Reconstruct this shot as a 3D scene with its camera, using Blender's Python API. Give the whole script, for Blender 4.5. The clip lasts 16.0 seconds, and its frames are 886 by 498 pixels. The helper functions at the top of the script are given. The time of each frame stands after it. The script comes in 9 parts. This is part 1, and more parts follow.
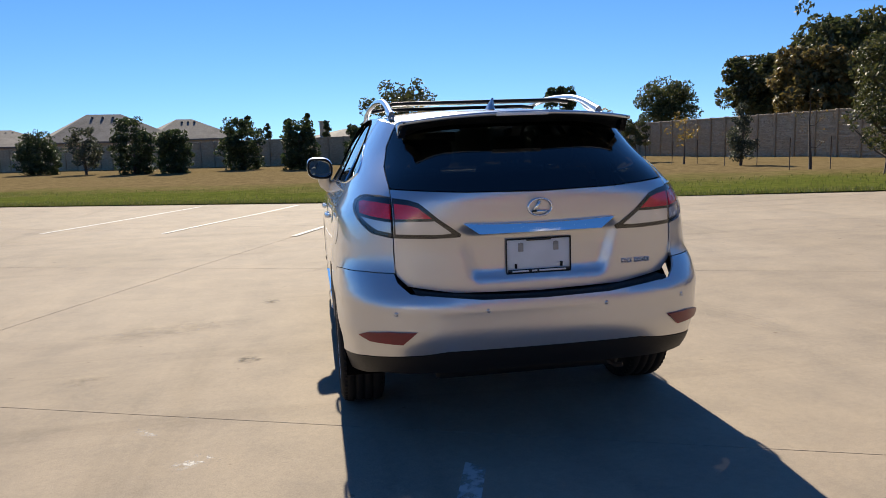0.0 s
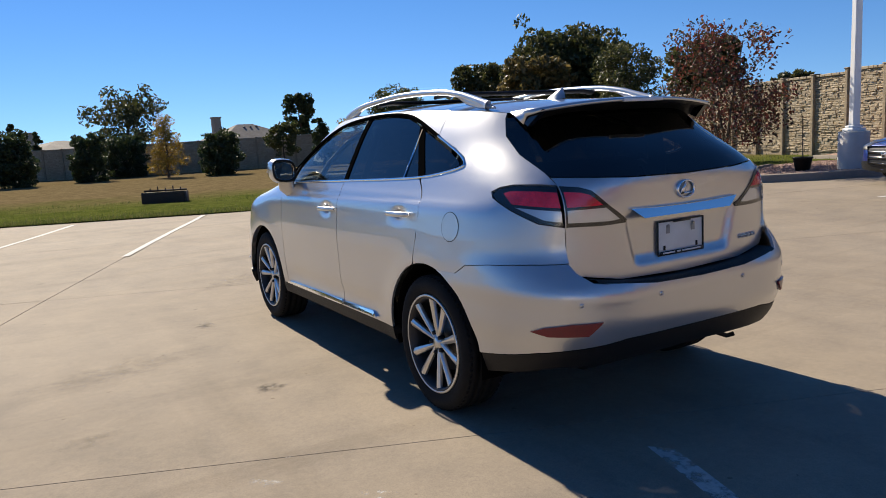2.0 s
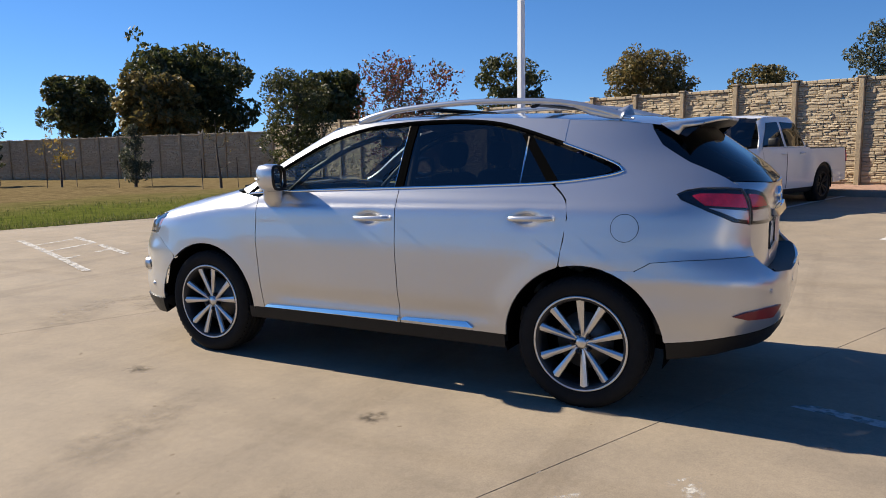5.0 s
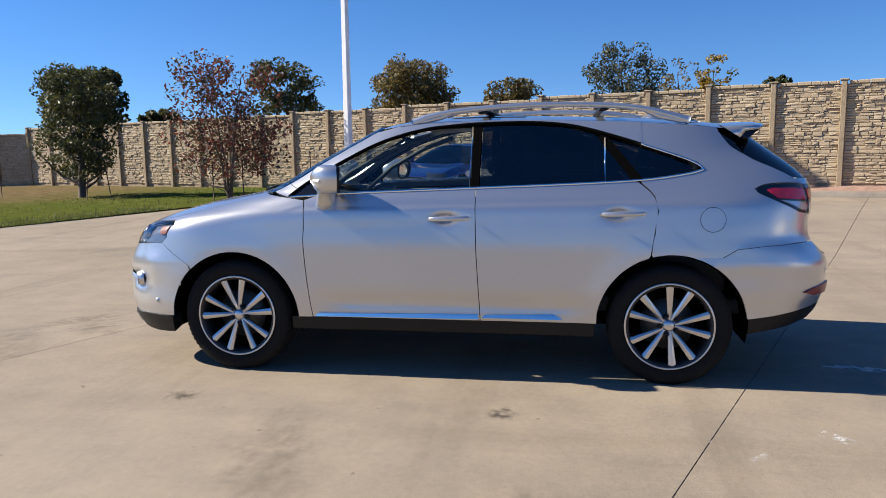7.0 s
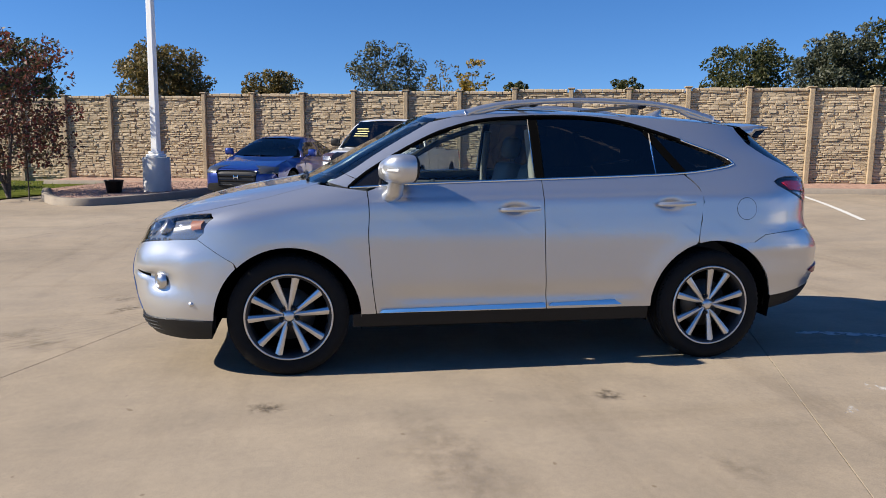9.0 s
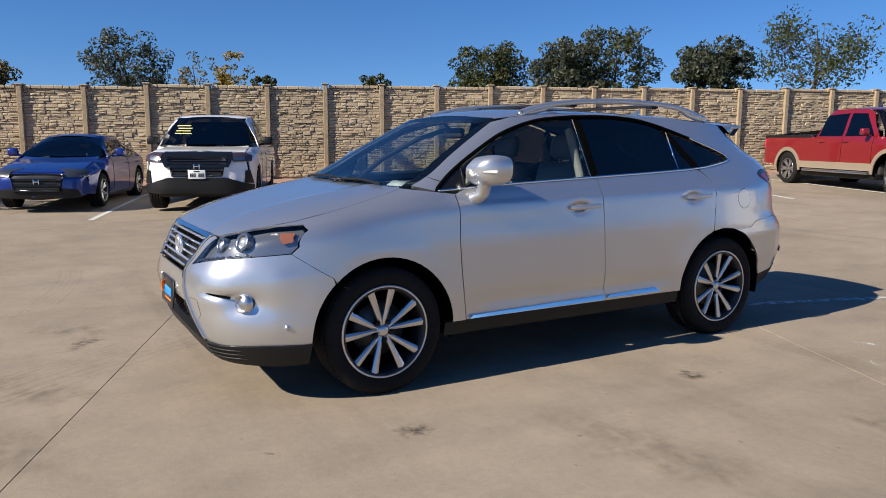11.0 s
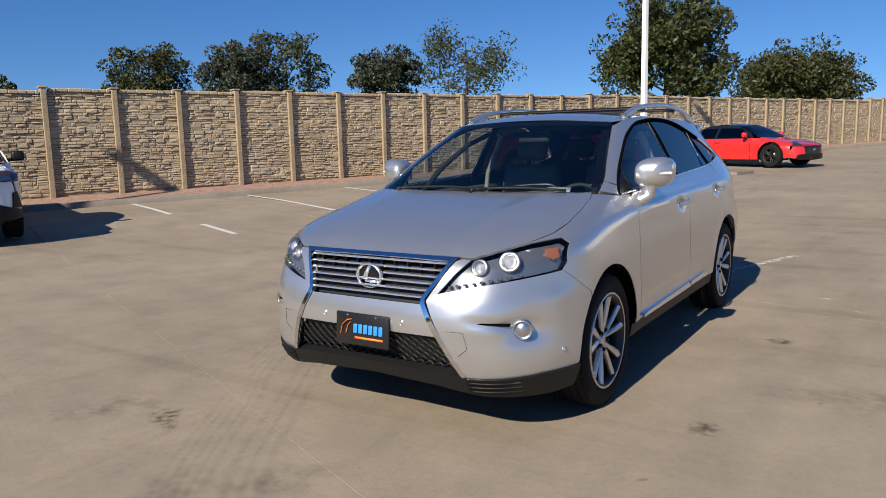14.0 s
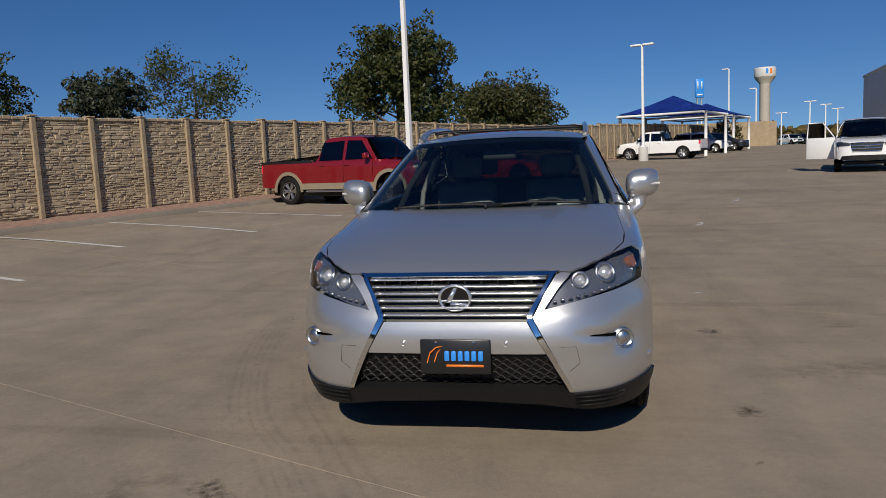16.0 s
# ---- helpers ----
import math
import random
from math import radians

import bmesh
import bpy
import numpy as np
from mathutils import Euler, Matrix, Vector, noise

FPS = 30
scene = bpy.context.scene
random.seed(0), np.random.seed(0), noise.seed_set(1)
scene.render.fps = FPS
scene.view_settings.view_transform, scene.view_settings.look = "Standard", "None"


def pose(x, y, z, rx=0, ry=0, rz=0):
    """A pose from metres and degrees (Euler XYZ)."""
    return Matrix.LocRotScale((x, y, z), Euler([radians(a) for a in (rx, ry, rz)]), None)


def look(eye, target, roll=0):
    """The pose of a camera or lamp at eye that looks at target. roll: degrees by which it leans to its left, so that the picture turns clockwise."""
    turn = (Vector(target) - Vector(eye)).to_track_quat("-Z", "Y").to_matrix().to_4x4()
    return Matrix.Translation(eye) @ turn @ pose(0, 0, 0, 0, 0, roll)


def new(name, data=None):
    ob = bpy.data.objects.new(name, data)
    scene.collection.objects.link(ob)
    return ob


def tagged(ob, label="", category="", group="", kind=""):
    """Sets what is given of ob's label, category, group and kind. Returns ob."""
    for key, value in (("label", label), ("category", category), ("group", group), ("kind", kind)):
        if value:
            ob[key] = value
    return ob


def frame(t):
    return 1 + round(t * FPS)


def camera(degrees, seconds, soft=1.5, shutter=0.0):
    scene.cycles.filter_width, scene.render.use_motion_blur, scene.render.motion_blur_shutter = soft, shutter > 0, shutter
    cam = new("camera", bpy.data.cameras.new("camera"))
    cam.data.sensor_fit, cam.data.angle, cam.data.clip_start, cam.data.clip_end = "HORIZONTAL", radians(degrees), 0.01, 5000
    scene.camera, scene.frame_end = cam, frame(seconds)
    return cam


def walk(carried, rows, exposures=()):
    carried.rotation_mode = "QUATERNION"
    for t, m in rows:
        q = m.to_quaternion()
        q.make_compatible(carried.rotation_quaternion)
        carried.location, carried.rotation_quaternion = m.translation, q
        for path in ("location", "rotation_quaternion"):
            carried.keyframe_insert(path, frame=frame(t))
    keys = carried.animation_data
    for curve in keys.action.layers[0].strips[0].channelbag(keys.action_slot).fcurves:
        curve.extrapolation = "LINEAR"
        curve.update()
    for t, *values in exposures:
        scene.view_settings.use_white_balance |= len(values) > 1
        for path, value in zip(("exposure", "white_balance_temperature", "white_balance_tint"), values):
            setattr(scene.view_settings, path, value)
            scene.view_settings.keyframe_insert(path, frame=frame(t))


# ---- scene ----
cam = camera(61.4, 16.0, 0.9)
PATH = [
    (0, (-1.013, -5.556, 1.467), (-0.684, -3.605, 1.172), -2.0),
    (0.5, (-1.464, -5.378, 1.473), (-0.955, -3.469, 1.165), -2.4),
    (1, (-1.932, -5.219, 1.487), (-1.252, -3.365, 1.17), -2.8),
    (1.5, (-2.35, -4.963, 1.473), (-1.508, -3.176, 1.16), -3.1),
    (2, (-2.785, -4.718, 1.464), (-1.786, -3.012, 1.156), -3.3),
    (2.5, (-3.157, -4.439, 1.439), (-2.007, -2.831, 1.137), -2.8),
    (3, (-3.493, -4.119, 1.453), (-2.198, -2.626, 1.146), -2.4),
    (3.5, (-3.851, -3.798, 1.455), (-2.423, -2.431, 1.15), -1.9),
    (4, (-4.12, -3.413, 1.438), (-2.58, -2.172, 1.134), -1.6),
    (4.5, (-4.432, -3.002, 1.444), (-2.781, -1.916, 1.139), -1.4),
    (4.7, (-4.565, -2.838, 1.457), (-2.873, -1.812, 1.16), -1.2),
    (6.8, (-5.373, -0.97, 1.422), (-3.43, -0.568, 1.167), -0.8),
    (7, (-5.43, -0.753, 1.448), (-3.475, -0.429, 1.175), -0.7),
    (7.5, (-5.523, -0.269, 1.451), (-3.549, -0.109, 1.171), -0.1),
    (8, (-5.49, 0.228, 1.443), (-3.51, 0.222, 1.163), 0.4),
    (8.5, (-5.485, 0.745, 1.422), (-3.512, 0.571, 1.142), 0.6),
    (9, (-5.388, 1.245, 1.416), (-3.44, 0.892, 1.132), 0.7),
    (9.2, (-5.318, 1.431, 1.42), (-3.383, 1.011, 1.135), 0.7),
    (11.3, (-4.43, 3.38, 1.433), (-2.77, 2.302, 1.144), 0.1),
    (11.5, (-4.302, 3.533, 1.417), (-2.679, 2.4, 1.13), -0.0),
    (12, (-3.958, 3.898, 1.43), (-2.433, 2.637, 1.137), -0.1),
    (12.5, (-3.596, 4.284, 1.439), (-2.172, 2.912, 1.142), -0.2),
    (13, (-3.179, 4.59, 1.432), (-1.86, 3.115, 1.137), -0.3),
    (13.5, (-2.759, 4.908, 1.447), (-1.56, 3.334, 1.156), -0.6),
    (14, (-2.348, 5.198, 1.469), (-1.268, 3.54, 1.182), -1.3),
    (14.5, (-1.869, 5.39, 1.465), (-0.938, 3.642, 1.188), -1.7),
    (15, (-1.415, 5.592, 1.45), (-0.663, 3.758, 1.188), -2.2),
    (15.5, (-1.005, 5.671, 1.45), (-0.434, 3.772, 1.195), -2.2),
    (16, (-0.665, 5.717, 1.463), (-0.262, 3.773, 1.223), -2.5),
]
walk(cam, [(t, look(eye, target, roll)) for t, eye, target, roll in PATH],
     [(s, e, 7000 if s < 5 else 6640 if s < 16 else 6590, 7) for s, e in ((0, 0.88), (1, 0.84), (2, 0.68), (3, 0.57), (4, 0.60), (4.5, 0.77), (7, 0.97), (8, 0.89), (9, 0.90), (11.5, 0.66), (12, 0.64), (12.5, 0.51), (13, 0.40), (13.5, 0.36), (14, 0.52), (14.5, 0.60), (15, 0.34), (15.5, 0.46), (16, -0.25))])

# ---- light ----
SUN = Vector((0.0, 1.0, 0.69)).normalized()
world = bpy.data.worlds.new("sky")
scene.world = world
world.use_nodes = True
wn = world.node_tree.nodes
sky = wn.new("ShaderNodeTexSky")
sky.sky_type = "NISHITA"
sky.sun_disc = False
sky.sun_elevation = math.asin(SUN.z)
sky.sun_rotation = math.atan2(SUN.x, SUN.y)
sky.altitude = 300
sky.air_density, sky.dust_density, sky.ozone_density = 0.9, 0.0, 4.0
# clear autumn air: deep blue right down to the skyline
way, lift, unit = wn.new("ShaderNodeTexCoord"), wn.new("ShaderNodeVectorMath"), wn.new("ShaderNodeVectorMath")
lift.operation, unit.operation = "ADD", "NORMALIZE"
lift.inputs[1].default_value = (0, 0, 0.10)
world.node_tree.links.new(way.outputs["Generated"], lift.inputs[0])
world.node_tree.links.new(lift.outputs[0], unit.inputs[0])
world.node_tree.links.new(unit.outputs[0], sky.inputs["Vector"])
hue = wn.new("ShaderNodeHueSaturation")
hue.inputs["Hue"].default_value = 0.510
hue.inputs["Saturation"].default_value = 1.25
world.node_tree.links.new(sky.outputs[0], hue.inputs["Color"])
world.node_tree.links.new(hue.outputs[0], wn["Background"].inputs[0])
wn["Background"].inputs[1].default_value = 0.083
sun = new("sun", bpy.data.lights.new("sun", "SUN"))
sun.data.energy, sun.data.angle, sun.data.color = 5.0, radians(0.55), (1.0, 0.91, 0.80)
sun.matrix_world = look(SUN * 60, (0, 0, 0))
scene.view_settings.exposure = 0.0

# ---- materials ----
def mat(name, color, rough=0.6, metal=0.0, var=0.12, scale=6.0, bump=0.0, bscale=60.0, coat=0.0, color2=None, stain=0.0, spec=0.5):
    """A surface with two scales of colour variation and a fine relief."""
    m = bpy.data.materials.new(name)
    m.use_nodes = True
    n, l = m.node_tree.nodes, m.node_tree.links
    b = n["Principled BSDF"]
    b.inputs["Roughness"].default_value = rough
    b.inputs["Metallic"].default_value = metal
    b.inputs["Coat Weight"].default_value = coat
    b.inputs["Coat Roughness"].default_value = 0.03
    b.inputs["Specular IOR Level"].default_value = spec
    b.inputs["Base Color"].default_value = (*color, 1)
    if var or color2 or bump:
        tc = n.new("ShaderNodeTexCoord")
    if var or color2:
        big, small = n.new("ShaderNodeTexNoise"), n.new("ShaderNodeTexNoise")
        big.inputs["Scale"].default_value, big.inputs["Detail"].default_value = scale * 0.15, 5
        small.inputs["Scale"].default_value, small.inputs["Detail"].default_value = scale, 6
        for k in (big, small):
            l.new(tc.outputs["Object"], k.inputs["Vector"])
        mix = n.new("ShaderNodeMath")
        mix.operation = "MULTIPLY_ADD"
        l.new(big.outputs["Fac"], mix.inputs[0])
        mix.inputs[1].default_value = 0.5
        half = n.new("ShaderNodeMath")
        half.operation = "MULTIPLY"
        half.inputs[1].default_value = 0.5
        l.new(small.outputs["Fac"], half.inputs[0])
        l.new(half.outputs[0], mix.inputs[2])
        ramp = n.new("ShaderNodeValToRGB")
        c2 = color2 or tuple(min(1, c * (1 + var)) for c in color)
        c1 = tuple(c * (1 - var) for c in color)
        ramp.color_ramp.elements[0].position, ramp.color_ramp.elements[1].position = 0.35, 0.65
        ramp.color_ramp.elements[0].color = (*c1, 1)
        ramp.color_ramp.elements[1].color = (*c2, 1)
        l.new(mix.outputs[0], ramp.inputs[0])
        out = ramp.outputs[0]
        l.new(out, b.inputs["Base Color"])
    if bump:
        bt, bn = n.new("ShaderNodeTexNoise"), n.new("ShaderNodeBump")
        bt.inputs["Scale"].default_value, bt.inputs["Detail"].default_value = bscale, 4
        bn.inputs["Strength"].default_value, bn.inputs["Distance"].default_value = bump, 0.01
        l.new(tc.outputs["Object"], bt.inputs["Vector"])
        l.new(bt.outputs["Fac"], bn.inputs["Height"])
        l.new(bn.outputs[0], b.inputs["Normal"])
    return m


def leaf_mat(name, c1, c2, c3):
    """Leaves: colour changes from leaf to leaf, a little light comes through."""
    m = bpy.data.materials.new(name)
    m.use_nodes = True
    n, l = m.node_tree.nodes, m.node_tree.links
    b = n["Principled BSDF"]
    geo, ramp = n.new("ShaderNodeNewGeometry"), n.new("ShaderNodeValToRGB")
    ramp.color_ramp.elements[0].color, ramp.color_ramp.elements[1].color = (*c1, 1), (*c3, 1)
    ramp.color_ramp.elements.new(0.5).color = (*c2, 1)
    l.new(geo.outputs["Random Per Island"], ramp.inputs[0])
    l.new(ramp.outputs[0], b.inputs["Base Color"])
    b.inputs["Roughness"].default_value = 0.55
    tr, mx = n.new("ShaderNodeBsdfTranslucent"), n.new("ShaderNodeMixShader")
    l.new(ramp.outputs[0], tr.inputs[0])
    mx.inputs[0].default_value = 0.38
    l.new(b.outputs[0], mx.inputs[1])
    l.new(tr.outputs[0], mx.inputs[2])
    l.new(mx.outputs[0], n["Material Output"].inputs[0])
    return m


def glass_mat(name, tint, ior=1.5, rough=0.0):
    """Thin window glass: tinted see-through with a Fresnel reflection."""
    m = bpy.data.materials.new(name)
    m.use_nodes = True
    n, l = m.node_tree.nodes, m.node_tree.links
    n.remove(n["Principled BSDF"])
    t, g, f, mx = n.new("ShaderNodeBsdfTransparent"), n.new("ShaderNodeBsdfGlossy"), n.new("ShaderNodeLayerWeight"), n.new("ShaderNodeMixShader")
    t.inputs[0].default_value = (*tint, 1)
    g.inputs["Roughness"].default_value = rough
    f.inputs["Blend"].default_value = 0.5
    pw, sc = n.new("ShaderNodeMath"), n.new("ShaderNodeMath")
    pw.operation, sc.operation = "POWER", "MULTIPLY_ADD"
    pw.inputs[1].default_value = 4.6
    f0 = 2 * ((ior - 1) / (ior + 1)) ** 2
    sc.inputs[1].default_value, sc.inputs[2].default_value = 1 - f0, f0
    l.new(f.outputs["Facing"], pw.inputs[0])
    l.new(pw.outputs[0], sc.inputs[0])
    l.new(sc.outputs[0], mx.inputs[0])
    l.new(t.outputs[0], mx.inputs[1])
    l.new(g.outputs[0], mx.inputs[2])
    l.new(mx.outputs[0], n["Material Output"].inputs[0])
    return m


def concrete_mat(name, base, dark, light, tyre=True):
    """Broom-finished concrete with blotches, fine grain, small pits and long faint tyre smears."""
    m = bpy.data.materials.new(name)
    m.use_nodes = True
    n, l = m.node_tree.nodes, m.node_tree.links
    b = n["Principled BSDF"]
    b.inputs["Roughness"].default_value = 0.85
    b.inputs["Specular IOR Level"].default_value = 0.18
    tc = n.new("ShaderNodeNewGeometry")

    def tex(scale, detail=5, rough=0.6, stretch=None, turn=0.0):
        k = n.new("ShaderNodeTexNoise")
        k.inputs["Scale"].default_value, k.inputs["Detail"].default_value, k.inputs["Roughness"].default_value = scale, detail, rough
        mp = n.new("ShaderNodeMapping")
        mp.inputs["Rotation"].default_value[2] = turn
        if stretch:
            mp.inputs["Scale"].default_value = stretch
        l.new(tc.outputs["Position"], mp.inputs[0])
        l.new(mp.outputs[0], k.inputs["Vector"])
        return k.outputs["Fac"]

    def ramp(fac, stops):
        r = n.new("ShaderNodeValToRGB")
        e = r.color_ramp.elements
        while len(e) < len(stops):
            e.new(0.5)
        for s, (p, c) in zip(e, stops):
            s.position, s.color = p, (*c, 1)
        l.new(fac, r.inputs[0])
        return r.outputs[0]

    def mixc(a, c, fac, mode="MULTIPLY"):
        k = n.new("ShaderNodeMix")
        k.data_type, k.blend_type = "RGBA", mode
        k.inputs[0].default_value = fac
        l.new(a, k.inputs[6])
        l.new(c, k.inputs[7])
        return k.outputs[2]
    col = ramp(tex(0.28, 6), [(0.3, dark), (0.5, base), (0.72, light)])
    col = mixc(col, ramp(tex(2.3, 6, 0.65), [(0.3, (0.84, 0.845, 0.86)), (0.62, (1.03, 1.02, 1.0))]), 0.9)
    col = mixc(col, ramp(tex(0.9, 8, 0.7, (1, 0.45, 1), 0.5), [(0.36, (0.88, 0.885, 0.90)), (0.5, (1, 1, 1)), (0.68, (1.05, 1.04, 1.02))]), 0.9)
    col = mixc(col, ramp(tex(150, 3, 0.7), [(0.3, (0.8, 0.8, 0.8)), (0.62, (1.06, 1.06, 1.06))]), 0.8)
    col = mixc(col, ramp(tex(24, 5, 0.75), [(0.34, (0.90, 0.90, 0.905)), (0.64, (1.05, 1.05, 1.045))]), 0.8)
    if tyre:
        smear = ramp(tex(1.0, 4, 0.6, (0.12, 1.9, 1), radians(27)), [(0.56, (1, 1, 1)), (0.68, (0.8, 0.79, 0.78)), (0.74, (0.93, 0.92, 0.92))])
        col = mixc(col, smear, 0.65)
        smear2 = ramp(tex(1.0, 4, 0.6, (1.5, 0.1, 1), radians(-40)), [(0.6, (1, 1, 1)), (0.7, (0.83, 0.82, 0.8))])
        col = mixc(col, smear2, 0.6)
        drip = ramp(tex(1.7, 3, 0.5), [(0.71, (1, 1, 1)), (0.77, (0.66, 0.64, 0.61))])
        col = mixc(col, drip, 0.6)
        pits = ramp(tex(9.0, 2, 0.5), [(0.735, (1, 1, 1)), (0.76, (0.55, 0.5, 0.45))])
        col = mixc(col, pits, 0.7)
    l.new(col, b.inputs["Base Color"])
    bn = n.new("ShaderNodeBump")
    bn.inputs["Strength"].default_value, bn.inputs["Distance"].default_value = 0.35, 0.004
    l.new(tex(90, 5, 0.7), bn.inputs["Height"])
    l.new(bn.outputs[0], b.inputs["Normal"])
    return m


def grass_ground_mat():
    m = bpy.data.materials.new("grass_ground")
    m.use_nodes = True
    n, l = m.node_tree.nodes, m.node_tree.links
    b = n["Principled BSDF"]
    b.inputs["Roughness"].default_value = 1.0
    b.inputs["Specular IOR Level"].default_value = 0.0
    geo = n.new("ShaderNodeNewGeometry")
    # green beside the pavement, straw-brown further out
    dot = n.new("ShaderNodeVectorMath")
    dot.operation = "DOT_PRODUCT"
    dot.inputs[1].default_value = (0.416, 0.909, 0)
    l.new(geo.outputs["Position"], dot.inputs[0])
    nz = n.new("ShaderNodeTexNoise")
    nz.inputs["Scale"].default_value, nz.inputs["Detail"].default_value = 0.35, 8
    l.new(geo.outputs["Position"], nz.inputs["Vector"])
    ma = n.new("ShaderNodeMath")
    ma.operation = "MULTIPLY_ADD"
    ma.inputs[1].default_value = 9.0
    l.new(nz.outputs["Fac"], ma.inputs[0])
    l.new(dot.outputs["Value"], ma.inputs[2])
    rng = n.new("ShaderNodeMapRange")
    rng.inputs[1].default_value, rng.inputs[2].default_value = 21.0, 28.0
    l.new(ma.outputs[0], rng.inputs[0])
    fine = n.new("ShaderNodeTexNoise")
    fine.inputs["Scale"].default_value, fine.inputs["Detail"].default_value, fine.inputs["Roughness"].default_value = 2.6, 10, 0.72
    l.new(geo.outputs["Position"], fine.inputs["Vector"])
    cols = []
    for stops in (((0.052, 0.068, 0.014), (0.112, 0.124, 0.030)), ((0.108, 0.080, 0.040), (0.200, 0.152, 0.080))):
        r = n.new("ShaderNodeValToRGB")
        r.color_ramp.elements[0].position, r.color_ramp.elements[1].position = 0.36, 0.66
        r.color_ramp.elements[0].color, r.color_ramp.elements[1].color = (*stops[0], 1), (*stops[1], 1)
        l.new(fine.outputs["Fac"], r.inputs[0])
        cols.append(r.outputs[0])
    mx = n.new("ShaderNodeMix")
    mx.data_type = "RGBA"
    l.new(rng.outputs[0], mx.inputs[0])
    l.new(cols[0], mx.inputs[6])
    l.new(cols[1], mx.inputs[7])
    l.new(mx.outputs[2], b.inputs["Base Color"])
    bn = n.new("ShaderNodeBump")
    bn.inputs["Strength"].default_value, bn.inputs["Distance"].default_value = 0.9, 0.06
    l.new(fine.outputs["Fac"], bn.inputs["Height"])
    l.new(bn.outputs[0], b.inputs["Normal"])
    return m


def stone_mat(name, c1, c2, c3):
    """Cast stone: tone differs from stone to stone, with grain and pits."""
    m = mat(name, c2, 0.85, var=0.14, scale=9, bump=0.6, bscale=45)
    n, l = m.node_tree.nodes, m.node_tree.links
    b = n["Principled BSDF"]
    src = b.inputs["Base Color"].links[0].from_socket
    geo, r, mx = n.new("ShaderNodeNewGeometry"), n.new("ShaderNodeValToRGB"), n.new("ShaderNodeMix")
    r.color_ramp.elements[0].color, r.color_ramp.elements[1].color = (*c1, 1), (*c3, 1)
    r.color_ramp.elements.new(0.5).color = (*c2, 1)
    l.new(geo.outputs["Random Per Island"], r.inputs[0])
    mx.data_type = "RGBA"
    mx.inputs[0].default_value = 0.55
    l.new(src, mx.inputs[6])
    l.new(r.outputs[0], mx.inputs[7])
    l.new(mx.outputs[2], b.inputs["Base Color"])
    return m


CONCRETE = concrete_mat("concrete", (0.296, 0.246, 0.189), (0.254, 0.210, 0.158), (0.328, 0.276, 0.214))
CURB = concrete_mat("curb_concrete", (0.264, 0.228, 0.188), (0.216, 0.188, 0.152), (0.304, 0.268, 0.228), False)
JOINT = mat("joint_seal", (0.17, 0.15, 0.125), 0.9, var=0.3, scale=20)
GRASS = grass_ground_mat()
BLADE = leaf_mat("grass_blade", (0.064, 0.088, 0.016), (0.120, 0.140, 0.036), (0.184, 0.168, 0.064))
STONE = stone_mat("cast_stone", (0.33, 0.255, 0.165), (0.44, 0.35, 0.235), (0.53, 0.435, 0.305))
POST = mat("cast_post", (0.33, 0.255, 0.165), 0.85, var=0.22, scale=16, bump=0.8, bscale=30)
BARK = mat("bark", (0.085, 0.065, 0.05), 0.9, var=0.4, scale=20, bump=0.8, bscale=40)
GRAVEL = mat("pink_gravel", (0.320, 0.200, 0.152), 0.9, var=0.35, scale=60, bump=1.0, bscale=90)
STEEL_WHITE = mat("white_painted_steel", (0.78, 0.78, 0.77), 0.35, var=0.04)
BASE_CONC = mat("pole_base_concrete", (0.48, 0.465, 0.44), 0.8, var=0.12, scale=5, bump=0.4)
BLACK = mat("black_plastic", (0.008, 0.008, 0.0085), 0.5, var=0.1, scale=30, bump=0.15, bscale=300, spec=0.3)
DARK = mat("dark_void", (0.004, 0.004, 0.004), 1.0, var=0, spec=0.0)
RUBBER = mat("tyre_rubber", (0.010, 0.0098, 0.0095), 0.8, var=0.2, scale=25, bump=0.2, bscale=200, spec=0.2)
CHROME = mat("chrome", (0.82, 0.83, 0.84), 0.06, 1.0, var=0)
SATIN = mat("satin_alloy", (0.62, 0.63, 0.65), 0.28, 1.0, var=0.05, scale=20)
GLASS_F = glass_mat("front_glass", (0.74, 0.80, 0.78))
GLASS_W = glass_mat("windscreen_glass", (0.62, 0.70, 0.69))
GLASS_R = glass_mat("privacy_glass", (0.05, 0.052, 0.054))
GLASS_C = glass_mat("clear_lens", (0.93, 0.94, 0.95), 1.45)
RED_REFL = mat("red_reflector", (0.80, 0.02, 0.055), 0.25, var=0.25, scale=140, coat=0.0)
RED_DARK = mat("dark_red_reflector", (0.19, 0.004, 0.012), 0.35, var=0.15, scale=120, coat=0.25)


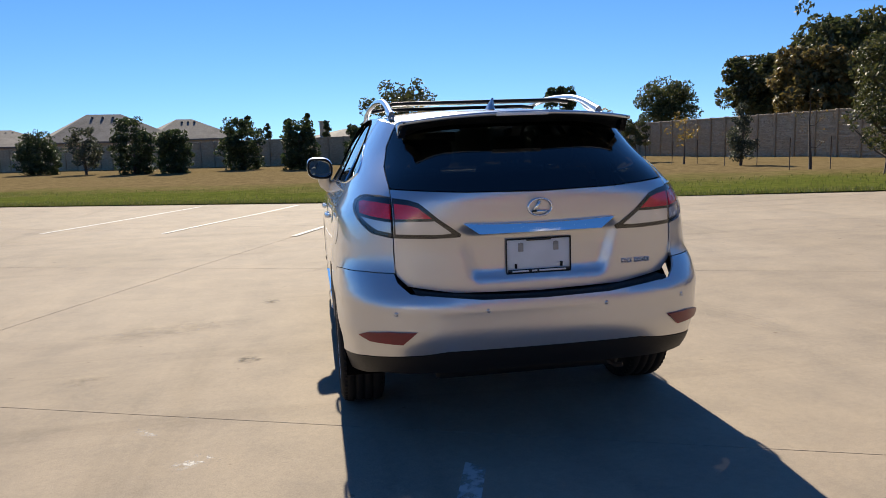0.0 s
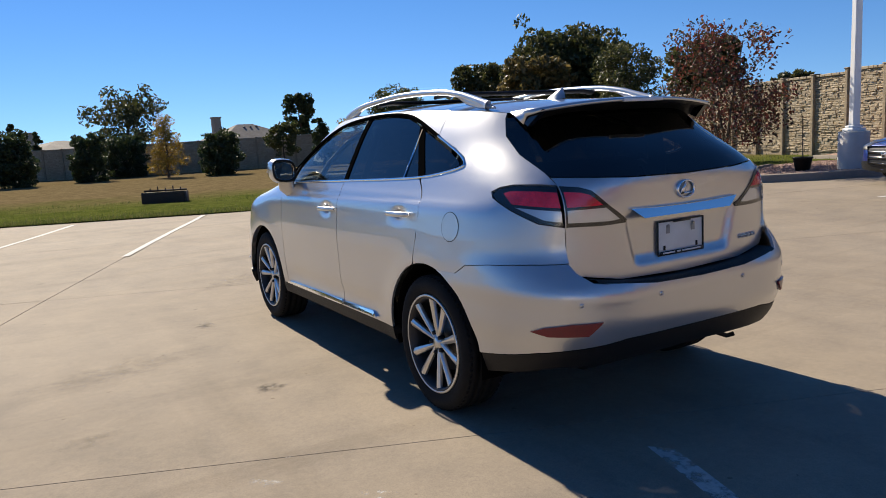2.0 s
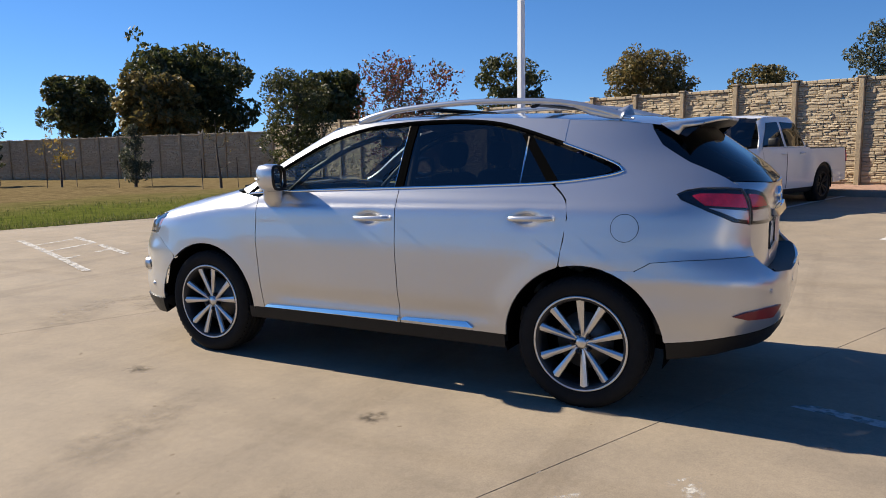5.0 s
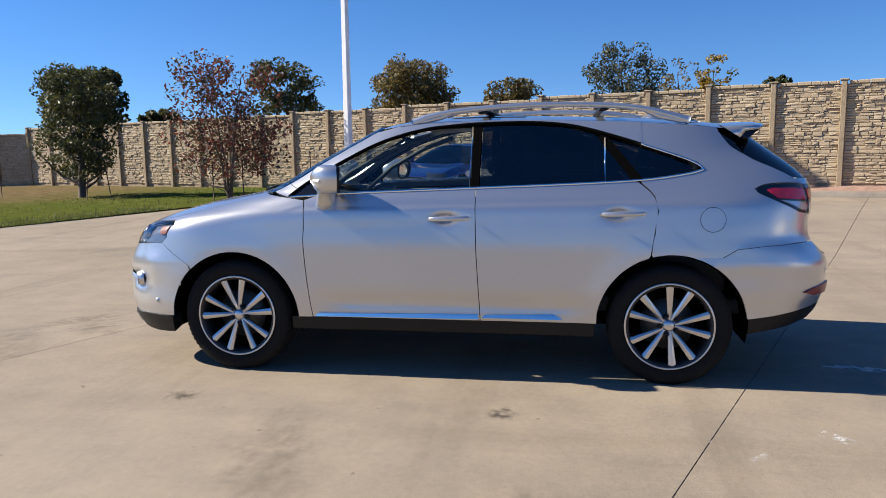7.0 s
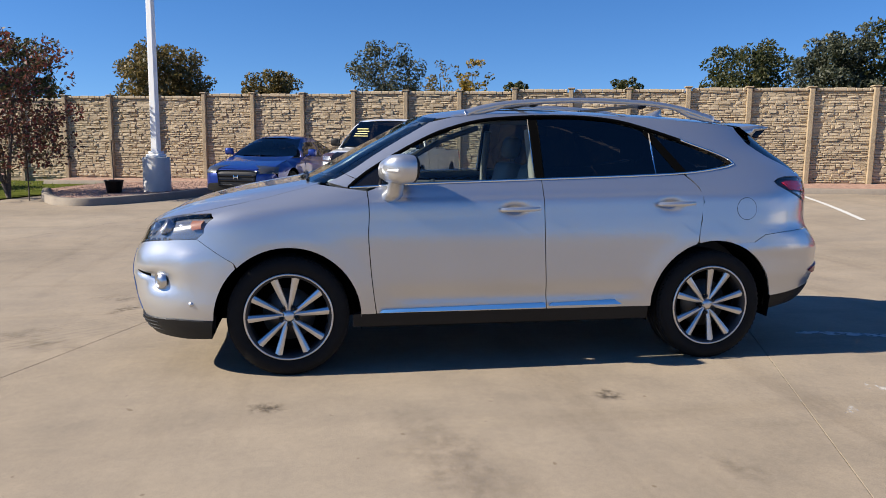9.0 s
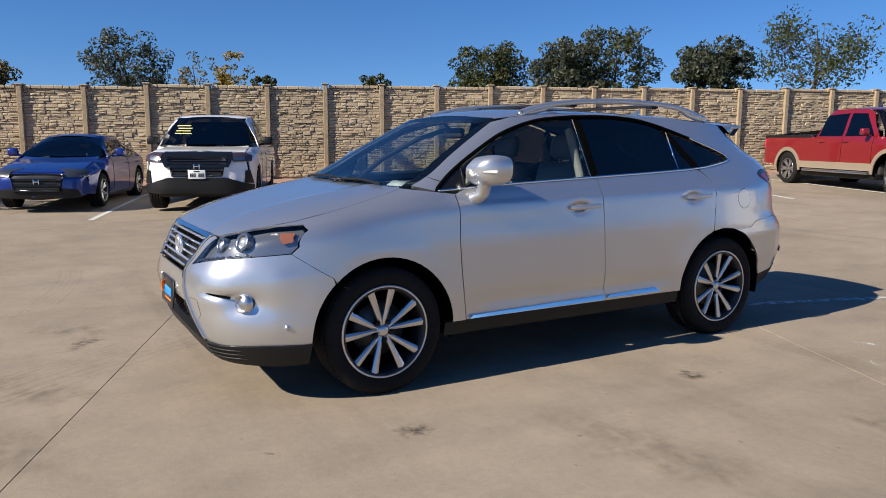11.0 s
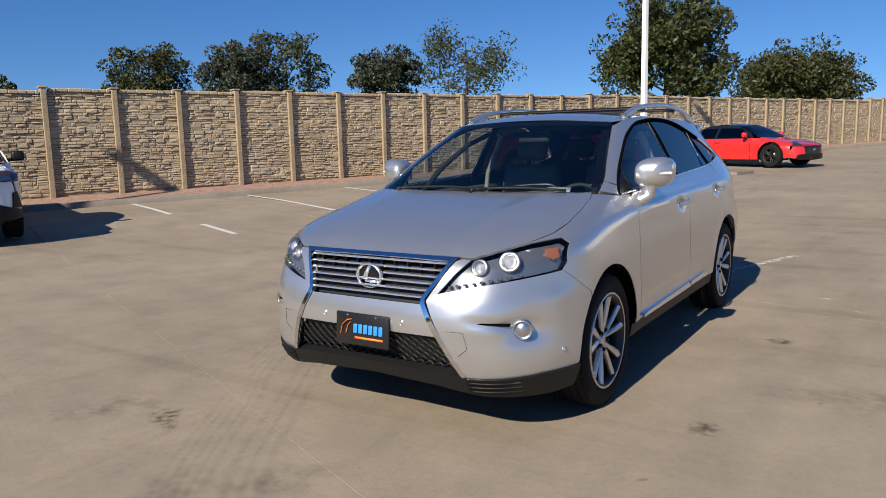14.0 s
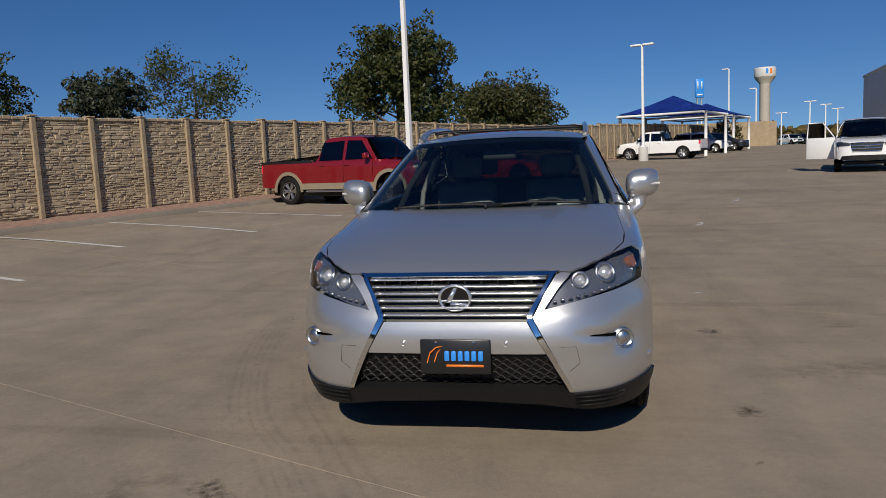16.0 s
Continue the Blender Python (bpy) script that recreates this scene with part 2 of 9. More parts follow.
def film_mat(name, color, lo, hi, cover, scale, fade=True):
    """A thin worn film on the concrete: broken up by noise, the slab shows through."""
    m = bpy.data.materials.new(name)
    m.use_nodes = True
    n, l = m.node_tree.nodes, m.node_tree.links
    b = n["Principled BSDF"]
    b.inputs["Base Color"].default_value = (*color, 1)
    b.inputs["Roughness"].default_value = 0.8
    b.inputs["Specular IOR Level"].default_value = 0.2
    geo, k, r = n.new("ShaderNodeNewGeometry"), n.new("ShaderNodeTexNoise"), n.new("ShaderNodeMapRange")
    k.inputs["Scale"].default_value, k.inputs["Detail"].default_value, k.inputs["Roughness"].default_value = scale, 6, 0.65
    r.inputs[1].default_value, r.inputs[2].default_value, r.inputs[4].default_value = lo, hi, cover
    t, mx = n.new("ShaderNodeBsdfTransparent"), n.new("ShaderNodeMixShader")
    l.new(geo.outputs["Position"], k.inputs["Vector"])
    l.new(k.outputs["Fac"], r.inputs[0])
    if fade:
        at, ml = n.new("ShaderNodeAttribute"), n.new("ShaderNodeMath")
        at.attribute_name = "wear"
        ml.operation = "MULTIPLY"
        l.new(at.outputs["Fac"], ml.inputs[0])
        l.new(r.outputs[0], ml.inputs[1])
        l.new(ml.outputs[0], mx.inputs[0])
    else:
        l.new(r.outputs[0], mx.inputs[0])
    l.new(t.outputs[0], mx.inputs[1])
    l.new(b.outputs[0], mx.inputs[2])
    l.new(mx.outputs[0], n["Material Output"].inputs[0])
    return m


OIL = film_mat("oil_stain", (0.05, 0.042, 0.035), 0.40, 0.62, 0.6, 22)
WET = film_mat("dark_spot", (0.035, 0.03, 0.025), 0.15, 0.35, 0.85, 6)
SMUDGE = film_mat("grey_smudge", (0.10, 0.085, 0.07), 0.36, 0.66, 0.26, 8)
SCUFF = film_mat("white_scuff", (0.62, 0.60, 0.56), 0.50, 0.60, 0.8, 14)
TYRE = film_mat("tyre_mark", (0.07, 0.06, 0.052), 0.36, 0.66, 0.13, 7)
WORN = film_mat("worn_paint", (0.60, 0.59, 0.56), 0.36, 0.56, 0.75, 13, False)
LINE = film_mat("line_paint", (0.60, 0.59, 0.56), 0.22, 0.40, 0.9, 11, False)

# ---- building kit ----
def link(name, bm, material, parent=None, label="", smooth=True, m=None):
    me = bpy.data.meshes.new(name)
    bm.to_mesh(me)
    bm.free()
    for mm in (material if isinstance(material, (list, tuple)) else [material]):
        me.materials.append(mm)
    if smooth:
        me.shade_smooth()
    ob = new(name, me)
    if parent:
        ob.parent = parent
    if m is not None:
        ob.matrix_basis = m
    if label:
        ob["label"] = label
    return ob


def part(name, bm, material, parent, label="", smooth=True, m=None):
    return link(name, bm, material, parent, label, smooth, m)


def thing(name, label, category, m=None, group="", kind=""):
    ob = new(name)
    ob.empty_display_size = 0.2
    if m is not None:
        ob.matrix_basis = m
    return tagged(ob, label, category, group, kind)


def box(bm, a, b, bevel=0.0, m=None, seg=2):
    c = bmesh.ops.create_cube(bm, size=1)["verts"]
    for v in c:
        v.co = Vector([(a[i] + b[i]) / 2 + v.co[i] * (b[i] - a[i]) for i in range(3)])
        if m is not None:
            v.co = m @ v.co
    if bevel:
        es = list({e for v in c for e in v.link_edges})
        bmesh.ops.bevel(bm, geom=es, offset=bevel, segments=seg, affect="EDGES", profile=0.5)
    return bm


def lathe(bm, prof, n=32, m=None, close=False):
    """Turns a profile of (radius, height) round the z axis."""
    rings = []
    for r, z in prof:
        ring = [bm.verts.new((r * math.cos(2 * math.pi * k / n), r * math.sin(2 * math.pi * k / n), z)) for k in range(n)]
        rings.append(ring)
    for a, b in zip(rings, rings[1:] + (rings[:1] if close else [])):
        for k in range(n):
            bm.faces.new((a[k], a[(k + 1) % n], b[(k + 1) % n], b[k]))
    if m is not None:
        for ring in rings:
            for v in ring:
                v.co = m @ v.co
    return bm


def tube(bm, pts, r, n=10, caps=True):
    """A bar along points; r a number or one for each point."""
    pts = [Vector(p) for p in pts]
    rings = []
    up = Vector((0.13, 0.21, 1)).normalized()
    for i, p in enumerate(pts):
        d = (pts[min(i + 1, len(pts) - 1)] - pts[max(i - 1, 0)]).normalized()
        s = d.cross(up)
        s = s.normalized() if s.length > 1e-4 else Vector((1, 0, 0))
        t = s.cross(d)
        rr = r[i] if isinstance(r, (list, tuple)) else r
        rx, ry = rr if isinstance(rr, (list, tuple)) else (rr, rr)
        rings.append([bm.verts.new(p + s * rx * math.cos(2 * math.pi * k / n) + t * ry * math.sin(2 * math.pi * k / n)) for k in range(n)])
    for a, b in zip(rings, rings[1:]):
        for k in range(n):
            bm.faces.new((a[k], a[(k + 1) % n], b[(k + 1) % n], b[k]))
    if caps:
        bm.faces.new(rings[0])
        bm.faces.new(rings[-1][::-1])
    return bm


def smoothstep(a, b, x):
    t = min(1, max(0, (x - a) / (b - a)))
    return t * t * (3 - 2 * t)


def curve1(keys):
    """A smooth curve through (x, value) keys (monotone cubic)."""
    xs = [k[0] for k in keys]
    ys = [k[1] for k in keys]
    ds = [(ys[i + 1] - ys[i]) / (xs[i + 1] - xs[i]) for i in range(len(xs) - 1)]
    ms = [ds[0]] + [0 if a * b <= 0 else 2 * a * b / (a + b) for a, b in zip(ds, ds[1:])] + [ds[-1]]

    def f(x):
        if x <= xs[0]:
            return ys[0]
        if x >= xs[-1]:
            return ys[-1]
        i = max(k for k in range(len(xs) - 1) if xs[k] <= x)
        h = xs[i + 1] - xs[i]
        t = (x - xs[i]) / h
        return ((1 + 2 * t) * (1 - t) ** 2 * ys[i] + t * (1 - t) ** 2 * h * ms[i] + t * t * (3 - 2 * t) * ys[i + 1] + t * t * (t - 1) * h * ms[i + 1])
    return f


# ---- lie of the land ----
WALL0 = Vector((19.03, 8.38))
WALLD = Vector((-0.343, -0.9393))
WALLN = Vector((-0.9393, 0.343))
LOT_A = Vector((0.923, -0.385))
LOT_B = Vector((0.385, 0.923))


def land(x, y):
    """Height of the pavement and lawn: level round the car, rising gently along and towards the stone wall."""
    a = max(-60, min(90, (Vector((x, y)) - WALL0).dot(WALLD) - 14.3))
    u = max(0, min(16, 0.9393 * x - 0.343 * y))
    return ((0.0095 if a < 0 else 0.013) * a + 0.014 * u) * smoothstep(4.5, 13, math.hypot(x, y))

# ---- ground ----
EDGE_P, EDGE_D = Vector((1.42, 13.2)), Vector((0.909, -0.416))
EDGE_N = Vector((0.416, 0.909))


def ground_sheet():
    bm = bmesh.new()
    xs = [-1500, -600, -300, -160] + [-100 + 5 * k for k in range(41)] + [160, 300, 600, 1500]
    grid = [[bm.verts.new((x, y, land(x, y) - 0.07)) for y in xs] for x in xs]
    for i in range(len(xs) - 1):
        for j in range(len(xs) - 1):
            bm.faces.new((grid[i][j], grid[i + 1][j], grid[i + 1][j + 1], grid[i][j + 1]))
    ob = link("ground", bm, GRASS)
    tagged(ob, "dry lawn and bare earth reaching to the horizon", "ground", kind="structure")


def lawn():
    """The lawn's own surface, finer, from the pavement's edge out to the far wall."""
    bm = bmesh.new()
    rows = []
    for j in range(46):
        w = -0.02 + (j / 45) ** 1.6 * 70
        row = []
        for i in range(90):
            u = -60 + i * 1.0
            p = EDGE_P + EDGE_D * u + EDGE_N * w
            z = land(p.x, p.y) + 0.03 + 0.05 * noise.noise(Vector((p.x * 0.3, p.y * 0.3, 0))) * min(1, w / 3)
            row.append(bm.verts.new((p.x, p.y, z)))
        rows.append(row)
    for a, b in zip(rows, rows[1:]):
        for i in range(len(a) - 1):
            bm.faces.new((a[i], a[i + 1], b[i + 1], b[i]))
    ob = link("lawn", bm, GRASS)
    tagged(ob, "mown lawn, green by the pavement and straw-brown further out", "lawn", kind="structure")


def grass_blades():
    rnd = random.Random(5)
    verts, faces = [], []
    for k in range(26000):
        u = rnd.uniform(-26, 19)
        w = abs(rnd.gauss(0, 0.55)) if k % 3 else rnd.uniform(0, 7)
        p = EDGE_P + EDGE_D * u + EDGE_N * (w - 0.04)
        if p.x > 11.4 and w < 1:
            continue
        z = land(p.x, p.y) + 0.01
        h = rnd.uniform(0.04, 0.11)
        a = rnd.uniform(0, 6.28)
        dx, dy = math.cos(a) * 0.012, math.sin(a) * 0.012
        lx, ly = rnd.uniform(-0.04, 0.04), rnd.uniform(-0.04, 0.04)
        i = len(verts)
        verts += [(p.x - dx, p.y - dy, z), (p.x + dx, p.y + dy, z), (p.x + lx, p.y + ly, z + h)]
        faces.append((i, i + 1, i + 2))
    me = bpy.data.meshes.new("grass")
    me.from_pydata(verts, [], faces)
    me.materials.append(BLADE)
    tagged(new("grass", me), "short green grass tufts along the pavement's edge", "grass", kind="stuff")


def wall_at(k, off=0.0):
    p = WALL0 + WALLD * (1.495 * k) + WALLN * off
    return p


def wall_base(k):
    return 0.22 + 0.0195 * k if k < 30 else 0.805 + 0.012 * (min(k, 54) - 30)


ground_sheet()
lawn()
grass_blades()

# ---- pavement slabs ----
SLAB = 4.9
JOIN0 = Vector((-2.34, 4.28))      # where two joints cross: along LOT_B, and the joint lines along LOT_A


def pavement():
    road = thing("pavement", "pale tan concrete parking lot cast in square slabs", "pavement", kind="structure")
    org = Vector((-0.9554, -1.807))
    # shift along LOT_A so that one joint passes JOIN0
    sh = (JOIN0 - org).dot(LOT_A)
    rest = bmesh.new()
    seal = bmesh.new()
    g = 0.0035

    def corner(i, j):
        return org + LOT_A * (sh + SLAB * i) + LOT_B * (4.571 * j)

    def quad_z(p, dz=0.0):
        return (p.x, p.y, land(p.x, p.y) + dz)
    for i in range(-16, 12):
        for j in range(-26, 12):
            if i == 1:
                continue
            e = i + 2 if i == 0 else i + 1     # one bay was cast twice as wide
            c = [corner(i, j), corner(e, j), corner(e, j + 1), corner(i, j + 1)]
            mid = (c[0] + c[2]) / 2
            if (mid - EDGE_P).dot(EDGE_N) > 2.9 or (mid - WALL0).dot(WALLN) < -1.5:
                continue
            near = mid.length < 24
            # trim slabs that run past the lawn's edge
            q = []
            for a, b in zip(c, c[1:] + c[:1]):
                da, db = (a - EDGE_P).dot(EDGE_N), (b - EDGE_P).dot(EDGE_N)
                if da <= 0:
                    q.append(a)
                if (da <= 0) != (db <= 0):
                    q.append(a + (b - a) * (da / (da - db)))
            if len(q) < 3:
                continue
            cen = sum(q, Vector((0, 0))) / len(q)
            bm = bmesh.new() if near else rest
            top, rim, low = [], [], []
            for p in q:
                d = (cen - p).normalized()
                t, r = p + d * (g + 0.004), p + d * g
                top.append(bm.verts.new(quad_z(t)))
                rim.append(bm.verts.new(quad_z(r, -0.003)))
                low.append(bm.verts.new(quad_z(r, -0.05)))
            n = len(q)
            cv = bm.verts.new(quad_z(cen))
            for k in range(n):
                bm.faces.new((top[k], top[(k + 1) % n], cv))
                bm.faces.new((rim[k], rim[(k + 1) % n], top[(k + 1) % n], top[k]))
                bm.faces.new((low[k], low[(k + 1) % n], rim[(k + 1) % n], rim[k]))
            bm.normal_update()
            if near:
                part("slab", bm, CONCRETE, road, smooth=False)
            f = [seal.verts.new(quad_z(p, -0.007)) for p in q]
            cs = seal.verts.new(quad_z(cen, -0.09))
            for k in range(n):
                seal.faces.new((f[k], f[(k + 1) % n], cs))
    part("outer_slabs", rest, CONCRETE, road, "tan concrete slabs further off", smooth=False)["kind"] = "stuff"
    part("joint_seal", seal, JOINT, road, "dark sealant between the slabs", smooth=False)


def stripe(a, b, w=0.1, m=None):
    """A painted line lying on the slabs."""
    a, b = Vector(a), Vector(b)
    d = (b - a).normalized()
    s = Vector((-d.y, d.x)) * w / 2
    bm = bmesh.new()
    n = max(2, int((b - a).length / 0.3))
    rnd = random.Random(int(a.x * 91 + a.y * 37))
    rows = []
    for k in range(n + 1):
        p = a + (b - a) * k / n
        j = rnd.uniform(-0.006, 0.006)
        rows.append([bm.verts.new((q.x, q.y, land(q.x, q.y) + 0.005)) for q in (p + s * (1 + j * 10), p - s * (1 - j * 10))])
    for r, q in zip(rows, rows[1:]):
        if rnd.random() < 0.985:
            bm.faces.new((r[0], r[1], q[1], q[0]))
    return link("parking_line", bm, m or LINE, smooth=False)


def worn(ob, values):
    """Thickness of a film over its mesh, thinning out at the rim."""
    at = ob.data.attributes.new("wear", "FLOAT", "POINT")
    for k, v in enumerate(values):
        at.data[k].value = v
    return ob


def stain(x, y, r, m, seed, sx=1.0, turn=0.0):
    """A thin ragged patch lying on the concrete."""
    bm = bmesh.new()
    rnd = random.Random(seed)
    rad = []
    for k in range(24):
        a = 2 * math.pi * k / 24
        rad.append(r * (1 + 0.5 * noise.noise(Vector((math.cos(a) * 1.5, math.sin(a) * 1.5, seed)))) * rnd.uniform(0.8, 1.15))
    rings, vals = [], []
    for f, w in ((0.08, 1.0), (0.45, 0.9), (0.75, 0.5), (1.1, 0.0)):
        ring = []
        for k in range(24):
            a = 2 * math.pi * k / 24
            u, v = rad[k] * f * math.cos(a) * sx, rad[k] * f * math.sin(a)
            px, py = x + u * math.cos(turn) - v * math.sin(turn), y + u * math.sin(turn) + v * math.cos(turn)
            ring.append(bm.verts.new((px, py, land(px, py) + 0.003)))
            vals.append(w)
        rings.append(ring)
    bm.faces.new(rings[0])
    for p, q in zip(rings, rings[1:]):
        for k in range(24):
            bm.faces.new((p[k], q[k], q[(k + 1) % 24], p[(k + 1) % 24]))
    ob = worn(link("stain", bm, m, smooth=False), vals)
    return tagged(ob, "dried mark on the concrete", "stain", kind="structure")

# ---- perimeter walls ----
PW, PH = 1.495, 2.42        # spacing of the posts, height of the panels


def stone_layout(seed):
    """Random ledgestone courses: list of (x, z, width, height)."""
    rnd = random.Random(seed)
    out = []
    z = 0.05
    while z < PH - 0.12:
        h = rnd.choice((0.045, 0.055, 0.065, 0.08, 0.10))
        h = min(h, PH - 0.08 - z)
        x = 0.062
        while x < PW - 0.062:
            w = min(rnd.uniform(0.09, 0.30), PW - 0.062 - x)
            if PW - 0.062 - x - w < 0.1:
                w = PW - 0.062 - x
            if h > 0.095 and rnd.random() < 0.4:
                out += [(x, z, w, h * 0.5), (x, z + h * 0.5, w, h * 0.5)]
            else:
                out.append((x, z, w, h))
            x += w
        z += h
    return out


def stone_mesh(bm, x, z, w, h, rnd):
    c, p = 0.008, rnd.uniform(0.008, 0.042)
    tilt = [rnd.uniform(-0.008, 0.008) for _ in range(4)]
    back = [bm.verts.new((x + a, 0.0, z + b)) for a, b in ((0.003, 0.003), (w - 0.003, 0.003), (w - 0.003, h - 0.003), (0.003, h - 0.003))]
    front = [bm.verts.new((x + a + rnd.uniform(-0.006, 0.006), p + t, z + b + rnd.uniform(-0.005, 0.005)))
             for (a, b), t in zip(((c, c), (w - c, c), (w - c, h - c), (c, h - c)), tilt)]
    mid = bm.verts.new((x + w * rnd.uniform(0.35, 0.65), p + rnd.uniform(-0.002, 0.014), z + h * rnd.uniform(0.35, 0.65)))
    for k in range(4):
        bm.faces.new((back[(k + 1) % 4], back[k], front[k], front[(k + 1) % 4]))
        bm.faces.new((front[(k + 1) % 4], front[k], mid))


def wall_frame(p, d, n, z):
    return Matrix(((d.x, n.x, 0, p.x), (d.y, n.y, 0, p.y), (0, 0, 1, z), (0, 0, 0, 1)))


def post_mesh(h):
    bm = bmesh.new()
    box(bm, (-0.062, -0.14, -0.3), (0.062, 0.105, h), 0.014)
    box(bm, (-0.095, -0.15, h), (0.095, 0.125, h + 0.035), 0.012)
    me = bpy.data.meshes.new("post")
    bm.to_mesh(me)
    bm.free()
    me.materials.append(POST)
    return me


def cap_mesh(w):
    bm = bmesh.new()
    rnd = random.Random(8)
    x = 0.1
    while x < w - 0.1:
        s = min(rnd.uniform(0.12, 0.3), w - 0.1 - x)
        box(bm, (x + 0.003, -0.1, PH - 0.08), (x + s - 0.003, 0.05 + rnd.uniform(0, 0.015), PH + rnd.uniform(-0.01, 0.012)), 0.012, seg=1)
        x += s
    me = bpy.data.meshes.new("coping")
    bm.to_mesh(me)
    bm.free()
    me.materials.append(STONE)
    return me


def plain(name, me, parent, m, label=""):
    ob = new(name, me)
    ob.parent = parent
    ob.matrix_basis = m
    if label:
        ob["label"] = label
    return ob


def shared(name, bm, material):
    me = bpy.data.meshes.new(name)
    bm.to_mesh(me)
    bm.free()
    me.materials.append(material)
    return me


def core_mesh():
    bm = bmesh.new()
    box(bm, (0.062, -0.08, -0.35), (PW - 0.062, 0.0, PH - 0.08))
    return shared("panel", bm, POST)


def stones_mesh(seed):
    bm = bmesh.new()
    rnd = random.Random(seed + 50)
    for s in stone_layout(seed):
        stone_mesh(bm, *s, rnd)
    return shared("stones", bm, STONE)


POST_ME, CAP_ME, CORE_ME = post_mesh(PH + 0.0), cap_mesh(PW), core_mesh()
STONES_ME = [stones_mesh(s) for s in range(6)]


def wall_run(name, label, start, d, n, count, base, single=()):
    wall = thing(name, label, "wall", kind="structure")
    for k in range(count):
        p = start + d * (PW * k)
        m = wall_frame(p, d, n, base(k))
        plain("post", POST_ME, wall, m)
        if k == count - 1:
            break
        plain("panel", CORE_ME, wall, m)
        plain("coping", CAP_ME, wall, m)
        v = k % 6
        if k in single:
            rnd = random.Random(v + 50)
            for s in stone_layout(v):
                bm = bmesh.new()
                stone_mesh(bm, *s, rnd)
                plain("stone", shared("stone", bm, STONE), wall, m)
        else:
            ob = plain("stones", STONES_ME[(k * 7 + k // 5) % 6], wall, m)
            ob["kind"] = "stuff"
    return wall


FOOT_A = curve1([(-10, 0.02), (-2, 0.15), (0, 0.20), (3, 0.27), (6, 0.345), (12, 0.45), (15, 0.475), (21, 0.56)])
FOOT_B = curve1([(21, 0.60), (33, 0.68), (40, 0.94), (54, 1.25)])


def main_base(k):
    q = math.floor((k - 10) / 3) * 3 + 1
    return FOOT_A(q) if k - 10 < 21 else FOOT_B(q)


wall_run("wall_east", "tan cast-stone ledgestone wall with square posts", wall_at(-10), WALLD, WALLN, 79, main_base, single=range(18, 19))
CORNER = wall_at(-10)
END2 = Vector((22.5, 48.0))
d2 = (END2 - CORNER).normalized()
n2 = Vector((-1, 0)) - d2 * Vector((-1, 0)).dot(d2)
n2.normalize()
wall_run("wall_north_east", "shaded stretch of the tan stone wall beyond the lawn", CORNER, d2, n2, 18, lambda k: -0.22 - 0.012 * k)
d3 = Vector((-0.87, 0.495)).normalized()
n3 = Vector((-0.495, -0.87))
wall_run("wall_north", "far shaded stone wall behind the shrubs", Vector((22.5, 48.3)), d3, n3, 66, lambda k: -0.48 - 0.004 * k)

# ---- trees and shrubs ----
LEAF_OAK = leaf_mat("oak_leaf", (0.034, 0.044, 0.013), (0.061, 0.070, 0.021), (0.106, 0.095, 0.034))
LEAF_GREEN = leaf_mat("green_leaf", (0.032, 0.049, 0.014), (0.059, 0.074, 0.021), (0.114, 0.106, 0.034))
LEAF_YELLOW = leaf_mat("yellow_leaf", (0.16, 0.12, 0.02), (0.28, 0.19, 0.03), (0.42, 0.26, 0.05))
LEAF_RED = leaf_mat("red_leaf", (0.038, 0.052, 0.02), (0.085, 0.036, 0.022), (0.19, 0.048, 0.036))
LEAF_GREY = leaf_mat("grey_leaf", (0.030, 0.040, 0.023), (0.057, 0.065, 0.038), (0.114, 0.118, 0.076))
LEAF_CEDAR = leaf_mat("cedar_leaf", (0.022, 0.038, 0.014), (0.04, 0.06, 0.02), (0.075, 0.09, 0.032))
LEAF_OLIVE = leaf_mat("olive_leaf", (0.075, 0.07, 0.024), (0.14, 0.11, 0.035), (0.25, 0.165, 0.055))


def leaves(verts, faces, c, r, count, size, rnd, squash=0.8):
    for _ in range(count):
        while True:
            v = Vector((rnd.uniform(-1, 1), rnd.uniform(-1, 1), rnd.uniform(-1, 1)))
            if 0.1 < v.length < 1:
                break
        v = v.normalized() * (v.length ** 0.45)
        p = c + Vector((v.x * r, v.y * r, v.z * r * squash))
        a = Vector((rnd.gauss(0, 1), rnd.gauss(0, 1), rnd.gauss(0, 1))).normalized()
        b = a.cross(Vector((rnd.gauss(0, 1), rnd.gauss(0, 1), rnd.gauss(0, 1)))).normalized()
        s = size * rnd.uniform(0.6, 1.4)
        i = len(verts)
        verts += [tuple(p - a * s), tuple(p + b * s * 0.45), tuple(p + a * s), tuple(p - b * s * 0.45)]
        faces.append((i, i + 1, i + 2, i + 3))


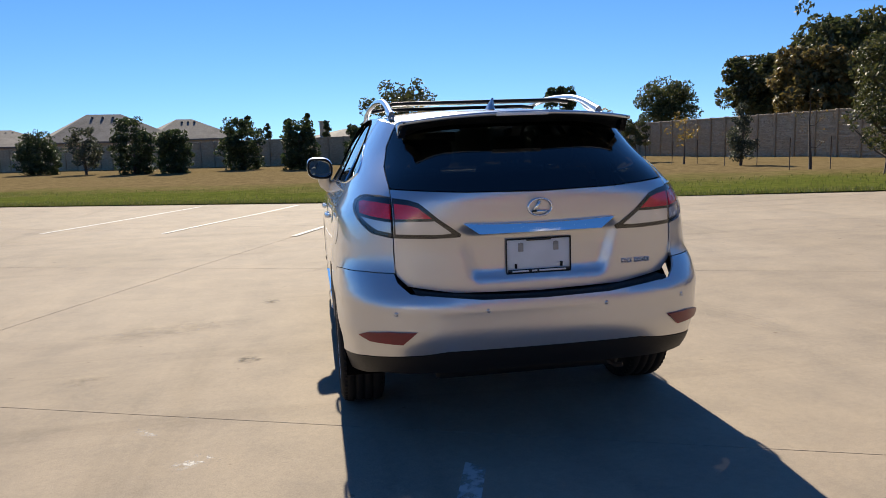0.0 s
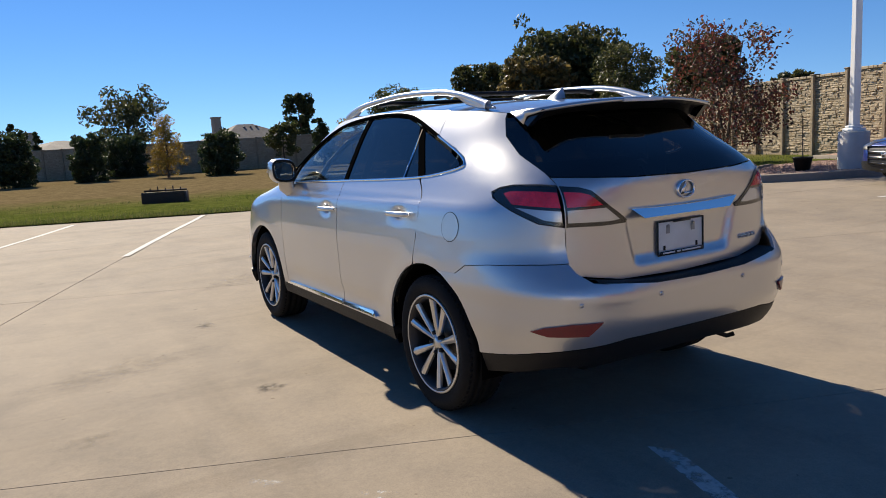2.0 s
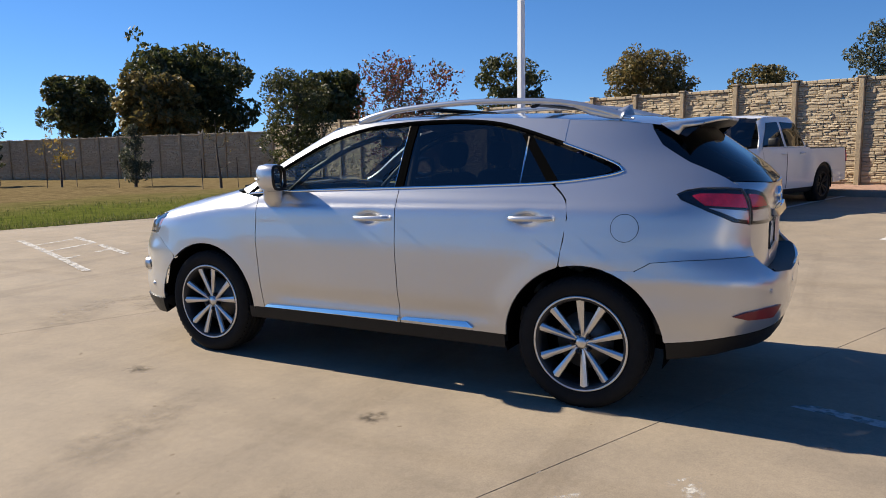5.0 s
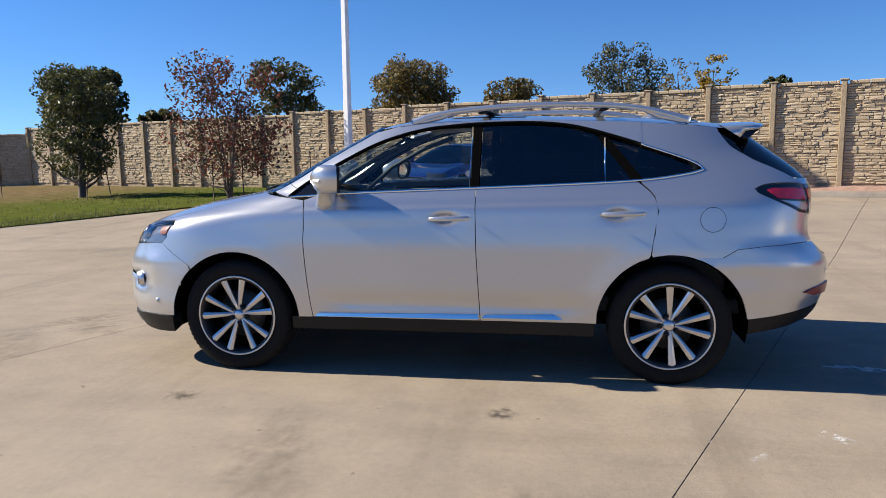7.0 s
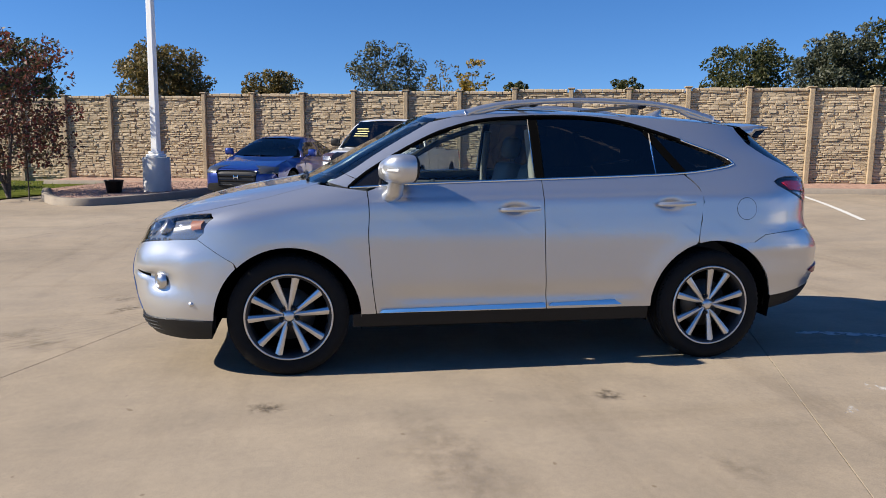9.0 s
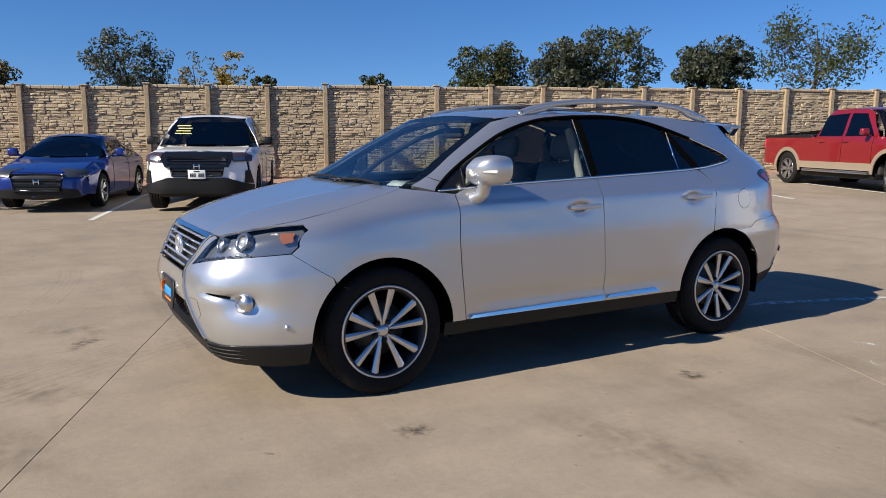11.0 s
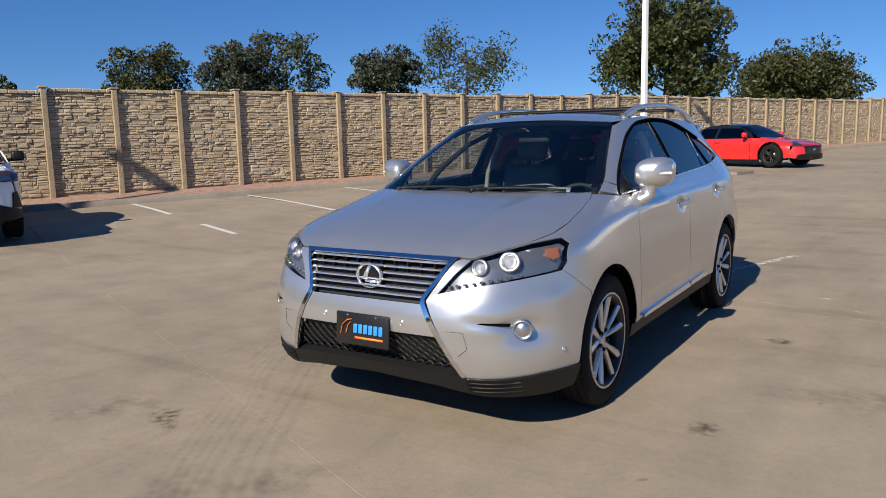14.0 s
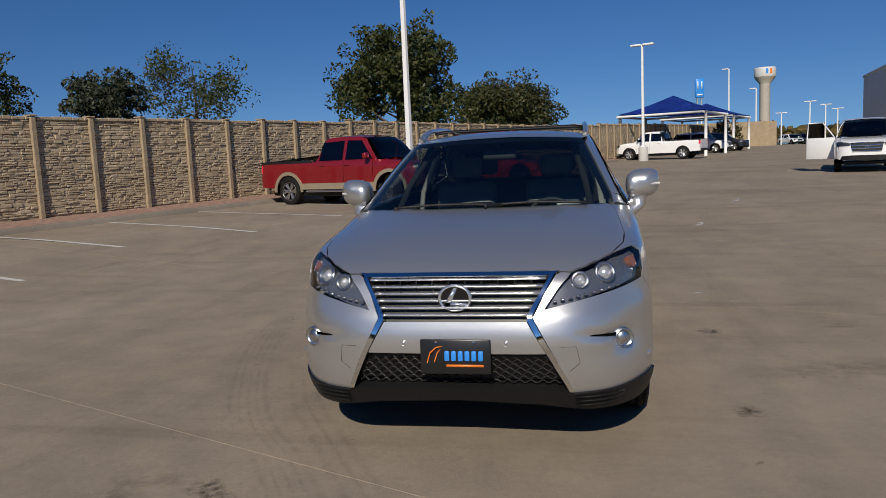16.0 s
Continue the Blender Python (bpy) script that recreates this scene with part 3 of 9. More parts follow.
def tree(name, label, x, y, h, w, leafm, seed, trunk=0.25, clumps=60, per=60, size=0.12, start=0.3, shape="round", gap=0.0, stems=1, bark=BARK, z0=None):
    rnd = random.Random(seed)
    z0 = land(x, y) if z0 is None else z0
    t = thing(name, label, "shrub" if name == "shrub" else "tree", pose(x, y, z0, 0, 0, rnd.uniform(0, 360)))
    bm = bmesh.new()
    tips = []
    for s in range(stems):
        bend = Vector((rnd.uniform(-1, 1), rnd.uniform(-1, 1), 0)) * (0.05 * h if stems == 1 else 0.16 * h)
        n = 6
        pts = [Vector((bend.x * (k / n) ** 1.3 + rnd.uniform(-0.01, 0.01) * h, bend.y * (k / n) ** 1.3 + rnd.uniform(-0.01, 0.01) * h, -0.1 + h * 0.85 * k / n)) for k in range(n + 1)]
        tr = trunk * 0.5 / math.sqrt(stems)
        tube(bm, pts, [max(0.008, tr * (1.25 - 1.15 * k / n)) for k in range(n + 1)], 8)
        for _ in range(max(6, clumps // (5 * stems))):
            f = rnd.uniform(start, 0.95)
            k = min(n - 1, int(f * n))
            a = pts[k].lerp(pts[k + 1], f * n - k)
            ang = rnd.uniform(0, 6.283)
            reach = w * 0.5 * rnd.uniform(0.5, 1.0) * 0.85 * (1.15 - f * 0.5 if shape == "round" else 1.1 - f)
            b = a + Vector((math.cos(ang), math.sin(ang), rnd.uniform(0.3, 0.9))) * reach
            mid = a.lerp(b, 0.5) + Vector((0, 0, -0.03 * h))
            tube(bm, [a, mid, b], [max(0.006, tr * 0.45 * (1.1 - f)), max(0.005, tr * 0.3 * (1.1 - f)), 0.005], 5)
            tips.append(b)
            for _ in range(2):
                c = b + Vector((rnd.uniform(-1, 1), rnd.uniform(-1, 1), rnd.uniform(0, 1))) * w * 0.09
                tube(bm, [mid.lerp(b, rnd.random()), c], [max(0.005, tr * 0.12), 0.004], 4)
                tips.append(c)
    part("trunk", bm, bark, t, "bark-covered trunk and limbs")
    verts, faces = [], []
    for k in range(clumps):
        f = rnd.random()
        if shape == "round":
            zc = start + (1 - start) * (0.12 + 0.8 * f)
            prof = math.sqrt(max(0.05, 1 - ((zc - (start + 1) / 2) / ((1 - start) / 2 * 1.1)) ** 2))
        else:
            zc = start + (1 - start) * f * 0.94
            prof = (1 - 0.82 * f) * (0.75 + 0.25 * min(1, f * 6))
        rr = w * 0.5 * prof * math.sqrt(rnd.uniform(0.15, 1)) * (1 - 0.12)
        a = rnd.uniform(0, 6.283)
        c = Vector((math.cos(a) * rr, math.sin(a) * rr, zc * h))
        wob = 1 + 0.25 * noise.noise(c * 0.8 + Vector((seed, 0, 0)))
        c.x *= wob
        c.y *= wob
        if gap and noise.noise(c * (2.2 / w * 2) + Vector((0, seed, 0))) < gap - 0.35:
            continue
        if tips and rnd.random() < 0.25:
            c = c.lerp(rnd.choice(tips), 0.35)
        cr = w * rnd.uniform(0.07, 0.13)
        leaves(verts, faces, c, cr, per, size, rnd)
    for tip in tips[: len(tips) if per > 4 else 0]:
        leaves(verts, faces, tip, w * 0.06, max(3, per // 4), size, rnd)
    if faces:
        me = bpy.data.meshes.new("crown")
        me.from_pydata(verts, [], faces)
        me.materials.append(leafm)
        crown = new("crown", me)
        crown.parent = t
    return t


# behind the stone wall
tree("oak_tree", "large dark live oak with a broad dense crown", 35.2, 39.3, 8.6, 10.4, LEAF_OAK, 1, 0.6, 130, 120, 0.2)
tree("oak_tree", "large olive oak turning brown at its edge", 29.6, 36.4, 6.4, 5.4, LEAF_OLIVE, 2, 0.5, 110, 120, 0.19)
tree("oak_tree", "dark oak beside the larger ones", 36.2, 53.2, 7.9, 6.6, LEAF_OAK, 3, 0.5, 100, 110, 0.19)
tree("oak_tree", "dark oak behind the corner of the wall", 35.4, 27.2, 6.4, 4.8, LEAF_OAK, 4, 0.5, 110, 110, 0.19)
tree("oak_tree", "dark round oak behind the wall", 46.6, 29.1, 4.7, 3.2, LEAF_OAK, 44, 0.5, 100, 100, 0.2)
tree("oak_tree", "thin-crowned oak with sky showing through", 48.28, 19.91, 8.1, 5.8, LEAF_OAK, 5, 0.4, 70, 80, 0.16, gap=0.25)
tree("oak_tree", "round bronze-green oak behind the wall", 66.1, 14.05, 9.7, 9.1, LEAF_OLIVE, 6, 0.4, 110, 110, 0.17)
tree("oak_tree", "low bronze-green treetop behind the wall", 70.6, 4.7, 8.2, 6.1, LEAF_OLIVE, 7, 0.35, 80, 90, 0.17)
tree("oak_tree", "airy grey-green oak behind the wall", 58.85, -5.53, 9.8, 7.3, LEAF_GREY, 8, 0.4, 85, 75, 0.14, gap=0.2)
tree("oak_tree", "thin tree with orange autumn leaves", 49.6, -8.6, 7.3, 3.8, LEAF_OLIVE, 9, 0.3, 50, 30, 0.11, gap=0.2)
tree("oak_tree", "orange-tinged young tree behind the wall", 47.2, -10.26, 7.2, 2.9, LEAF_YELLOW, 10, 0.3, 60, 40, 0.11, gap=0.1)
tree("oak_tree", "distant low treetop over the wall", 88.2, -24.65, 9.3, 4.4, LEAF_OAK, 11, 0.3, 60, 70, 0.2)
tree("oak_tree", "distant low green treetop over the wall", 79.6, -35.9, 9.1, 5.1, LEAF_OAK, 51, 0.3, 60, 70, 0.2)
tree("oak_tree", "dark green oak behind the wall", 52.3, -34.6, 9.4, 7.8, LEAF_OAK, 12, 0.4, 90, 100, 0.16, gap=0.1)
tree("oak_tree", "broad grey-green oak behind the wall", 42.05, -35, 8.8, 6.6, LEAF_GREY, 13, 0.4, 100, 100, 0.15)
tree("oak_tree", "dark oak with an open crown", 40.3, -38.6, 9.8, 7, LEAF_OAK, 14, 0.4, 70, 80, 0.15, gap=0.15)
tree("oak_tree", "bronze bushy oak behind the wall", 28.9, -36, 7.4, 5, LEAF_GREY, 15, 0.4, 90, 90, 0.14)
tree("oak_tree", "airy yellow-green elm behind the wall", 27.7, -44.9, 9.8, 9.4, LEAF_GREEN, 16, 0.4, 85, 65, 0.13, gap=0.25)
tree("oak_tree", "bare twiggy treetop beside the elm", 35, -41.7, 9.2, 2.4, LEAF_OLIVE, 17, 0.25, 12, 8, 0.08)
tree("oak_tree", "tall dense green oak behind the wall", 12.86, -46.4, 9.5, 9.7, LEAF_GREEN, 18, 0.6, 150, 125, 0.17, start=0.24, gap=0.12)
tree("oak_tree", "wide flat-topped live oak far behind the wall", 7.9, -68.7, 7.0, 11.8, LEAF_OAK, 19, 0.6, 150, 110, 0.18, start=0.36, stems=3)
# behind the far wall
tree("oak_tree", "open-crowned oak against the sky", 6.66, 61.17, 6.9, 7.1, LEAF_OAK, 20, 0.5, 85, 60, 0.17, gap=0.25)
tree("oak_tree", "dark pointed tree beyond the far wall", 23.23, 65.77, 6.7, 3.4, LEAF_CEDAR, 21, 0.35, 60, 90, 0.16)
tree("oak_tree", "round dense green tree beyond the wall", 40.99, 79.08, 7.6, 8, LEAF_GREEN, 22, 0.4, 100, 100, 0.17, start=0.15)
for k in range(6):
    tree("cedar_tree", "slim dark conifer in a row beyond the wall", -9.0 + k * 1.9, 72.0 - 0.7 * k, 4.6 + 0.5 * math.sin(k * 2.1), 1.9, LEAF_CEDAR, 30 + k, 0.2, 30, 60, 0.13, start=0.05, shape="cone")
tree("shrub", "sparse yellow-green shrub beside the canopies", -13.2, -71.0, 2.9, 3.4, LEAF_GREEN, 71, 0.2, 60, 60, 0.09, start=0.05, gap=0.12)
# on the lawn
tree("oak_tree", "young oak with red and green autumn leaves, staked", 13, 7.95, 3.95, 3.3, LEAF_RED, 40, 0.14, 210, 46, 0.052, start=0.10, gap=0.22, stems=4)
tree("oak_tree", "grey-green young live oak with wispy shoots", 16, 14.3, 4.3, 2.7, LEAF_OAK, 41, 0.22, 190, 60, 0.06, start=0.06, gap=0.12)
tree("bare_tree", "nearly leafless young tree on the lawn", 16, 18, 3.2, 1.5, LEAF_OLIVE, 42, 0.1, 10, 5, 0.04)
tree("oak_tree", "small dark oak on the lawn by the wall", 16.8, 23.6, 2.7, 1.8, LEAF_GREY, 43, 0.12, 60, 60, 0.05, start=0.08, shape="cone")
tree("oak_tree", "sparse young tree with orange leaves", 16.6, 28.2, 2.6, 1.9, LEAF_YELLOW, 45, 0.09, 20, 14, 0.06, gap=0.1)
tree("oak_tree", "small round dark green tree, staked", 16.75, 34, 2.55, 1.7, LEAF_OAK, 46, 0.12, 50, 70, 0.06, start=0.28)
tree("oak_tree", "sparse orange-leaved sapling on the lawn", 16.8, 39.4, 3.3, 2.2, LEAF_YELLOW, 47, 0.1, 34, 40, 0.08)
tree("oak_tree", "round yellow-green tree on the lawn", 13.6, 43.4, 3.3, 2.6, LEAF_GREEN, 48, 0.15, 60, 70, 0.09, start=0.25)
tree("oak_tree", "dark green tree next to the yellow-green one", 16.7, 44.1, 3.5, 2.4, LEAF_CEDAR, 49, 0.15, 55, 70, 0.09, start=0.1, shape="cone")
tree("cypress_tree", "yellow feathery conifer in autumn colour", 6.67, 45.8, 4.15, 3.3, LEAF_YELLOW, 50, 0.16, 110, 46, 0.07, start=0.08, shape="cone", gap=0.1)
SHRUBS = [(-23.1, 60.7, 3.65, 3.0), (-13.8, 52.1, 4.3, 2.6), (-10.65, 49.8, 3.3, 2.2), (-6.3, 53.7, 4.1, 2.8), (-1.9, 48.5, 3.75, 2.3), (2.45, 48.8, 3.4, 2.1), (5.45, 54.3, 3.2, 2.8), (9.6, 43.5, 2.85, 2.3)]
for k, (x, y, h, w) in enumerate(SHRUBS):
    tree("shrub", "dense dark green juniper shrub before the far wall", x, y, h, w * 1.25, LEAF_CEDAR, 60 + k, 0.2, 120, 70, 0.1, start=-0.18, shape="round")
tree("shrub", "grey-leaved open shrub before the far wall", -18.2, 55.8, 3.7, 3.1, LEAF_GREY, 70, 0.2, 70, 50, 0.1, start=0.05, gap=0.1)

# ---- curved vehicle bodies ----
from mathutils.geometry import delaunay_2d_cdt, intersect_line_line_2d


def resample(poly, step):
    out = []
    for a, b in zip(poly, poly[1:] + poly[:1]):
        n = max(1, int(math.ceil((b - a).length / step)))
        out += [a + (b - a) * (k / n) for k in range(n)]
    return out


def area2(poly):
    return sum(a.x * b.y - b.x * a.y for a, b in zip(poly, poly[1:] + poly[:1])) / 2


def inset(poly, d):
    """Moves the outline inwards by d."""
    n = len(poly)
    out = []
    for k in range(n):
        a, b, c = poly[k - 1], poly[k], poly[(k + 1) % n]
        u, v = (b - a), (c - b)
        if u.length < 1e-6 or v.length < 1e-6:
            out.append(b.copy())
            continue
        u, v = u.normalized(), v.normalized()
        nu, nv = Vector((-u.y, u.x)), Vector((-v.y, v.x))
        m = nu + nv
        m = m / max(0.5, m.length_squared / 2)
        out.append(b + m * d)
    return out


def smooth_line(pts, n=6):
    """Points of an open smooth line through pts (Catmull-Rom)."""
    pts = [Vector(p) for p in pts]
    out = []
    for i in range(len(pts) - 1):
        p0, p1, p2, p3 = pts[max(0, i - 1)], pts[i], pts[i + 1], pts[min(len(pts) - 1, i + 2)]
        for k in range(n):
            t = k / n
            out.append(0.5 * ((2 * p1) + (p2 - p0) * t + (2 * p0 - 5 * p1 + 4 * p2 - p3) * t * t + (3 * p1 - p0 - 3 * p2 + p3) * t ** 3))
    out.append(pts[-1])
    return out


def inside(poly, p):
    c = False
    n = len(poly)
    for k in range(n):
        a, b = poly[k], poly[(k + 1) % n]
        if (a.y > p.y) != (b.y > p.y) and p.x < (b.x - a.x) * (p.y - a.y) / (b.y - a.y) + a.x:
            c = not c
    return c


def fill(poly, step):
    """Fine triangles inside an outline: points, faces, and how many first points form the outline."""
    if area2(poly) < 0:
        poly = poly[::-1]
    rim = resample(poly, step)
    n = len(rim)
    x0, x1 = min(p.x for p in rim), max(p.x for p in rim)
    y0, y1 = min(p.y for p in rim), max(p.y for p in rim)
    pts = list(rim)
    j = 0
    y = y0 + step * 0.5
    while y < y1:
        x = x0 + step * (0.5 if j % 2 else 0.15)
        while x < x1:
            p = Vector((x, y))
            if inside(poly, p):
                near = min((p - r).length_squared for r in rim)
                if near > (0.55 * step) ** 2:
                    pts.append(p)
            x += step
        y += step * 0.87
        j += 1
    edges = [(k, (k + 1) % n) for k in range(n)]
    v, e, f, ov, oe, of = delaunay_2d_cdt(pts, edges, [list(range(n))], 1, 1e-6)
    return v, f, n


class Body:
    """A body whose level lines are rounded rectangles: half width w, ends yf and yr and corner powers nf and nr, each a curve over height."""

    def __init__(self, w, yf, yr, nf, nr, sf, sr, warp=None):
        self.w, self.yf, self.yr, self.nf, self.nr, self.sf, self.sr = [curve1(k) for k in (w, yf, yr, nf, nr, sf, sr)]
        self.warp = warp

    def end(self, z, front):
        return (self.sf(z), self.yf(z) - self.sf(z), self.nf(z)) if front else (self.sr(z), self.sr(z) - self.yr(z), self.nr(z))

    def half(self, y, z):
        """Half width at a place along the car and a height."""
        w = self.w(z)
        if y > self.sf(z):
            s, l, n = self.end(z, True)
            t = min(1, (y - s) / l)
        elif y < self.sr(z):
            s, l, n = self.end(z, False)
            t = min(1, (s - y) / l)
        else:
            return w
        return w * max(0, 1 - t ** n) ** (1 / n)

    def reach(self, x, z, front):
        """Where the front or rear face lies at x and a height."""
        s, l, n = self.end(z, front)
        t = min(1, abs(x) / self.w(z))
        d = l * max(0, 1 - t ** n) ** (1 / n)
        return s + d if front else s - d

    def turn(self, x, y, z, front):
        s, l, n = self.end(z, front)
        return math.atan2(x / self.w(z), ((y - s) if front else (s - y)) / l)

    def on_turn(self, a, z, front):
        s, l, n = self.end(z, front)
        r = (abs(math.sin(a)) ** n + abs(math.cos(a)) ** n) ** (-1 / n)
        d = l * r * math.cos(a)
        return Vector((self.w(z) * r * math.sin(a), s + d if front else s - d, z))

    def top(self, x, y, lo, hi):
        """Height of the level surface over a place, between two heights."""
        for _ in range(26):
            m = (lo + hi) / 2
            s, l, n = self.end(m, y > self.sf(m))
            if y > self.sf(m) or y < self.sr(m):
                f = (abs(x) / self.w(m)) ** n + (abs(y - s) / l) ** n
            else:
                f = abs(x) / self.w(m)
            lo, hi = (m, hi) if f < 1 else (lo, m)
        return (lo + hi) / 2

    def raw(self, view, u, v):
        if view == "left":
            return Vector((-self.half(u, v), u, v))
        if view == "right":
            return Vector((self.half(u, v), u, v))
        if view in ("front", "rear"):
            return Vector((u, self.reach(u, v, view == "front"), v))
        if view in ("fwrap", "rwrap"):
            return self.on_turn(u, v, view == "fwrap")
        return Vector((u, v, self.top(u, v, *view)))

    def at(self, view, u, v):
        p = self.raw(view, u, v)
        return self.warp(p) if self.warp else p

    def normal(self, view, u, v, p):
        e = 0.004
        a, b = self.at(view, u + e, v) - self.at(view, u - e, v), self.at(view, u, v + e) - self.at(view, u, v - e)
        n = a.cross(b)
        if n.length < 1e-12:
            return Vector((0, 0, 1))
        n.normalize()
        out = Vector((p.x * 1.2, p.y * 0.5, p.z - 0.7)) if not isinstance(view, tuple) else Vector((0, 0, 1))
        if view in ("front", "fwrap"):
            out = Vector((p.x, p.y - 0.6, 0.15))
        if view in ("rear", "rwrap"):
            out = Vector((p.x, p.y + 1.0, 0.15))
        if view == "left":
            out = Vector((-1, 0, 0.1))
        if view == "right":
            out = Vector((1, 0, 0.1))
        return n if n.dot(out) > 0 else -n

    def wrap_pts(self, pts, front):
        """Outline points given as ('x', x, z) or ('y', y, z, side) as turns and heights."""
        out = []
        for q in pts:
            if q[0] == "x":
                x, z = q[1], q[2]
                out.append(Vector((self.turn(x, self.reach(x, z, front), z, front), z)))
            else:
                y, z = q[1], q[2]
                side = q[3] if len(q) > 3 else -1
                out.append(Vector((self.turn(side * self.half(y, z), y, z, front), z)))
        return out

    def panel(self, name, view, poly, material, parent, gap=0.0025, off=0.0, depth=0.014, step=0.035, label="", disp=None, mirror=False):
        """A sheet-metal or glass panel cut from the body's surface, with turned-in edges."""
        poly = [Vector(p) for p in poly]
        if area2(poly) < 0:
            poly = poly[::-1]
        if gap:
            poly = inset(poly, gap)
        v, f, n = fill(poly, step)
        ps, ns = [], []
        for q in v:
            p = self.at(view, q.x, q.y)
            nn = self.normal(view, q.x, q.y, p)
            o = off + (disp(q.x, q.y) if disp else 0)
            ps.append(p + nn * o)
            ns.append(nn)
        flip = -1 if mirror else 1
        verts = [(p.x * flip, p.y, p.z) for p in ps]
        faces = []
        for t in f:
            a, b, c = [Vector(verts[k]) for k in t]
            nn = Vector((ns[t[0]].x * flip, ns[t[0]].y, ns[t[0]].z))
            faces.append(tuple(t) if (b - a).cross(c - a).dot(nn) > 0 else tuple(reversed(t)))
        if depth:
            m = len(verts)
            for k in range(n):
                verts.append(verts[k])
            for k in range(n):
                q = ps[k] - ns[k] * depth
                verts.append((q.x * flip, q.y, q.z))
            for k in range(n):
                j = (k + 1) % n
                faces.append((m + k, m + j, m + n + j, m + n + k))
        me = bpy.data.meshes.new(name)
        me.from_pydata(verts, [], faces)
        me.materials.append(material)
        me.shade_smooth()
        ob = new(name, me)
        ob.parent = parent
        if label:
            ob["label"] = label
        return ob


def arc(cy, cz, r, a0, a1, n=16):
    return [(cy + r * math.cos(radians(a0 + (a1 - a0) * k / n)), cz + r * math.sin(radians(a0 + (a1 - a0) * k / n))) for k in range(n + 1)]


def wheel(parent, x, y, r, rim_r, width, side, style, rim_m, steer=0.0, phase=0.0):
    """A wheel on the left (side -1) or right: tyre with grooves, rim with spokes, hub, brake disc."""
    w = new("wheel")
    w.parent = parent
    w.matrix_basis = pose(x, y, r, 0, 0, steer) @ Matrix(((0, 0, side, 0), (0, 1, 0, 0), (-side, 0, 0, 0), (0, 0, 0, 1)))
    bm = bmesh.new()
    h = width / 2
    prof = [(rim_r, -h * 0.86), (rim_r + 0.012, -h * 0.93), ((rim_r + r) / 2, -h * 1.02), (r - 0.03, -h * 0.97), (r - 0.010, -h * 0.86)]
    k = -h * 0.8
    for g in range(4):
        a = -h * 0.8 + g * h * 0.4
        prof += [(r, a + 0.004), (r, a + h * 0.4 - 0.010), (r - 0.008, a + h * 0.4 - 0.007), (r - 0.008, a + h * 0.4 + 0.001)]
    prof += [(r - 0.010, h * 0.86), (r - 0.03, h * 0.97), ((rim_r + r) / 2, h * 1.02), (rim_r + 0.012, h * 0.93), (rim_r, h * 0.86)]
    lathe(bm, prof, 56)
    # shoulder blocks
    for k in range(64):
        for s in (-1, 1):
            m = Matrix.Rotation(2 * math.pi * k / 64, 4, "Z")
            box(bm, (r - 0.022, -0.009, s * h * 0.80 - 0.010), (r - 0.005, 0.009, s * h * 0.80 + 0.006), 0, m)
    part("tyre", bm, RUBBER, w, "black treaded rubber tyre")
    # inside of the rim: near-black instead of alloy, its shade is in the colour
    bm = bmesh.new()
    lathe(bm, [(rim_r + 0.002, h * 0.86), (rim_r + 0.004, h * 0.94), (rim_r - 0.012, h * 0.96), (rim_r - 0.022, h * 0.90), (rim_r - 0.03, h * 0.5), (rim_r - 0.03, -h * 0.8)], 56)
    rim = part("rim", bm, mat_once("barrel_shade"), w, "inside of the alloy rim, its shade put into a near-black colour")
    bm = bmesh.new()
    lathe(bm, [(rim_r - 0.010, h * 0.90), (rim_r - 0.007, h * 0.97), (rim_r + 0.003, h * 0.965), (rim_r + 0.004, h * 0.90)], 56)
    part("rim_lip", bm, rim_m, w, "bright rim lip")
    pairs, spread, wi, wo = style
    for k in range(pairs * 2):
        a = 2 * math.pi * (k // 2) / pairs + (spread if k % 2 else -spread) + math.pi / 2 + phase
        bm = bmesh.new()
        ri, ro = 0.035, rim_r - 0.014
        rows = []
        lean = -spread * 0.16 if k % 2 else spread * 0.16
        for t in (0, 0.25, 0.5, 0.75, 1.0):
            rr = ri + (ro - ri) * t
            ww = wi + (wo - wi) * t
            zz = h * (0.62 + 0.24 * t ** 0.8)
            c = lean * (1 - t) * 0.1
            rows.append([bm.verts.new((rr, c - ww / 2, zz - 0.012)), bm.verts.new((rr, c - ww / 2 + 0.003, zz)), bm.verts.new((rr, c - ww * 0.12, zz + 0.007)), bm.verts.new((rr, c + ww * 0.12, zz + 0.007)),
                         bm.verts.new((rr, c + ww / 2 - 0.003, zz)), bm.verts.new((rr, c + ww / 2, zz - 0.012)), bm.verts.new((rr, c, zz - 0.03))])
        for p, q in zip(rows, rows[1:]):
            for j in range(7):
                bm.faces.new((p[j], p[(j + 1) % 7], q[(j + 1) % 7], q[j]))
        bmesh.ops.transform(bm, matrix=Matrix.Rotation(a, 4, "Z"), verts=bm.verts)
        bmesh.ops.recalc_face_normals(bm, faces=bm.faces)
        part("spoke", bm, rim_m, w, smooth=False)
    bm = bmesh.new()
    lathe(bm, [(0.0, h * 0.74), (0.026, h * 0.74), (0.03, h * 0.70), (0.033, h * 0.66), (0.052, h * 0.62), (0.056, h * 0.4)], 28)
    part("hub", bm, rim_m, w, "round wheel hub and centre cap")
    for k in range(5):
        a = 2 * math.pi * (k + 0.5) / 5 + math.pi / 2 + phase
        bm = bmesh.new()
        lathe(bm, [(0.0, h * 0.79), (0.009, h * 0.79), (0.012, h * 0.74), (0.012, h * 0.5)], 8, Matrix.Translation((0.056 * math.cos(a), 0.052 * math.sin(a), 0)))
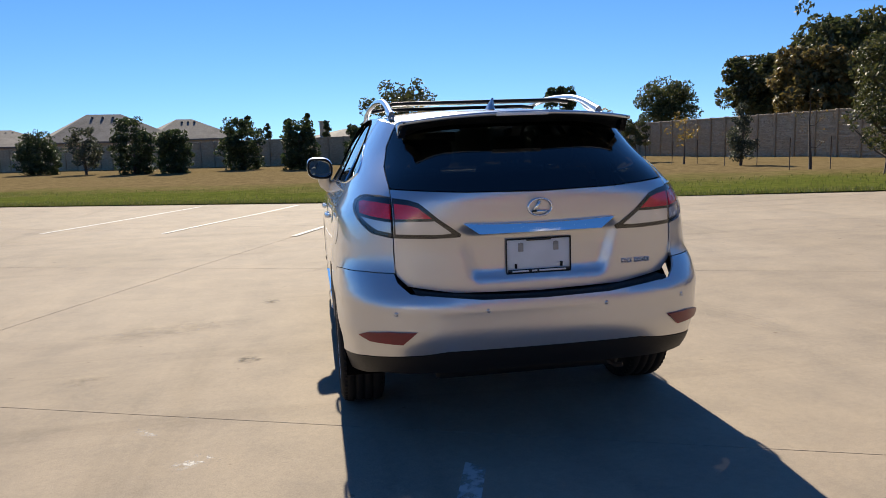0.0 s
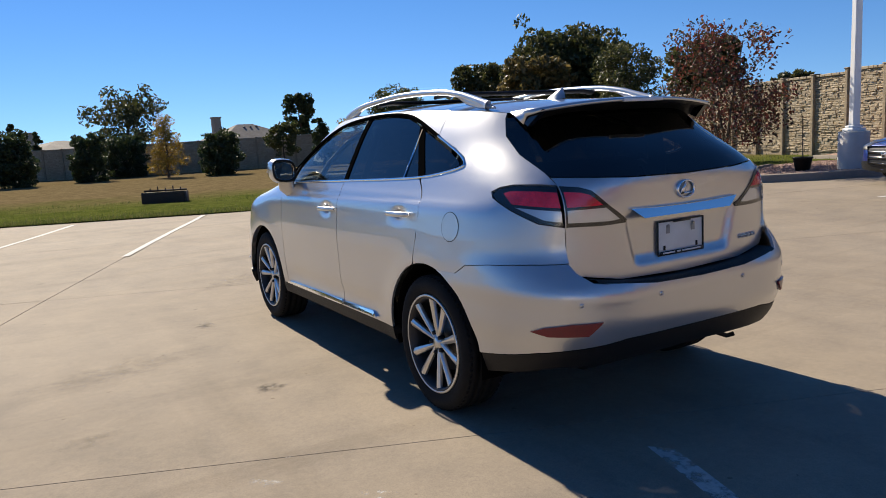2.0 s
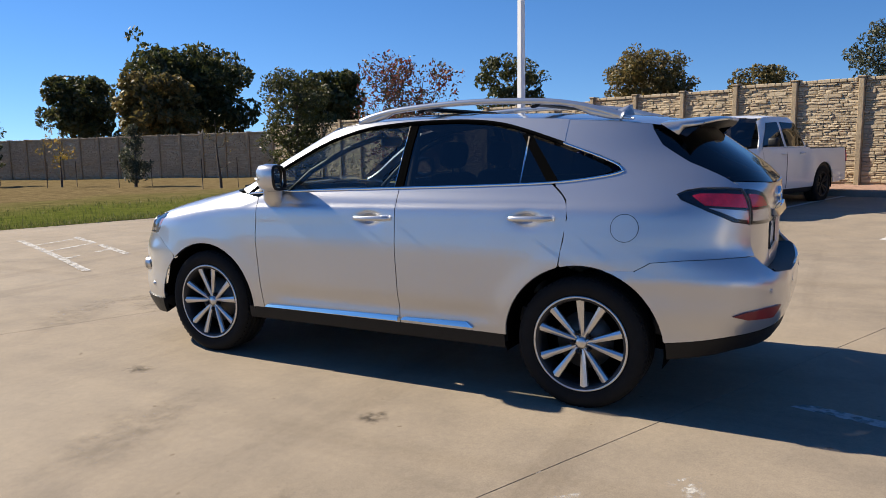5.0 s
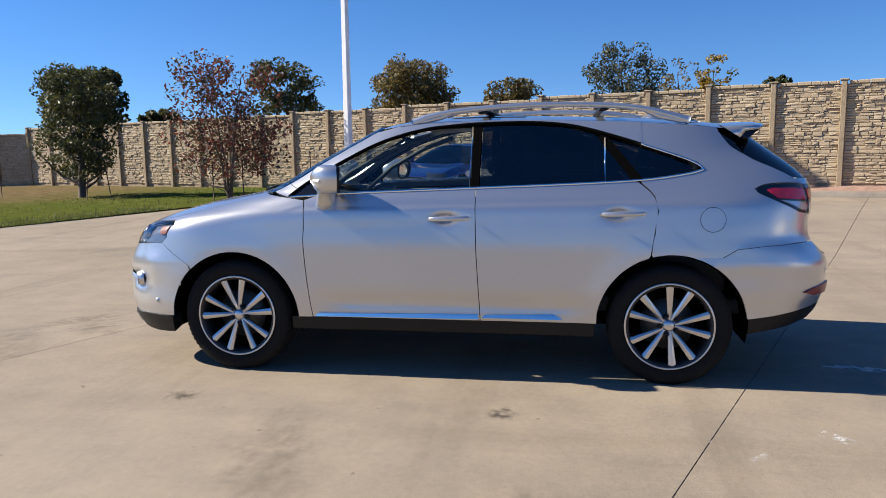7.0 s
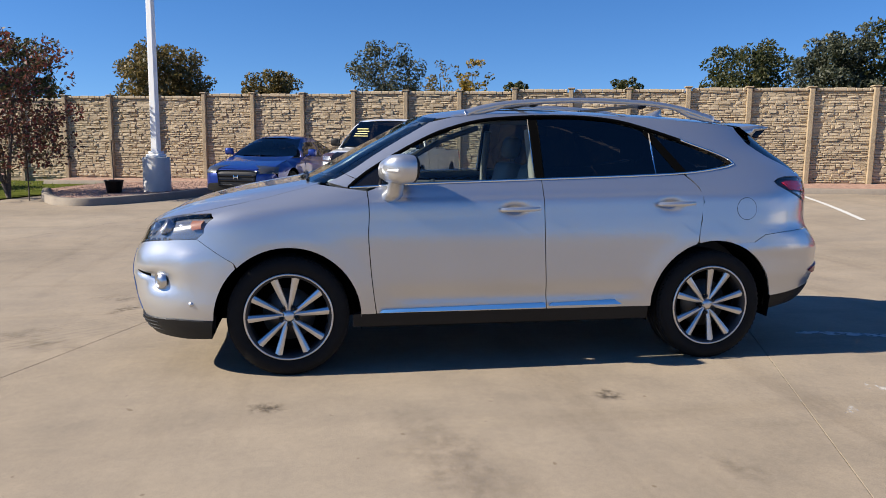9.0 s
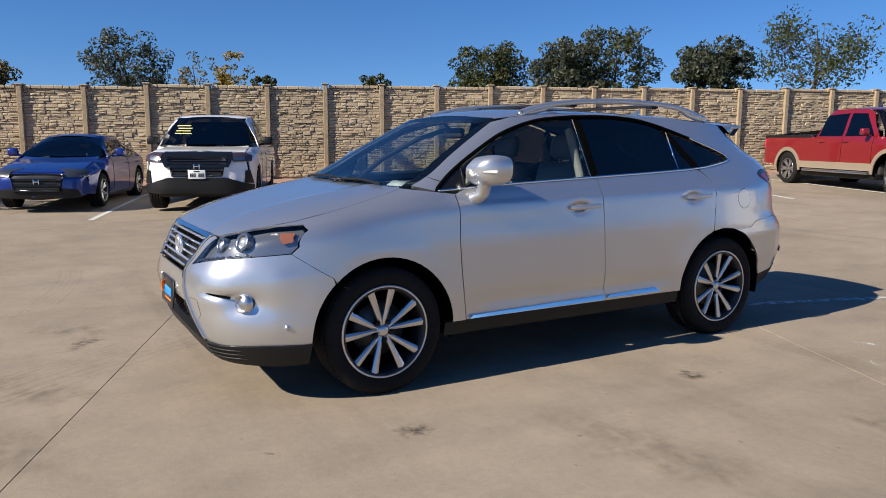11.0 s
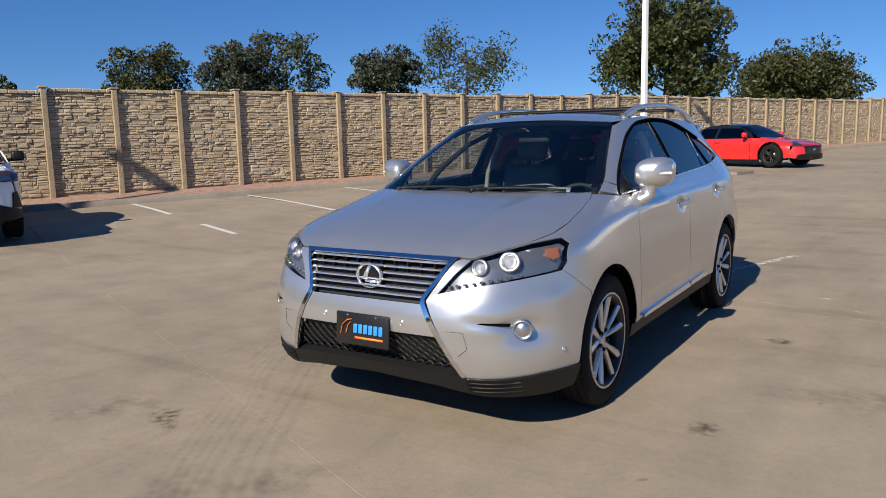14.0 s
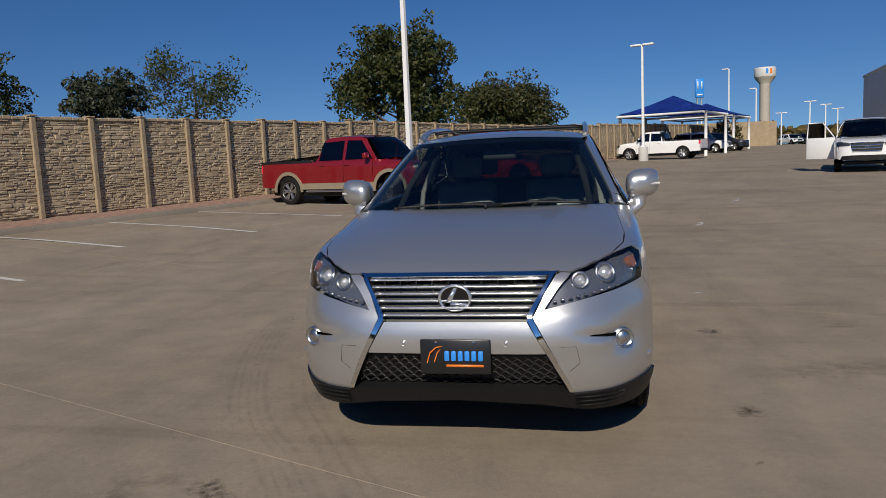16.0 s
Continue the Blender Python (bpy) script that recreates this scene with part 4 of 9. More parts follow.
        part("wheel_nut", bm, BLACK, w)
    bm = bmesh.new()
    lathe(bm, [(0.0, h * 0.1), (0.16, h * 0.1), (0.16, 0.0), (0.0, -0.002)], 32)
    part("brake_disc", bm, mat_once("brake_iron"), w, "grey iron brake disc")
    bm = bmesh.new()
    lathe(bm, [(0.0, -h * 0.1), (rim_r - 0.03, -h * 0.1), (rim_r - 0.03, -h * 0.3), (0, -h * 0.3)], 24)
    part("back_plate", bm, DARK, w)
    return w


ONCE = {}


def mat_once(name):
    if name not in ONCE:
        spec = {"brake_iron": ((0.12, 0.115, 0.11), 0.45, 0.8), "leather": ((0.16, 0.152, 0.138), 0.5, 0), "dash": ((0.035, 0.034, 0.033), 0.6, 0), "trim_light": ((0.36, 0.345, 0.31), 0.6, 0),
                "sticker": ((0.75, 0.75, 0.74), 0.5, 0), "plate_white": ((0.72, 0.73, 0.72), 0.4, 0), "plate_black": ((0.012, 0.012, 0.013), 0.3, 0), "blue_ink": ((0.03, 0.25, 0.72), 0.4, 0), "orange_ink": ((0.85, 0.22, 0.03), 0.4, 0),
                "amber": ((0.30, 0.11, 0.06), 0.2, 0), "mirror": ((0.9, 0.9, 0.9), 0.02, 1.0), "grille_black": ((0.006, 0.006, 0.0065), 0.45, 0), "gloss_black": ((0.008, 0.008, 0.009), 0.08, 0), "lamp_grey": ((0.27, 0.275, 0.285), 0.2, 0.7), "yellow_ink": ((0.62, 0.55, 0.22), 0.6, 0), "lamp_silver": ((0.34, 0.35, 0.37), 0.2, 0.9), "lamp_dark": ((0.05, 0.03, 0.032), 0.2, 0), "lamp_clear": ((0.72, 0.72, 0.73), 0.2, 0.6), "tail_base": ((0.006, 0.005, 0.005), 0.3, 0), "barrel_shade": ((0.03, 0.03, 0.032), 0.5, 0.4), "badge_chrome": ((0.85, 0.86, 0.87), 0.22, 0.9), "rust": ((0.05, 0.034, 0.026), 0.7, 0.3)}[name]
        ONCE[name] = mat(name, spec[0], spec[1], spec[2], var=0.08, scale=12)
    return ONCE[name]


def paint_mat(name, color, flake=0.5, rough=0.32):
    """Metallic car paint under clear lacquer."""
    m = mat(name, color, rough, flake, var=0.02, scale=2, coat=1.0)
    n, l = m.node_tree.nodes, m.node_tree.links
    b = n["Principled BSDF"]
    b.inputs["Coat Roughness"].default_value = 0.02
    b.inputs["Coat IOR"].default_value = 1.5
    v, bn, tc = n.new("ShaderNodeTexNoise"), n.new("ShaderNodeBump"), n.new("ShaderNodeTexCoord")
    v.inputs["Scale"].default_value, v.inputs["Detail"].default_value = 1400, 1
    l.new(tc.outputs["Object"], v.inputs["Vector"])
    bn.inputs["Strength"].default_value, bn.inputs["Distance"].default_value = 0.12 if flake else 0.0, 0.001
    l.new(v.outputs["Fac"], bn.inputs["Height"])
    l.new(bn.outputs[0], b.inputs["Normal"])
    return m

# ---- the silver SUV ----
SILVER = paint_mat("silver_paint", (0.575, 0.58, 0.59), 0.80, 0.29)
RIM = mat("machined_alloy", (0.62, 0.62, 0.63), 0.28, 0.95, var=0.05, scale=20)
HUBS = ((1.37, 0.36), (-1.37, 0.36))


def suv_warp(p):
    """Slight bow of the flanks, flared wheel arches, hollows behind the door handles, a shoulder crease."""
    s = 1 if p.x >= 0 else -1
    x = p.x * (1.002 - 0.001 * p.y * p.y)
    if abs(p.x) > 0.6 and p.z < 1.15:
        d = 0.0
        for hy, hz in HUBS:
            r = math.hypot(p.y - hy, p.z - hz)
            d += 0.007 * math.exp(-((r - 0.44) / 0.08) ** 2)
        for cy, cz in ((-0.02, 1.005), (-1.06, 1.035)):
            d -= 0.019 * math.exp(-((p.y - cy) / 0.07) ** 2 - ((p.z - cz) / 0.034) ** 2)
        zc = 1.083 - 0.022 * p.y
        d += 0.008 * (1 - smoothstep(zc - 0.010, zc + 0.006, p.z)) * smoothstep(zc - 0.13, zc - 0.012, p.z) * smoothstep(-2.0, -1.6, p.y) * (1 - smoothstep(1.3, 1.75, p.y))
        d -= 0.012 * math.exp(-((p.z - 0.47) / 0.05) ** 2) * smoothstep(-1.0, -0.7, p.y) * (1 - smoothstep(0.6, 0.9, p.y))
        d += 0.012 * math.exp(-((p.y - 1.9) / 0.22) ** 2) * (1 - smoothstep(0.70, 0.86, p.z)) * smoothstep(0.66, 0.84, abs(p.x))
        d += 0.014 * math.exp(-((p.y + 2.05) / 0.25) ** 2) * (1 - smoothstep(0.82, 0.90, p.z)) * smoothstep(0.62, 0.82, abs(p.x))
        d += 0.026 * math.exp(-((p.y - 1.75) / 0.27) ** 2) * (1 - smoothstep(0.98, 1.10, p.z)) * smoothstep(0.70, 0.86, abs(p.x))
        x += s * d
    return Vector((x, p.y, p.z))


SUV_W = [(0.2, 0.88), (0.33, 0.922), (0.45, 0.936), (0.6, 0.941), (0.8, 0.941), (0.95, 0.93), (1.05, 0.912), (1.12, 0.888), (1.17, 0.86), (1.22, 0.835), (1.32, 0.784), (1.45, 0.715), (1.56, 0.645), (1.62, 0.60)]
SUV_YF = [(0.2, 2.2), (0.32, 2.27), (0.42, 2.31), (0.5, 2.335), (0.6, 2.352), (0.7, 2.335), (0.8, 2.28), (0.88, 2.235), (0.93, 2.170), (1.0, 2.0), (1.08, 1.71), (1.13, 1.44), (1.16, 1.285), (1.234, 1.13), (1.32, 0.982), (1.52, 0.61), (1.60, 0.465)]
SUV_YR = [(0.2, -2.18), (0.36, -2.28), (0.45, -2.335), (0.6, -2.368), (0.7, -2.368), (0.76, -2.35), (0.82, -2.31), (0.88, -2.265), (0.95, -2.255), (1.1, -2.262), (1.2, -2.262), (1.24, -2.24), (1.53, -1.87), (1.60, -1.77)]
SUV_NF = [(0.2, 5.8), (0.38, 5.6), (0.55, 4.8), (0.7, 4.7), (0.85, 4.9), (0.95, 5.3), (1.0, 5.2), (1.08, 4.6), (1.14, 5.2), (1.18, 6.0), (1.3, 6.4), (1.45, 6.8), (1.58, 7.4)]
SUV_NR = [(0.2, 3.8), (0.5, 4.7), (0.8, 4.8), (0.95, 4.8), (1.15, 4.7), (1.25, 4.2), (1.4, 3.6), (1.58, 4.5)]
SUV_SF = [(0.2, 0.5), (0.8, 0.45), (1.0, 0.3), (1.15, 0.1), (1.2, 0.0), (1.4, -0.25), (1.58, -0.5)]
SUV_SR = [(0.2, -0.9), (1.0, -0.9), (1.2, -1.0), (1.4, -0.9), (1.58, -0.8)]
SUVB = Body(SUV_W, SUV_YF, SUV_YR, SUV_NF, SUV_NR, SUV_SF, SUV_SR, suv_warp)
LID_YR = [(0.7, -2.25), (0.8, -2.249), (0.88, -2.248), (0.95, -2.248), (1.1, -2.258), (1.2, -2.258), (1.24, -2.24), (1.53, -1.87), (1.60, -1.77)]
LIDB = Body(SUV_W, SUV_YF, LID_YR, SUV_NF, SUV_NR, SUV_SF, SUV_SR, suv_warp)
ROOF_C = curve1([(-1.80, 1.572), (-1.51, 1.606), (-1.1, 1.630), (-0.68, 1.644), (-0.27, 1.651), (0.14, 1.643), (0.36, 1.618), (0.5, 1.585)])


def roof_edge(y):
    return ROOF_C(y) - 0.047


def suv():
    car = thing("car", "silver five-door crossover SUV with chrome trim parked on concrete", "car")
    B = SUVB
    ARCF = arc(1.37, 0.355, 0.432, 47, 180, 22)
    seam = [(0.752, 1.19), (0.772, 1.26), (0.796, 1.45), (0.803, 1.65), (0.788, 1.82), (0.743, 1.965)]
    hood_top = (0.80, 1.16)
    seam_z = [B.top(x, y, *hood_top) for x, y in seam]
    for side in (-1, 1):
        mir = side > 0

        def P(name, view, pts, m, **k):
            return B.panel(name, view, pts, m, car, mirror=mir, **k)
        L = "left"
        # doors
        fd = smooth_line([(0.845, 0.372), (0.872, 0.58), (0.892, 0.83), (0.888, 0.97), (0.891, 1.06), (0.897, 1.118)], 5) + [Vector((0.82, 1.146)), Vector((0.72, 1.152)), Vector((-0.2, 1.188)), Vector((-0.203, 1.18)), Vector((-0.212, 0.8)), Vector((-0.236, 0.372))]
        door = P("front_door", L, fd, SILVER, step=0.015, label="silver front door panel")
        rd = [(-0.236, 0.372), (-0.212, 0.8), (-0.203, 1.188), (-0.7, 1.208), (-1.175, 1.226)] + smooth_line([(-1.19, 1.215), (-1.268, 1.14), (-1.288, 1.05), (-1.272, 0.93), (-1.25, 0.79)], 5)
        rd = [Vector(q) for q in rd] + [Vector(q) for q in reversed(arc(-1.375, 0.36, 0.438, 10, 72, 12))] + [Vector((-0.942, 0.372))]
        rdoor = P("rear_door", L, rd, SILVER, step=0.015, label="silver rear door panel")
        # front wing
        fw = [("y", q.x + 0.001, q.y) for q in fd[:26]] + [("y", 1.015, 1.132), ("y", 1.10, 1.142)]
        fw += [("x", -x, z) for (x, y), z in zip(seam, seam_z)]
        fw += [("y", 1.81, 0.984), ("y", 1.795, 0.958), ("y", 1.85, 0.872), ("y", 1.890, 0.836), ("y", 1.80, 0.773), ("y", 1.683, 0.700)]
        fw += [("y", y, z) for y, z in ARCF] + [("y", 0.938, 0.372)]
        P("front_wing", "fwrap", B.wrap_pts(fw, True), SILVER, gap=0.0008, depth=0.006, step=0.03, label="silver front wing")
        # front bumper corner
        fb = [("x", -0.372, 0.715), ("x", -0.425, 0.82), ("x", -0.474, 0.897), ("x", -0.50, 0.908), ("x", -0.548, 0.903), ("x", -0.486, 0.836), ("x", -0.424, 0.749), ("x", -0.633, 0.793), ("x", -0.76, 0.814), ("y", 1.890, 0.836), ("y", 1.80, 0.773), ("y", 1.683, 0.700)]
        fb += [("y", y, z) for y, z in reversed(arc(1.37, 0.355, 0.434, 4, 46, 8))] + [("y", 1.805, 0.355), ("y", 2.05, 0.356), ("x", -0.82, 0.354), ("x", -0.70, 0.348), ("x", -0.555, 0.345), ("x", -0.47, 0.53)]

        def fb_disp(u, v):
            # hollow round the fog lamp and a crease running inwards from it
            c = B.on_turn(u, v, True)
            d = -0.030 * math.exp(-((abs(c.x) - 0.79) / 0.055) ** 2 - ((v - 0.578) / 0.05) ** 2)
            d -= 0.016 * math.exp(-((v - 0.607 - (0.775 - abs(c.x)) * 0.10) / 0.02) ** 2) * smoothstep(0.52, 0.7, abs(c.x)) * (1 - smoothstep(0.78, 0.84, abs(c.x)))
            d += 0.007 * math.exp(-((abs(c.x) - 0.865 + 0.05 * (v - 0.55)) / 0.022) ** 2) * smoothstep(0.37, 0.46, v) * (1 - smoothstep(0.70, 0.79, v))
            return d
        P("front_bumper_corner", "fwrap", B.wrap_pts(fb, True), SILVER, gap=0.0008, depth=0.006, step=0.02, disp=fb_disp, label="silver corner of the front bumper")
        # headlamp: dark housing, reflectors, clear lens
        hl = B.wrap_pts([("x", -0.427, 0.752), ("x", -0.488, 0.838), ("x", -0.549, 0.905), ("x", -0.615, 0.926), ("x", -0.675, 0.944), ("x", -0.743, B.top(0.743, 1.965, *hood_top)), ("y", 1.81, 0.982), ("y", 1.798, 0.958), ("y", 1.852, 0.873), ("y", 1.89, 0.838), ("x", -0.76, 0.818), ("x", -0.633, 0.797), ("x", -0.53, 0.776)], True)
        lamp = P("headlamp", "fwrap", hl, mat_once("lamp_grey"), off=-0.034, depth=0.0, label="headlamp unit with two round projectors")
        for px, pz, rr in ((-0.592, 0.874, 0.043), (-0.712, 0.900, 0.053)):
            bm = bmesh.new()
            pp = B.at("front", px, pz)
            pn = (B.normal("front", px, pz, pp) + Vector((0.0, 0.8, 0))).normalized()
            pn = Vector((-side * pn.x, pn.y, pn.z))
            pc = Vector((pp.x * -side, pp.y, pp.z)) - pn * 0.026
            pm = Matrix.Translation(pc) @ pn.to_track_quat("Z", "Y").to_matrix().to_4x4()
            lathe(bm, [(rr * 0.58, -0.012), (rr * 0.64, 0.006), (rr * 0.78, 0.010), (rr * 0.97, 0.008), (rr, 0.002), (rr, -0.03)], 28, pm)
            proj = part("projector", bm, mat_once("lamp_silver"), lamp, "round silver projector lamp")
            bm = bmesh.new()
            lathe(bm, [(0.0, 0.010), (rr * 0.25, 0.008), (rr * 0.45, 0.001), (rr * 0.60, -0.010)], 24, pm)
            part("projector_lens", bm, mat_once("lamp_clear"), proj, "clear bulging glass")
        for k in range(9):
            bm = bmesh.new()
            x = -0.47 - k * 0.036
            z = 0.778 + k * 0.0062
            box(bm, (x * -side - 0.010, B.reach(x, z, True) - 0.030, z - 0.005), (x * -side + 0.010, B.reach(x, z, True) - 0.012, z + 0.005), 0.002)
            part("daytime_lamp", bm, mat_once("lamp_silver"), lamp, "small clear daytime lamp")
        tn = B.wrap_pts([("y", 1.93, 0.955), ("y", 1.85, 0.957), ("y", 1.87, 0.90), ("y", 1.93, 0.885)], True)
        B.panel("turn_lamp", "fwrap", tn, mat_once("amber"), lamp, off=-0.02, mirror=mir, label="amber side marker")
        B.panel("lens", "fwrap", hl, GLASS_C, lamp, off=-0.001, depth=0.006, mirror=mir, label="clear headlamp lens")
        # chrome arm of the grille frame
        ch = [("x", -0.368, 0.720), ("x", -0.428, 0.83), ("x", -0.470, 0.899), ("x", -0.490, 0.911), ("x", -0.456, 0.907), ("x", -0.408, 0.83), ("x", -0.348, 0.728), ("x", -0.346, 0.702), ("x", -0.440, 0.535), ("x", -0.532, 0.352), ("x", -0.556, 0.350), ("x", -0.468, 0.535), ("x", -0.370, 0.708)]
        P("grille_frame", "fwrap", B.wrap_pts(ch, True), CHROME, off=0.008, depth=0.03, gap=0, step=0.02, label="chrome arm of the spindle grille frame")
        # fog lamp
        bm = bmesh.new()
        fp0 = B.at("front", -0.79, 0.578)
        fn = (B.normal("front", -0.79, 0.578, fp0) + Vector((0.1, 0.9, 0))).normalized()
        fc, fn = Vector((0.79 * side, fp0.y, 0.578)) - Vector((-side * fn.x, fn.y, fn.z)) * 0.012, Vector((-side * fn.x, fn.y, fn.z))
        M = Matrix.Translation(fc) @ fn.to_track_quat("Z", "Y").to_matrix().to_4x4()
        lathe(bm, [(0.0, 0.010), (0.022, 0.008), (0.035, -0.001), (0.038, -0.006), (0.040, 0.009), (0.047, 0.011), (0.050, -0.03)], 28, M)
        part("fog_lamp", bm, SATIN, car, "round chrome-ringed fog lamp")
        P("fog_slit", "fwrap", B.wrap_pts([("x", -0.545, 0.632), ("x", -0.757, 0.617), ("x", -0.755, 0.600)], True), DARK, off=-0.010, depth=0.0, gap=0, step=0.02, label="dark slit running in from the fog lamp")
        flap = [("x", -0.492, 0.58), ("x", -0.569, 0.578), ("x", -0.583, 0.496), ("x", -0.536, 0.458)]
        for q0, q1 in zip(flap, flap[1:]):
            bm = bmesh.new()
            line = []
            for k in range(5):
                u, v = B.wrap_pts([("x", q0[1] + (q1[1] - q0[1]) * k / 4, q0[2] + (q1[2] - q0[2]) * k / 4)], True)[0]
                p = B.at("fwrap", u, v)
                line.append((p.x * (-1 if mir else 1), p.y + 0.0005, p.z))
            tube(bm, line, 0.0009, 4)
            part("flap_seam", bm, DARK, car, "thin seam of the washer flap")
        # sill
        P("sill", L, [(0.99, 0.372), (0.99, 0.285), (-0.93, 0.285), (-0.93, 0.372)], BLACK, off=-0.006, depth=0.05, label="black plastic sill")
        for a, b in ((0.83, -0.225), (-0.245, -0.74)):
            z0 = lambda y: 0.383 + 0.012 * (0.83 - y)
            mold = [(a, z0(a)), (b, z0(b) - 0.008), (b + (0.05 if b < -0.5 else 0), 0.424 if b < -0.5 else z0(b) + 0.020), (a - 0.02, z0(a) + 0.016)]
            P("sill_moulding", L, mold, CHROME, off=0.008, depth=0.03, gap=0, step=0.015, disp=lambda u, v: 0.28 * max(0.0, 0.43 - v), label="chrome moulding along the door's foot")
        # body above the windows, from windscreen to quarter
        wy = [(B.reach(x, z, True), z) for x, z in smooth_line([(0.772, 1.164), (0.752, 1.234), (0.702, 1.34), (0.653, 1.44), (0.603, 1.54)], 6)]
        top = [(y, roof_edge(y) + 0.004) for y in (0.26, 0.0, -0.3, -0.6, -0.9, -1.206)]
        low = smooth_line([(-1.206, 1.453), (-0.93, 1.538), (-0.74, 1.580), (-0.5, 1.598), (-0.2, 1.594)], 4) + smooth_line([(-0.13, 1.589), (0.0, 1.582), (0.137, 1.566), (0.3, 1.528), (0.48, 1.465), (0.72, 1.34), (0.87, 1.25), (0.961, 1.187), (1.015, 1.137)], 4)
        fr = [Vector(p) for p in wy] + [Vector(p) for p in top] + [Vector(p) for p in low]
        P("roof_rail_panel", L, fr, SILVER, gap=0, off=0.0012, step=0.014, depth=0.02, label="silver windscreen pillar and roof side")
        # rear quarter
        rq = [("y", -1.253, 0.795), ("y", -1.275, 0.93), ("y", -1.291, 1.05), ("y", -1.271, 1.142), ("y", -1.20, 1.212), ("y", -1.19, 1.232), ("y", -1.42, 1.262), ("y", -1.52, 1.283), ("y", -1.556, 1.302), ("y", -1.53, 1.335), ("y", -1.42, 1.38), ("y", -1.2, 1.455), ("y", -1.2, roof_edge(-1.2))]
        rq += [("y", y, roof_edge(y)) for y in (-1.35, -1.5, -1.66)]
        rq += [("x", -0.60, 1.515), ("x", -0.645, 1.43), ("x", -0.675, 1.34), ("x", -0.675, 1.26), ("x", -0.675, 1.205)]
        rq += [("y", -2.07, 1.211), ("y", -1.95, 1.211), ("y", -1.885, 1.200), ("y", -1.844, 1.180), ("y", -1.865, 1.154), ("y", -1.99, 1.098), ("y", -2.11, 1.040), ("x", -0.675, 1.020), ("x", -0.675, 0.862), ("y", -2.1, 0.862), ("y", -1.9, 0.85), ("y", -1.74, 0.832), ("y", -1.66, 0.785)]
        rq += [("y", y, z) for y, z in reversed(arc(-1.375, 0.36, 0.438, 75, 126, 10))]
        P("rear_quarter", "rwrap", B.wrap_pts(rq, False), SILVER, step=0.03, gap=0.0015, label="silver rear quarter panel")
        # tail lamp on the quarter
        tl = B.wrap_pts([("x", -0.675, 1.205), ("y", -2.07, 1.211), ("y", -1.95, 1.211), ("y", -1.885, 1.200), ("y", -1.844, 1.180), ("y", -1.865, 1.154), ("y", -1.99, 1.098), ("y", -2.11, 1.040), ("x", -0.675, 1.020)], False)
        tail = P("tail_lamp", "rwrap", tl, mat_once("tail_base"), off=-0.012, depth=0.0, label="wrap-round tail lamp, red over clear")
        B.panel("red_section", "rwrap", B.wrap_pts([("x", -0.682, 1.178), ("y", -2.07, 1.186), ("y", -1.95, 1.188), ("y", -1.91, 1.176), ("y", -1.98, 1.126), ("x", -0.682, 1.104)], False), RED_REFL, tail, off=-0.004, mirror=mir, label="red tail and brake lamp")
        B.panel("clear_section", "rwrap", B.wrap_pts([("x", -0.682, 1.094), ("y", -2.0, 1.114), ("y", -2.04, 1.096), ("y", -2.13, 1.052), ("x", -0.682, 1.040)], False), mat_once("lamp_clear"), tail, off=-0.005, mirror=mir, label="clear reversing lamp section")
        B.panel("lens", "rwrap", tl, GLASS_C, tail, off=0.003, depth=0.008, mirror=mir, label="clear outer lens")
        # tail lamp on the tailgate
        tg = [(-0.6715, 1.203), (-0.60, 1.194), (-0.552, 1.178), (-0.47, 1.106), (-0.368, 1.032), (-0.374, 1.014), (-0.50, 1.012), (-0.6715, 1.018)]
        t2 = LIDB.panel("tailgate_lamp", "rear", tg, mat_once("tail_base"), car, off=0.002, depth=0.02, mirror=mir, label="inner tail lamp on the tailgate")
        LIDB.panel("red_section", "rear", [(-0.664, 1.178), (-0.60, 1.170), (-0.56, 1.158), (-0.50, 1.106), (-0.664, 1.104)], RED_REFL, t2, off=0.005, mirror=mir, label="red tail lamp")
        LIDB.panel("clear_section", "rear", [(-0.664, 1.096), (-0.488, 1.097), (-0.41, 1.036), (-0.46, 1.030), (-0.664, 1.036)], mat_once("lamp_clear"), t2, off=0.005, mirror=mir, label="clear lamp section")
        LIDB.panel("lens", "rear", tg, GLASS_C, t2, off=0.008, depth=0.006, mirror=mir, label="clear outer lens")
        # side windows
        gf = [(0.81, 1.158), (0.795, 1.272), (0.71, 1.327), (0.48, 1.448), (0.3, 1.510), (0.137, 1.550), (0.0, 1.566), (-0.165, 1.575), (-0.165, 1.193)]
        P("front_window", L, gf, GLASS_F, off=-0.012, depth=0.004, label="lightly tinted front side window")
        P("mirror_sail", L, [(1.002, 1.141), (0.95, 1.185), (0.80, 1.285), (0.815, 1.150)], mat_once("gloss_black"), off=-0.004, label="black triangle at the mirror's foot")
        gr = [(-0.226, 1.196), (-0.226, 1.580), (-0.5, 1.581), (-0.74, 1.562), (-0.92, 1.518), (-0.955, 1.495), (-1.16, 1.228)]
        P("rear_window", L, gr, GLASS_R, off=-0.010, depth=0.004, label="dark privacy rear side window")
        P("quarter_window", "left", [(-1.195, 1.24), (-0.985, 1.492), (-1.21, 1.425), (-1.36, 1.372), (-1.475, 1.325), (-1.505, 1.302), (-1.47, 1.287), (-1.40, 1.272)], GLASS_R, off=-0.010, depth=0.004, label="dark triangular quarter window")
        P("centre_pillar", L, [(-0.167, 1.188), (-0.167, 1.584), (-0.224, 1.589), (-0.224, 1.192)], DARK, off=-0.005, depth=0.03, label="gloss black door pillar")

